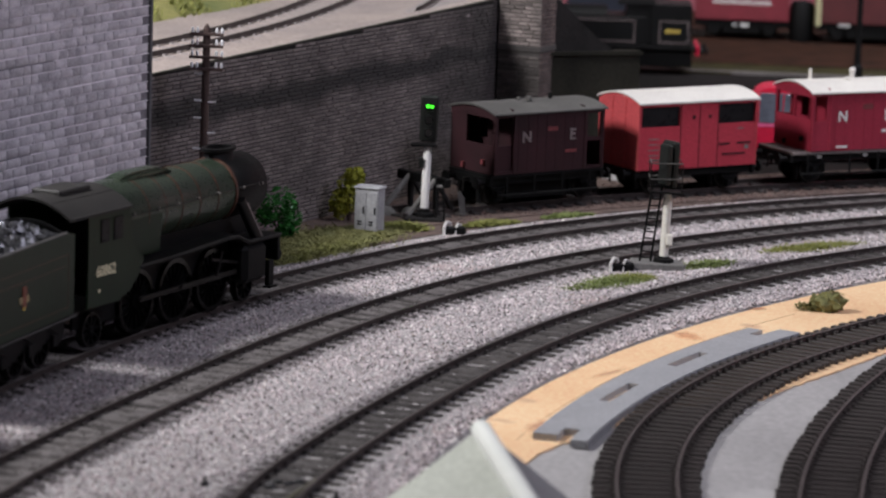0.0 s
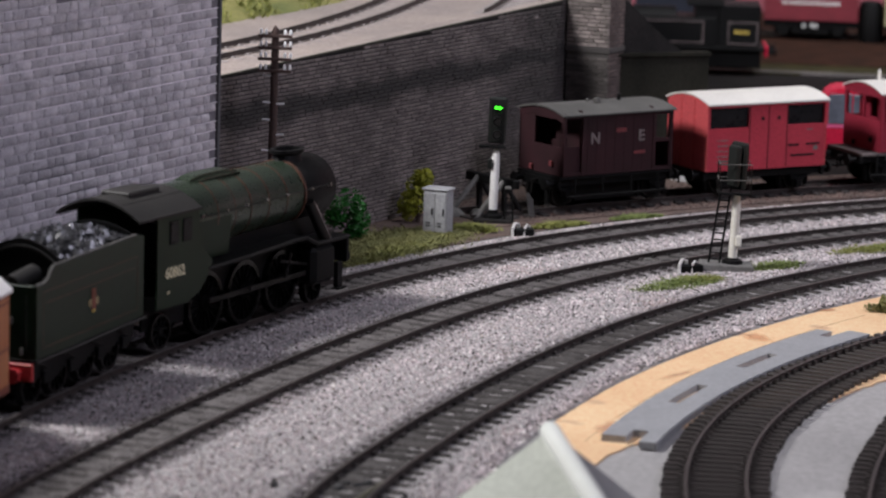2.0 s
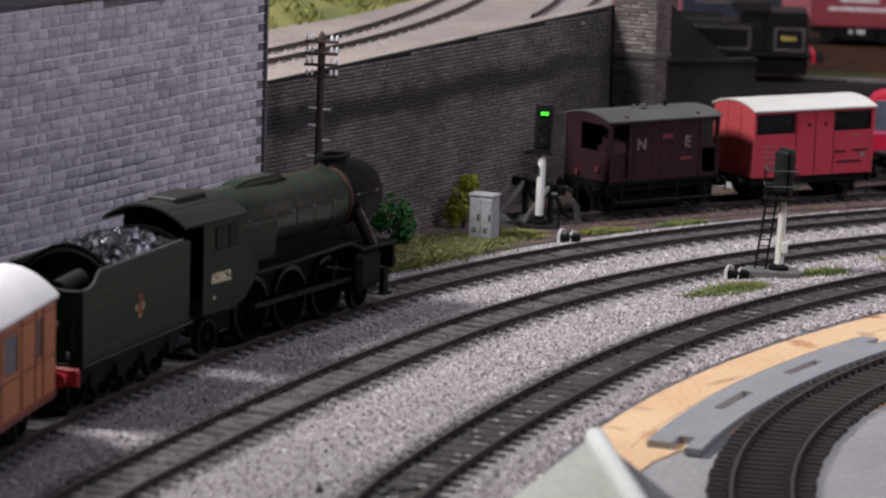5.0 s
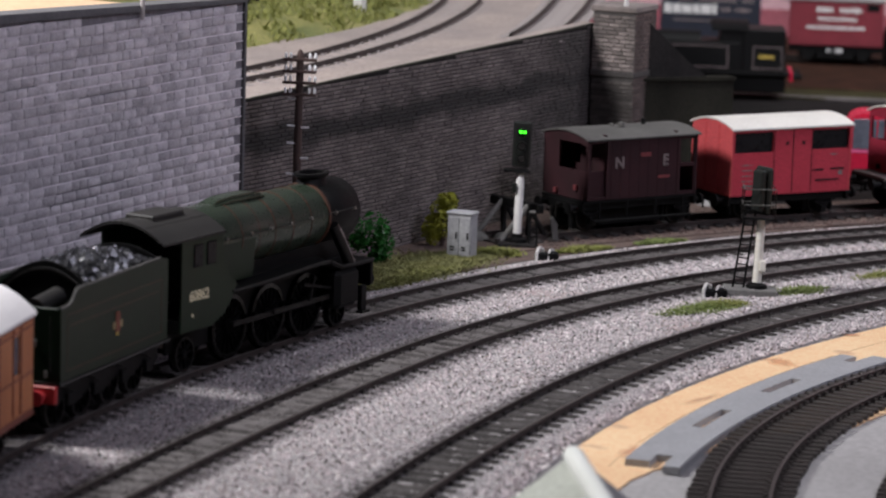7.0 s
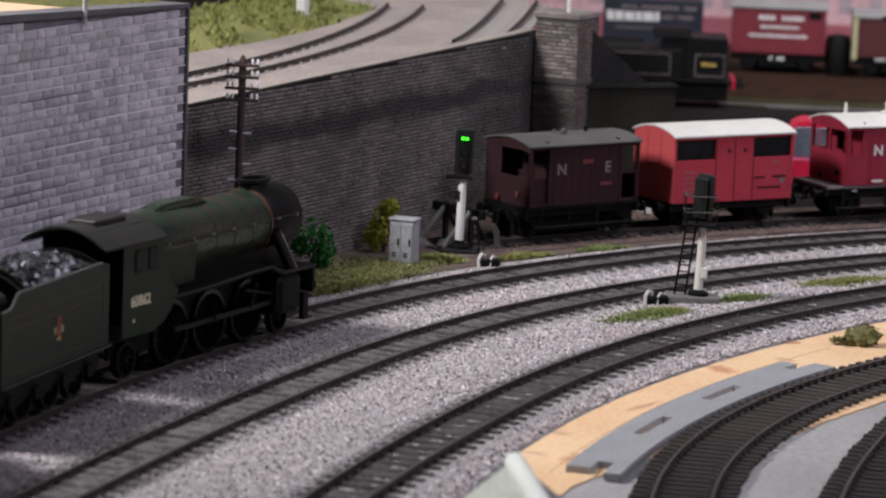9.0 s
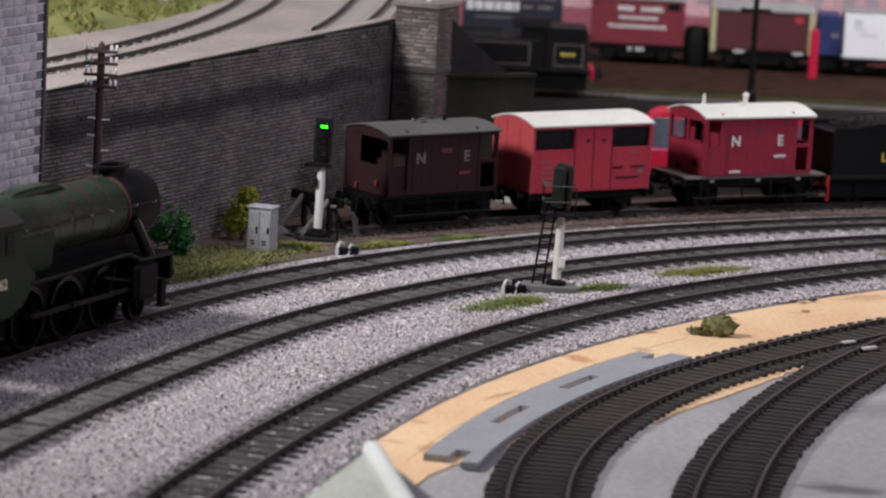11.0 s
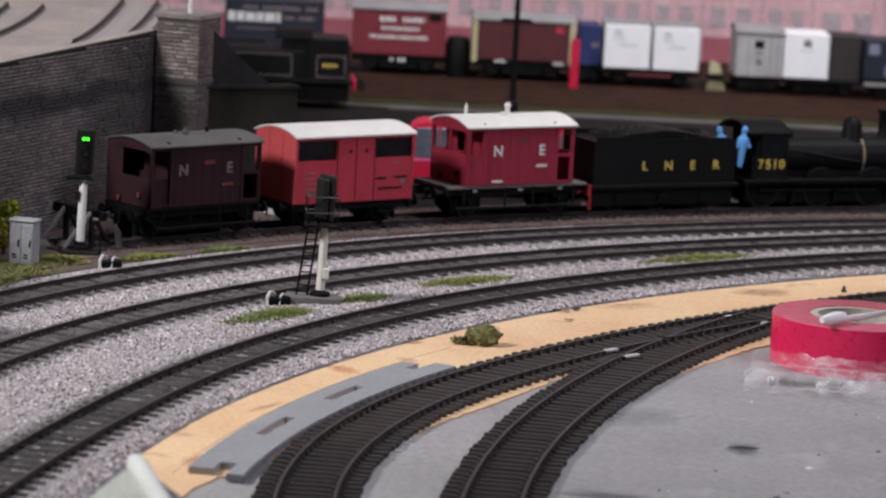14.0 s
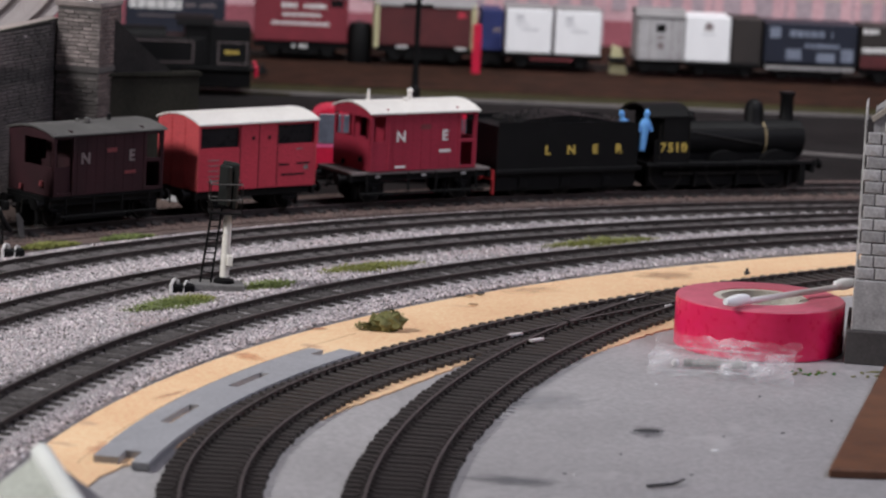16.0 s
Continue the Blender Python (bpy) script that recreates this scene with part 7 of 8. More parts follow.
# crumbs and marks on the board
for x, y, sx, sy, tn, lab in ((0.0878, 1.1937, 5.5, 1.6, 4, "dark smear of dried glue on the board"), (0.1089, 1.1668, 1.4, 0.9, 0, "pale paint crumb on the board"), (0.184, 1.318, 5, 1.2, 5, "scattered olive crumbs beside the tape")):
    lump("debris", x, y, -0.0011, sx, sy, 0.5, M_DEBRIS if "dark" in lab else (M_COTTON if "pale" in lab else M_CLUMPM), lab, "debris", sx, tn)
for x, y, sx, sy, tn in ((0.0236, 1.4372, 2.6, 1.3, 20), (0.0283, 1.4359, 1.8, 1.0, -10), (0.0324, 1.4424, 2.4, 1.5, 40), (0.0293, 1.4165, 2.2, 1.0, 0)):
    lump("debris", x, y, 0.0003, sx, sy, 0.45, M_SEAM if sx < 2.3 else M_DEBRIS, "dark torn crumb stuck on the cork", "debris", sx + x, tn)
crumbs = random.Random(64)
for i in range(26):
    x, y = 0.150 + 0.034 * crumbs.random(), 1.318 - 0.012 * crumbs.random()
    lump("debris", x, y, -0.0011, crumbs.uniform(0.5, 1.5), crumbs.uniform(0.4, 0.8), 0.5, M_CLUMPM if i % 3 else M_LEAF, "olive scatter crumb beside the tape roll", "debris", i, 40 * i)
for i in range(14):
    x, y = 0.03 + 0.14 * crumbs.random(), 1.12 + 0.17 * crumbs.random()
    lump("debris", x, y, -0.0011, crumbs.uniform(0.3, 0.8), crumbs.uniform(0.3, 0.6), 0.3, M_COTTON if i % 3 == 0 else M_DEBRIS, "tiny speck of dust on the baseboard", "debris", i + 40, 25 * i)
n_ = thing("track_pin", Matrix.Translation((0.0885, 1.1085, -0.0006)) @ Matrix.Rotation(radians(25), 4, "Z"), "dark bent wire offcut lying on the board", "wire offcut")
bm = bmesh.new()
tube(bm, (-7, 0, 0.3), (3, 0.6, 0.4), 0.6, seg=8)
tube(bm, (3, 0.6, 0.4), (8, 2.4, 1.2), 0.6, 0.4, 8)
part("wire", bm, M_DEBRIS, n_)
for x, y in ((-0.1876, 1.0136), (-0.1463, 1.0057), (0.1513, 1.5195)):
    bm = bmesh.new()
    lathe(bm, [(1.2, 0), (1.2, 1.2), (0.6, 1.5), (0.6, 2.6), (0.2, 2.8)], seg=10)
    ob = part("track_stud", bm, M_DEBRIS)
    ob.matrix_world = Matrix.Translation((x, y, 0.0005))
    tagged(ob, "small black stud beside the track", "stud", "track studs")
for x, y, mt in ((0.0448, 1.3440, M_CABLE), (0.0529, 1.3350, M_CABLE), (0.0956, 1.4330, M_WHITE), (0.1100, 1.4230, M_WHITE)):
    bm = bmesh.new()
    k = 1.0 if mt is M_CABLE else 0.5
    prism(bm, [(-4.0 * k, -0.9 * k), (-1.0 * k, -1.5 * k), (3.6 * k, -1.1 * k), (4.2 * k, 0.6 * k), (0.4 * k, 1.4 * k), (-3.4 * k, 1.0 * k)], "z", 0, 0.7)
    ob = part("rail_joiner", bm, mt)
    ob.matrix_world = Matrix.Translation((x, y, 0.0019)) @ Matrix.Rotation(radians(48), 4, "Z")
    tagged(ob, "bright metal rail joiner on the new track", "rail joiner", "rail joiners")
bm = bmesh.new()
box(bm, -6, 6, -1.6, 1.6, 0, 1.0, 0.3)
for i, (x, y) in enumerate(((-0.158, 1.477), (-0.110, 1.433), (0.16, 1.665))):
    ob = lump("chip", x, y, 0.0012, 4 - i, 1.2, 0.5, M_CONCRETE, "pale chip of plaster on the ballast", "plaster chip", i + 2, 25)
bm.free()

turf([(-0.2215, 0.972), (-0.2162, 0.9745), (-0.2100, 0.974)], 3.6, 700, 2.6, M_TURF2, "small green grass tuft between the near tracks", 52)
for x, y, sx, sy, tn in ((-0.1679, 1.0145, 2.2, 1.5, 20), (-0.1628, 1.0190, 2.6, 1.2, 50), (-0.1605, 1.0225, 2.4, 1.3, 70), (-0.1553, 1.0125, 1.8, 1.1, 10), (-0.1668, 1.0210, 1.6, 1.0, 0)):
    lump("oily_lump", x, y, 0.0012, sx, sy, 1.0, M_DEBRIS, "oily black lump of dirt between the rails", "dirt", sx + tn, tn)
bm = bmesh.new()
tube(bm, (-154.6, 1021.5, 2.2), (-162.4, 978.0, 2.4), 0.8, 0.9, 8)
tagged(part("switch_rod", bm, M_BRASSY), "long brassy switch rail lying between the rails", "switch rail")

# ---------------------------------------------------------------- far yard
M_NAVY = mat("navy_van", (0.010, 0.014, 0.030), (0.007, 0.010, 0.021), 60, 0.6, 0, 0.1, 700)
M_SIGNRED = mat("wagon_red", (0.21, 0.022, 0.036), (0.16, 0.018, 0.028), 60, 0.6, 0, 0.1, 700)
M_MAROON = mat("maroon_van", (0.10, 0.018, 0.020), (0.07, 0.014, 0.016), 60, 0.6, 0, 0.1, 700)
M_CREAMPOST = mat("cream_strapping", (0.55, 0.52, 0.30), (0.45, 0.42, 0.25), 60, 0.6, 0, 0.1, 700)
M_CONTAINER = mat("white_container", (0.90, 0.90, 0.91), (0.84, 0.84, 0.85), 60, 0.6, 0, 0.1, 700)
M_LTGREY = mat("light_grey_van", (0.32, 0.31, 0.31), (0.24, 0.23, 0.23), 60, 0.7, 0, 0.1, 700)
M_SIGNAL_RED = mat("signal_red", (0.60, 0.008, 0.05), (0.5, 0.007, 0.04), 60, 0.5, 0, 0.1, 700)
M_NAVYBRIGHT = mat("bright_navy", (0.020, 0.030, 0.13), (0.014, 0.022, 0.10), 60, 0.6, 0, 0.1, 700)
M_PALEPRINT = mat("faint_print", (0.62, 0.62, 0.64), (0.54, 0.54, 0.56), 60, 0.7, 0, 0, 700)
M_BLUEPRINT = mat("blue_grey_print", (0.22, 0.25, 0.32), (0.12, 0.14, 0.19), 90, 0.7, 0, 0, 700)
M_PALEVAN = mat("weathered_grey_van", (0.46, 0.45, 0.455), (0.30, 0.29, 0.295), 40, 0.7, 0, 0.1, 700)
M_BUSGLASS = mat("bus_glass", (0.15, 0.16, 0.20), (0.09, 0.10, 0.13), 40, 0.2, 0, 0, 300)
M_UMBER = mat("dark_umber", (0.030, 0.023, 0.021), (0.019, 0.015, 0.014), 60, 0.7, 0, 0.1, 700)
YF = 2.262


def far_wagon(xa, xb, zb, zt, material, label, marks=(), posts=None, load=None, y=YF, roof=None):
    """A wagon of the far train: x range in metres, heights in mm."""
    hl_ = (xb - xa) * 500
    w = thing("goods_wagon", Matrix.Translation(((xa + xb) / 2, y + 0.017, 0.0)) @ Matrix.Rotation(radians(3), 4, "Z"), label, "goods wagon", "far goods train")
    bm = bmesh.new()
    box(bm, -hl_, hl_, -16, 16, zb, zt, 0.4)
    part("body", bm, material, w)
    if roof:
        bm = bmesh.new()
        prism(bm, arched(17, zt, zt + 4, 1.0), "x", -hl_ - 0.6, hl_ + 0.6)
        part("roof", bm, roof, w)
    for x0, x1, z0, z1, mt in marks:
        bar("lettering_bar", x0, x1, z0, z1, -16.0, mt, w, 0.2)
    for x in posts or ():
        bm = bmesh.new()
        box(bm, x - 1.6, x + 1.6, -16.8, 16.8, zb - 2, zt + 1, 0.3)
        part("corner_post", bm, M_CREAMPOST, w)
    bm = bmesh.new()
    box(bm, -hl_, hl_, -14, 14, 9.6, zb, 0.3)
    part("underframe", bm, M_BLACK, w)
    xs = (-hl_ * 0.58, hl_ * 0.58)
    wheels(w, W_WAGON, xs, 6.2)
    for x in xs:
        bm = bmesh.new()
        prism(bm, [(x - 5, 10), (x + 5, 10), (x + 2, 4.5), (x - 2, 4.5)], "y", -14.2, -13)
        part("axle_guard", bm, M_BLACK, w)
    bm = bmesh.new()
    box(bm, -hl_ * 0.4, hl_ * 0.4, -13.6, -12.6, 5.2, 9.8, 0.3)
    part("brake_gear", bm, M_BLACK, w)
    return w


W_ = M_LETTER


def lettered(x0, x1, z, tall, mt, seed, gap=0.35):
    """A line of unreadable lettering: short bars, a word or two, between x0 and x1."""
    rnd = random.Random(seed)
    out, x = [], x0
    while x < x1 - 0.6:
        w = rnd.uniform(0.9, 1.5) * tall * 0.75
        if rnd.random() < 0.86:
            out.append((x, min(x1, x + w), z, z + tall * rnd.uniform(0.85, 1.0), mt))
        x += w + gap * tall * 0.6
    return out


far_wagon(-0.188, -0.1235, 14, 45, M_NAVY, "dark blue furniture container wagon with white sign bars", lettered(-30, 4, 31, 6.5, W_, 1, 0.2) + lettered(-24, 28, 39, 2.4, M_FADED, 2) + lettered(6, 26, 33, 2.4, M_FADED, 3) + lettered(-24, 10, 26, 1.2, M_FADED, 4))
far_wagon(-0.1045, -0.0440, 14.0, 44, M_SIGNRED, "red advertising van with white sign bars", lettered(-13, 16, 35.6, 3.2, W_, 5) + lettered(-12, 13, 30.2, 2.2, W_, 6) + lettered(-19, 18, 24.6, 2.2, W_, 7) + [(19, 27, 37.0, 41.5, M_BLACK)] + lettered(-8, 5, 9.8, 2.6, W_, 8), roof=M_LTGREY)
far_wagon(-0.0265, 0.0390, 14.6, 41, M_MAROON, "maroon van with cream corner posts", [(-18, -11, 13.0, 14.4, W_), (20, 27, 13.0, 14.4, W_), (21, 26, 33.5, 37.5, M_ORANGE)], (-31.5, 31.5), roof=M_LTGREY)
far_wagon(0.0425, 0.0565, 14, 40, M_NAVYBRIGHT, "short bright blue open wagon", lettered(1, 6, 26, 3.0, M_FADED, 9))
fl = far_wagon(0.0565, 0.1215, 10.8, 13.2, M_BLACK, "flat wagon carrying two white containers", [(-14, 14, 9.0, 10.4, M_BRICKRED)])
for x in (0.0735, 0.1055):
    k = thing("freight_container", Matrix.Translation((x, YF + 0.017, 0.0132)) @ Matrix.Rotation(radians(3), 4, "Z"), "white freight container with faint grey printing", "container", "white containers")
    bm = bmesh.new()
    box(bm, -14.9, 14.9, -15.5, 15.5, 0, 28.4, 0.6)
    part("box", bm, M_CONTAINER, k)
    bm = bmesh.new()
    box(bm, -15.2, 15.2, -15.0, 15.8, 28.3, 29.6, 0.5)
    part("lid", bm, M_LTGREY, k)
    for x0, x1, z0, z1 in ((-8.5, -3.5, 21.5, 25), (-9, -2.0, 19.6, 20.6), (-8, 0, 17.8, 18.6), (-5, 6.5, 14.6, 15.8)):
        bar("lettering_bar", x0, x1, z0, z1, -15.5, M_PALEPRINT, k)
far_wagon(0.1435, 0.1745, 12.5, 41.5, M_PALEVAN, "light grey planked van with dark stencil", [(-3, 3, 31, 36, M_BLACK), (-2.4, 2.4, 27, 28.4, M_FADED), (-1.6, 2, 20, 24, M_FADED)] + [(x, x + 0.4, 12.5, 41.5, M_FADED) for x in (-14.5, -7, 7, 12)], roof=M_LTGREY)
far_wagon(0.1750, 0.2260, 10.2, 12.8, M_BLACK, "flat wagon carrying a white container and a brown one", [])
k = thing("freight_container", Matrix.Translation((0.1897, YF + 0.017, 0.0128)) @ Matrix.Rotation(radians(3), 4, "Z"), "white freight container with dark stencil", "container", "white containers")
bm = bmesh.new()
box(bm, -14.7, 14.7, -15.5, 15.5, 0, 29.4, 0.6)
part("box", bm, M_CONTAINER, k)
bar("lettering_bar", -2.2, 3.0, 20.6, 24.6, -15.5, M_FADED, k)
bar("lettering_bar", -1.0, 1.6, 24.6, 25.6, -15.5, M_FADED, k)
bar("lettering_bar", -4, 5, 17.6, 18.6, -15.5, M_PALEPRINT, k)
k = thing("freight_container", Matrix.Translation((0.2153, YF + 0.019, 0.0128)) @ Matrix.Rotation(radians(3), 4, "Z"), "plain dark brown freight container", "container", "brown containers")
bm = bmesh.new()
box(bm, -9.8, 9.8, -15.5, 15.5, 0, 29.0, 0.5)
part("box", bm, M_UMBER, k)
far_wagon(0.2265, 0.2868, 14.7, 40.6, M_NAVY, "dark blue open wagon with pale sign shapes", lettered(-14, 14, 32, 4.5, M_BLUEPRINT, 11, 0.3) + lettered(-4, 20, 25, 3.0, M_BLUEPRINT, 12, 0.2) + [(-16, -6, 17, 24, M_BLUEPRINT), (4, 16, 16, 22, M_BLUEPRINT), (-27, -20, 31, 38, M_BLUEPRINT), (20, 28, 16.5, 25, M_BLUEPRINT), (-29, 29, 10.5, 13.0, M_LTGREY)])
far_wagon(0.2890, 0.3550, 13.5, 41, M_UMBER, "dark open wagon with a red lower half", [(-33, 33, 14, 22, M_MAROON)] + lettered(-32, -22, 36, 3.6, W_, 13) + lettered(-32, 4, 24, 3.4, W_, 14, 0.2))
far_wagon(0.3620, 0.4280, 14.5, 42, M_SIGNRED, "dull red van at the end of the far train", [])
bst = thing("buffer_stop", Matrix.Translation((0.1330, YF + 0.016, 0.0009)), "cream painted far buffer stop between two wagons", "buffer stop")
bm = bmesh.new()
prism(bm, [(-5, 0), (7, 0), (2.5, 17), (-3.5, 19)], "y", -3, 3)
part("block", bm, M_CREAMPOST, bst)
bm = bmesh.new()
box(bm, -6, 6, -8, 8, 8, 11, 0.4)
part("beam", bm, M_BLACK, bst)
tb = thing("water_butt", Matrix.Translation((-0.0352, YF + 0.012, 0.0009)), "round black tank standing between two wagons", "tank")
bm = bmesh.new()
lathe(bm, [(7.6, 0), (8.2, 4), (8.2, 22), (6.6, 26), (2.0, 27)], (0, 0), 20)
smooth(part("drum", bm, M_BLACK, tb), 50)
ft = thing("railway_track", Matrix(), "far yard track in rust brown cinders", "railway track", "far tracks")
for dy in (-0.009, 0.009):
    bm = bmesh.new()
    prism(bm, [(-700, (2.259 + dy) * 1000 - 0.6), (700, (2.332 + dy) * 1000 - 0.6), (700, (2.332 + dy) * 1000 + 0.6), (-700, (2.259 + dy) * 1000 + 0.6)], "z", 0.9, 3.4)
    part("rail", bm, M_RAIL, ft)
for i in range(120):
    x = -0.55 + i * 0.0092
    ob = new("sleeper", SL_OLD)
    ob.parent = ft
    ob.matrix_basis = Matrix.Translation((x, 2.2955 + 0.052 * x, 0.0003)) @ Matrix.Rotation(radians(3), 4, "Z")

# red marker post, lamp post, tank engine, bus
bm = bmesh.new()
box(bm, -2.8, 2.8, -1.2, 1.2, 1, 33, 0.5)
ob = part("marker_post", bm, M_SIGNAL_RED)
ob.matrix_world = Matrix.Translation((0.0405, 2.238, 0.0))
tagged(ob, "bright red upright marker post by the far wagons", "marker post")
lp = thing("lamp_post", Matrix.Translation((0.002, 2.060, -0.0009)), "tall black yard lamp post", "lamp post")
bm = bmesh.new()
lathe(bm, [(3.2, 0), (3.2, 12), (2.2, 14), (1.7, 30), (1.6, 78)], seg=14)
part("column", bm, M_BLACK, lp)
bm = bmesh.new()
box(bm, -9, 9, -0.8, 0.8, 60, 62, 0.3)
part("arm", bm, M_BLACK, lp)
bm = bmesh.new()
lathe(bm, [(1.6, 77.8), (4.5, 80), (4.5, 84), (0.4, 86)], seg=14)
part("lantern", bm, M_BLACK, lp)

te = thing("tank_engine", Matrix.Translation((-0.128, 2.085, 0)) @ Matrix.Rotation(radians(6), 4, "Z"), "black tank engine standing in the far yard", "steam engine")
for nm, (x0, x1, z0, z1) in {"side_tank": (-60, 3, 17, 34), "bunker": (5, 30, 17, 42)}.items():
    bm = bmesh.new()
    box(bm, x0, x1, -16, 16, z0, z1, 0.6)
    part(nm, bm, M_BLACK, te)
bm = bmesh.new()
box(bm, -9, 5.2, -15.4, 15.4, 17, 42, 0.4)
part("cab_back", bm, M_BLACK, te)
bm = bmesh.new()
prism(bm, arched(16.5, 42, 46.5, 1.0), "x", -14, 8)
part("cab_roof", bm, M_BLACK, te)
bm = bmesh.new()
turned(lathe(bm, [(9, -95), (9, -20)], seg=20), Matrix.Translation((0, 0, 30)) @ Matrix.Rotation(radians(90), 4, "Y"))
smooth(part("boiler", bm, M_BLACK, te), 50)
bm = bmesh.new()
box(bm, -98, 33, -16.5, 16.5, 15, 17, 0.3)
part("running_plate", bm, M_BLACK, te)
for x0, x1 in ((-58, -4), (11, 28)):
    for z in (19, 31.6):
        bar("lining", x0, x1, z, z + 0.5, -16.0, M_FADED, te)
    for x in (x0, x1):
        bar("lining", x - 0.25, x + 0.25, 19, 32.1, -16.0, M_FADED, te)
for i in range(5):
    bar("number_bar", 14.6 + i * 1.8, 15.9 + i * 1.8, 25.0, 27.2, -16.0, M_GOLD, te)
bm = bmesh.new()
box(bm, 33, 35, -15, 15, 11.5, 18, 0.4)
part("buffer_beam", bm, M_SIGNAL_RED, te, "red buffer beam")
buffers(te, 35, 1, 14.5, M_BLACK)
wheels(te, W_GOODS, (-70, -40, -10), 9.0)
wheels(te, W_PONY, (20,), 6.4)
bm = bmesh.new()
box(bm, -92, 31, -12.5, 12.5, 4.6, 15, 0.4)
part("underframe", bm, M_BLACK, te)

bus = thing("motor_coach", Matrix.Translation((-0.004, 1.768, -0.0009)) @ Matrix.Rotation(radians(4), 4, "Z"), "red motor coach with grey windows parked on the road", "motor coach")
bm = bmesh.new()
prism(bm, [(-46, 3.5), (44, 3.5), (46, 8), (45.5, 20), (42, 33), (36, 36.2), (-40, 36.6), (-45.5, 33), (-47, 20)], "y", -14, 14)
bmesh.ops.bevel(bm, geom=bm.edges[:], offset=1.2, segments=2, affect="EDGES")
part("body", bm, M_SIGNAL_RED, bus)
for i in range(7):
    x = -43 + i * 12.3
    bm = bmesh.new()
    box(bm, x, x + 11.6, -14.3, -13.9, 18.8, 34, 0.2)
    part("window", bm, M_BUSGLASS, bus, "pale blue grey reflecting window")
bar("waistline", -45, 45, 17.0, 18.6, -14.0, M_PINKLINE, bus, 0.25, "pink waist stripe")
for x in (-28, 28):
    for s in (-1, 1):
        ob = new("wheel", W_WAGON)
        ob.parent = bus
        ob.matrix_basis = Matrix.Translation((x * MM, s * 13 * MM, 6.6 * MM)) @ Matrix.Rotation(0 if s < 0 else math.pi, 4, "Z")
bm = bmesh.new()
box(bm, -8, 8, -5, 5, 0, 9, 0.5)
ob = part("signal_lamp_box", bm, M_BLACK)
ob.matrix_world = Matrix.Translation((-0.108, 1.86, -0.0009))
tagged(ob, "small black equipment box with a pale lid", "equipment box")

# printed backscene of pink terraced houses
M_PINK = mat("printed_pink_wall", (0.66, 0.41, 0.44), (0.50, 0.30, 0.33), 25, 0.8, 0, 0, 300)
M_PINKDARK = mat("printed_red_wall", (0.36, 0.10, 0.13), (0.28, 0.08, 0.1), 25, 0.8, 0, 0, 300)
M_PRINTGREY = mat("printed_grey", (0.43, 0.34, 0.37), (0.34, 0.27, 0.30), 25, 0.8, 0, 0, 300)
M_PRINTCREAM = mat("printed_cream", (0.52, 0.44, 0.38), (0.44, 0.36, 0.32), 25, 0.8, 0, 0, 300)
bk = thing("backdrop", Matrix.Translation((0, 2.44, 0)) @ Matrix.Rotation(radians(3), 4, "Z"), "printed backscene of pink terraced houses", "backscene", "", "structure")
bm = bmesh.new()
box(bm, -700, 900, 0, 6, 0, 260)
part("board", bm, M_PINK, bk)
rnd = random.Random(77)
x = -420.0
while x < 620:
    w = rnd.uniform(34, 52)
    bm = bmesh.new()
    box(bm, x, x + w * 0.94, -0.5, 0, 0.0, 16 + rnd.uniform(0, 4))
    part("ground_storey", bm, M_PINKDARK, bk)
    for kx in (0.12, 0.55):
        bm = bmesh.new()
        box(bm, x + w * kx, x + w * (kx + 0.24), -0.6, 0, 26, 39)
        wf = part("window", bm, M_PRINTGREY, bk)
        bm = bmesh.new()
        box(bm, x + w * kx - 1, x + w * (kx + 0.24) + 1, -0.5, 0, 39.2, 41)
        part("lintel", bm, M_PRINTCREAM, bk)
    bm = bmesh.new()
    box(bm, x + w * 0.96, x + w * 0.985, -0.6, 0, 0, 60)
    part("drainpipe", bm, M_PRINTGREY, bk)
    x += w

# ---------------------------------------------------------------- scattered ballast stones
def scatter(name, place, n, lo, hi, material, label, seed):
    rnd = random.Random(seed)
    vs, fs = [], []
    for i in range(n):
        x, y, z = place(rnd)
        r = rnd.uniform(lo, hi)
        k = len(vs)
        a = rnd.uniform(0, 6.28)
        for j in range(3):
            b_ = a + j * 2.094 + rnd.uniform(-0.4, 0.4)
            vs.append((x + r * math.cos(b_), y + r * math.sin(b_), z - r * 0.2))
        vs.append((x + rnd.uniform(-0.4, 0.4) * r, y + rnd.uniform(-0.4, 0.4) * r, z + r * rnd.uniform(0.4, 0.9)))
        fs += [(k, k + 1, k + 3), (k + 1, k + 2, k + 3), (k + 2, k, k + 3)]
    me = bpy.data.meshes.new(name)
    me.from_pydata([tuple(c * MM for c in v_) for v_ in vs], [], fs)
    me.materials.append(material)
    return tagged(new(name, me), label, "ballast", "", "stuff")


def on_bed(rnd):
    while True:
        a = rnd.uniform(191, 96)
        p = CORK_EDGE.at(a, -0.026)
        q = A_LINE.at(A_LINE.near(p.x, p.y), 0.023)
        v_ = p.lerp(q, rnd.random())
        gap = min(l.miss(v_) for l in (A_LINE, B_LINE, C_LINE))
        if gap < 0.0158 or rnd.random() > (gap - 0.0135) / 0.0085 or rnd.random() > max(0.04, min(1.0, (a - 114) / 30)):
            continue
        return v_.x * 1000, v_.y * 1000, 0.48


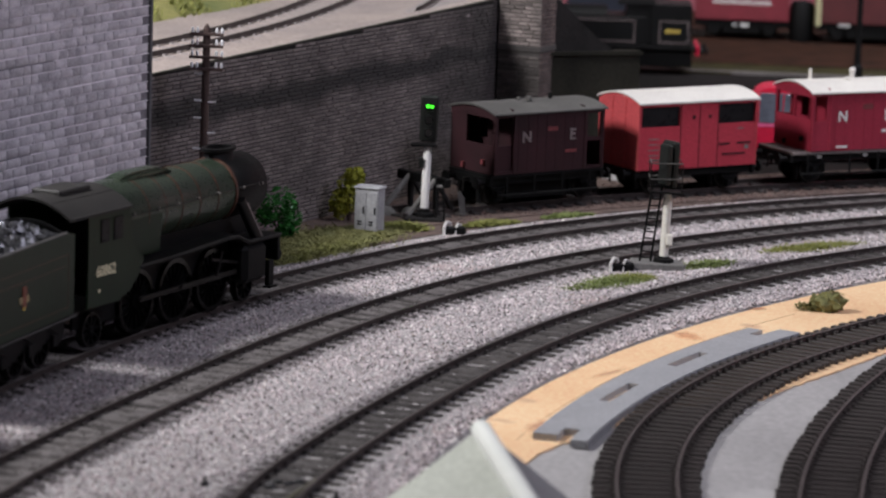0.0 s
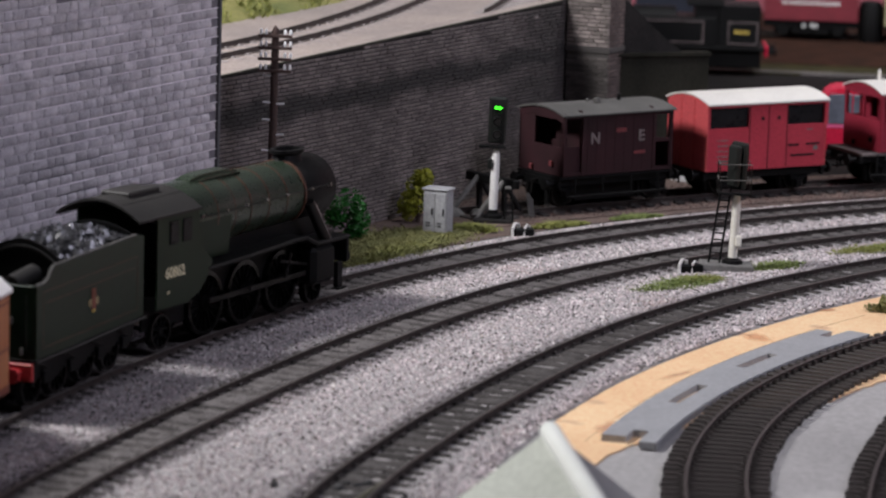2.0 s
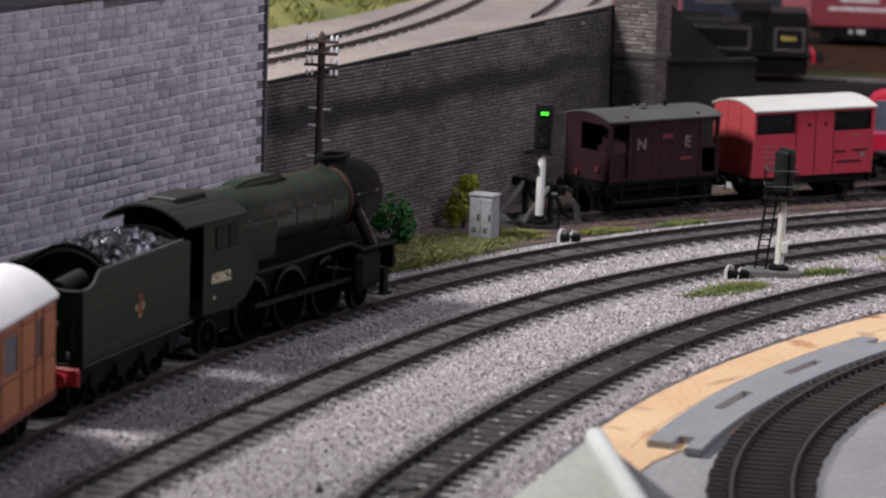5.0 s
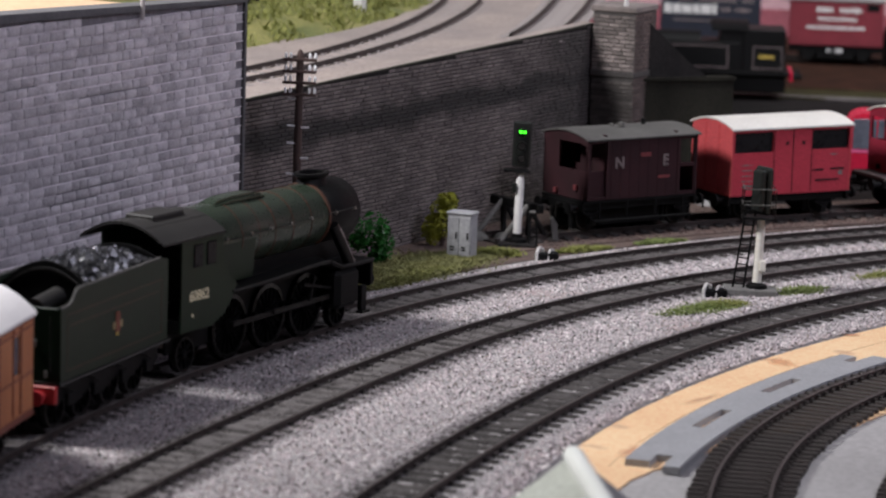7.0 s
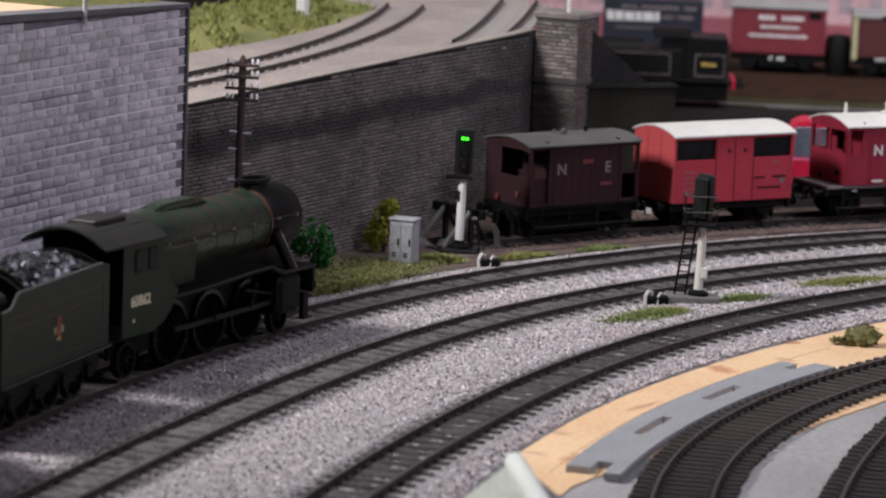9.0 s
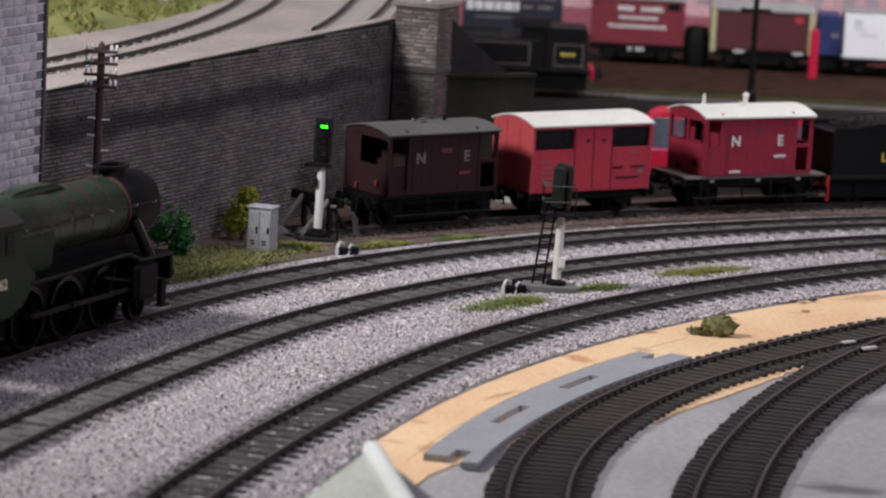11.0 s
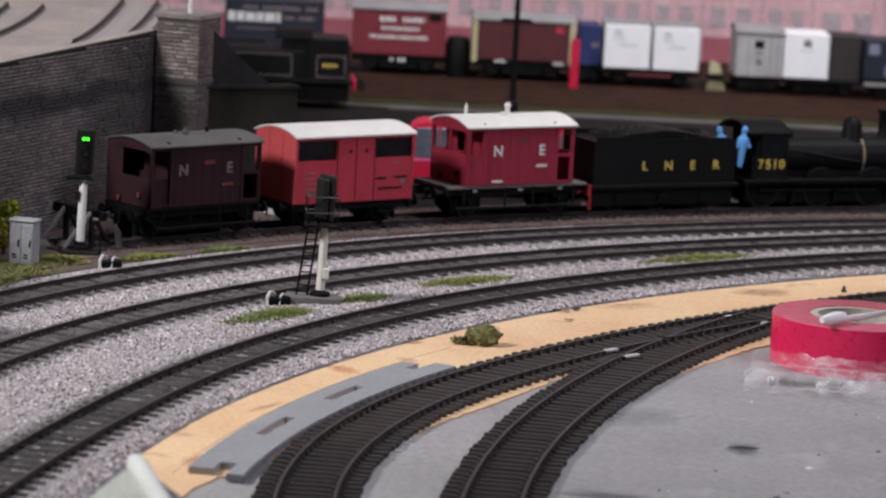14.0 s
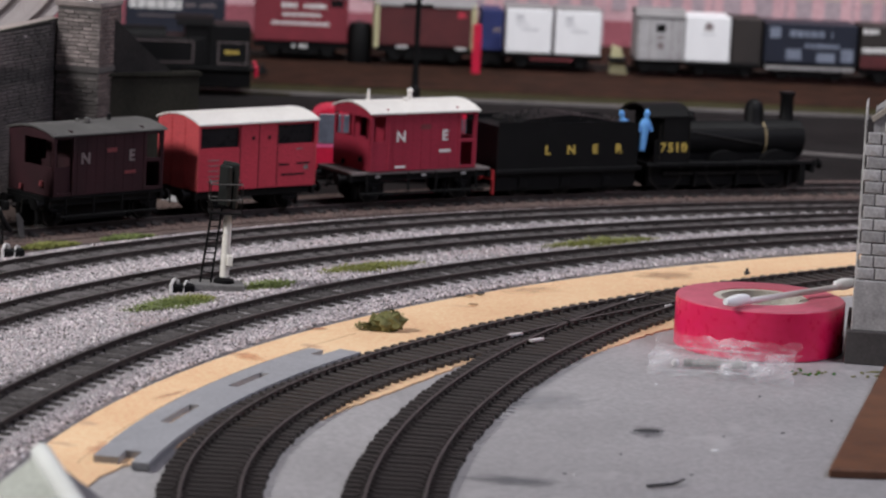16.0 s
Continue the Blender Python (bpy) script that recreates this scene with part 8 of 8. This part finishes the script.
def on_far_bed(rnd):
    while True:
        a = rnd.triangular(96, 142, 112)
        p = CORK_EDGE.at(a, -0.026)
        q = A_LINE.at(A_LINE.near(p.x, p.y), 0.023)
        v_ = p.lerp(q, rnd.random())
        if min(l.miss(v_) for l in (A_LINE, B_LINE, C_LINE)) > 0.0152:
            return v_.x * 1000, v_.y * 1000, 0.45


def beside_sleepers(rnd):
    while True:
        l = rnd.choice((A_LINE, B_LINE, C_LINE, C_LINE))
        v_ = l.at(rnd.uniform(191, 96), rnd.choice((-1, 1)) * (0.0155 + 0.0095 * rnd.random() ** 1.4))
        if (v_ - Vector((CORK_EDGE.cx, CORK_EDGE.cy, 0))).length < CORK_EDGE.r - 0.026:
            continue
        if min(k.miss(v_) for k in (A_LINE, B_LINE, C_LINE)) < 0.0152:
            continue
        return v_.x * 1000, v_.y * 1000, 0.42


def between_rails(rnd):
    l = C_LINE
    o_ = rnd.uniform(-0.0165, 0.0165)
    v_ = l.at(rnd.uniform(191, 96), o_)
    return v_.x * 1000, v_.y * 1000, rnd.uniform(0.55, 0.95) if abs(o_) < 0.0084 else 0.35


def between_outer_rails(rnd):
    o_ = rnd.uniform(-0.0165, 0.0165)
    v_ = rnd.choice((A_LINE, B_LINE)).at(rnd.uniform(191, 96), o_)
    return v_.x * 1000, v_.y * 1000, rnd.uniform(0.8, 1.05) if abs(o_) < 0.0084 else 0.5


def over_sleeper_ends(rnd):
    """Ballast pushed up against the rails, hiding most of the sleeper ends along the older end of the lines."""
    l, s = rnd.choice(((A_LINE, 1), (A_LINE, -1), (B_LINE, 1), (B_LINE, -1), (C_LINE, 1)))
    a = rnd.triangular(125, 191, 188)
    v_ = l.at(a, s * rnd.uniform(0.0100, 0.0175))
    return v_.x * 1000, v_.y * 1000, rnd.uniform(0.7, 1.0)


def on_cinders(rnd):
    v_ = SIDING.at(rnd.uniform(136, 88), rnd.uniform(-0.026, 0.034))
    return v_.x * 1000, v_.y * 1000, 0.4


scatter("ballast_stones", on_bed, 36000, 0.45, 1.05, M_STONES, "loose pale grey ballast stones", 31)
scatter("ballast_fines", beside_sleepers, 24000, 0.35, 0.8, M_STONES_EDGE, "greyed finer ballast beside the sleepers", 38)
scatter("ballast_fines", over_sleeper_ends, 15000, 0.35, 0.85, M_STONES_EDGE, "greyed ballast heaped over the sleeper ends", 39)
scatter("ballast_stones", on_far_bed, 20000, 0.4, 0.9, M_STONES_GREY, "greyer ballast stones towards the far end", 41)
scatter("quartz_chips", on_bed, 4200, 0.55, 1.25, M_WHITESTONE, "bright quartz chips among the ballast", 34)
scatter("pink_chips", on_bed, 4500, 0.45, 1.0, M_PINKBALLAST, "pinkish chips among the ballast", 37)
scatter("dark_chips", on_bed, 6000, 0.5, 1.1, M_STONES_IN, "darker chips among the ballast", 35)
scatter("ballast_stones", between_outer_rails, 27000, 0.3, 0.75, M_STONES_MID, "small greyed ballast stones between the rails", 36)
scatter("ballast_stones", between_rails, 16000, 0.3, 0.65, M_STONES_IN, "small dirty ballast stones between the rails", 32)
scatter("cinder_stones", on_cinders, 9000, 0.4, 0.9, M_CINDERSTONE, "dark reddish brown cinders", 33)

# ---------------------------------------------------------------- stones of the pale wall and the tower
BH, BW = 3.78, 9.0


def pillow_stone(w, h, d, material, seed):
    """A cushion-faced block with a soft left and top edge and an undercut right and bottom edge; back on y = 0."""
    rnd = random.Random(seed)
    bm = bmesh.new()
    xs, zs = (0.0, 0.75, w * 0.55, w - 0.35, w), (0.0, 0.45, h * 0.55, h - 0.4, h)
    g = []
    for i, x in enumerate(xs):
        col = []
        for j, z in enumerate(zs):
            rim = i in (0, 4) or j in (0, 4)
            y = -d * (0.25 if rim else rnd.uniform(0.75, 1.25) * (1.15 if i == j == 2 else 1.0))
            if i in (0, 4) and j in (0, 4):
                y = 0.0
            col.append(bm.verts.new((x + (0 if rim else rnd.uniform(-0.2, 0.2)), y, z + (0 if j in (0, 4) else rnd.uniform(-0.15, 0.15)))))
        g.append(col)
    for i in range(4):
        for j in range(4):
            bm.faces.new((g[i][j], g[i + 1][j], g[i + 1][j + 1], g[i][j + 1]))
    for f in bm.faces:
        f.smooth = True
    return mesh_of("stone", bm, material)


variants = [pillow_stone(BW * f - 0.85, BH - 0.40, 0.62, M_STONE, 50 + i) for i, f in enumerate((1.0, 0.92, 1.08, 0.6, 0.78))]
widths = [BW * f for f in (1.0, 0.92, 1.08, 0.6, 0.78)]
rnd = random.Random(5)
count, rest = 0, []
rows = 35
for r in range(rows):
    x = WL - 0.6
    x -= 0 if r % 2 else BW * 0.5
    while x > 150:
        k = rnd.choice((0, 0, 0, 1, 1, 2, 2, 3, 4))
        x -= widths[k]
        z = 0.3 + r * BH
        if z + BH > 117.4 + (WL - x) * 0.031:
            continue
        m_ = Matrix.Translation((x * MM, 0.0004, z * MM))
        if count < 300 and WL - x < 128 and r >= 9:
            ob = new("stone", variants[k])
            ob.parent = wall_left
            ob.matrix_basis = m_
            count += 1
        else:
            rest.append((k, m_))
vs, fs = [], []
for k, m_ in rest:
    o = len(vs)
    vs += [tuple(m_ @ v_.co) for v_ in variants[k].vertices]
    fs += [tuple(o + i for i in p_.vertices) for p_ in variants[k].polygons]
me = bpy.data.meshes.new("stonework")
me.from_pydata(vs, [], fs)
me.materials.append(M_STONE_ISLAND)
ob = new("stonework", me)
ob.parent = wall_left
me.polygons.foreach_set("use_smooth", [True] * len(me.polygons))
tagged(ob, "rough lilac grey wall stones", "", "", "stuff")
# raised pale pointing with painted ledge highlights along the courses, broken here and there
vs, fs = [], []
for r in range(1, rows):
    x = 150.0
    z = 0.3 + r * BH
    while x < WL - 1:
        n_len = rnd.uniform(14, 60)
        x1 = min(WL - 0.8, x + n_len)
        if z < 117 + (WL - x1) * 0.031 and rnd.random() < 0.93:
            d = rnd.uniform(0.35, 0.60)
            t_ = rnd.uniform(0.28, 0.44)
            k = len(vs)
            vs += [(x, 0.4, z - 0.42), (x1, 0.4, z - 0.42), (x1, -d, z - 0.42), (x, -d, z - 0.42), (x, 0.4, z - 0.42 + t_), (x1, 0.4, z - 0.42 + t_), (x1, -d * 0.8, z - 0.42 + t_), (x, -d * 0.8, z - 0.42 + t_)]
            fs += [(k, k + 3, k + 2, k + 1), (k + 4, k + 5, k + 6, k + 7), (k + 3, k + 7, k + 6, k + 2), (k, k + 4, k + 7, k + 3), (k + 1, k + 2, k + 6, k + 5)]
        x = x1
me = bpy.data.meshes.new("pointing")
me.from_pydata([tuple(c * MM for c in v_) for v_ in vs], [], fs)
me.materials.append(M_POINTING)
ob = new("pointing", me)
ob.parent = wall_left
tagged(ob, "thin raised pointing, ledge highlights put into its white", "", "", "stuff")
tv = [brick_mesh(w - 0.4, 4.4, 0.7, M_TOWER, 90 + i) for i, w in enumerate((5.4, 7.2, 9.0))]
for face in (0, 1):
    for r in range(14):
        x = 0.6 + (r % 2) * 1.0
        while x < 46:
            k = rnd.randrange(3)
            w = (5.4, 7.2, 9.0)[k]
            if x + w > 49:
                break
            z = 33.4 + r * 4.8
            if z + 6 < 94 + x * 0.6 or face == 1 and z + 6 < 95:
                ob = new("stone", tv[k])
                ob.parent = tw
                b_ = Matrix.Translation((x * MM, 0.0008, z * MM))
                if face:
                    b_ = Matrix.Translation((0.0008, 0.049, 0)) @ Matrix.Rotation(radians(-90), 4, "Z") @ Matrix.Translation((x * MM, 0, z * MM))
                ob.matrix_basis = b_
            x += w
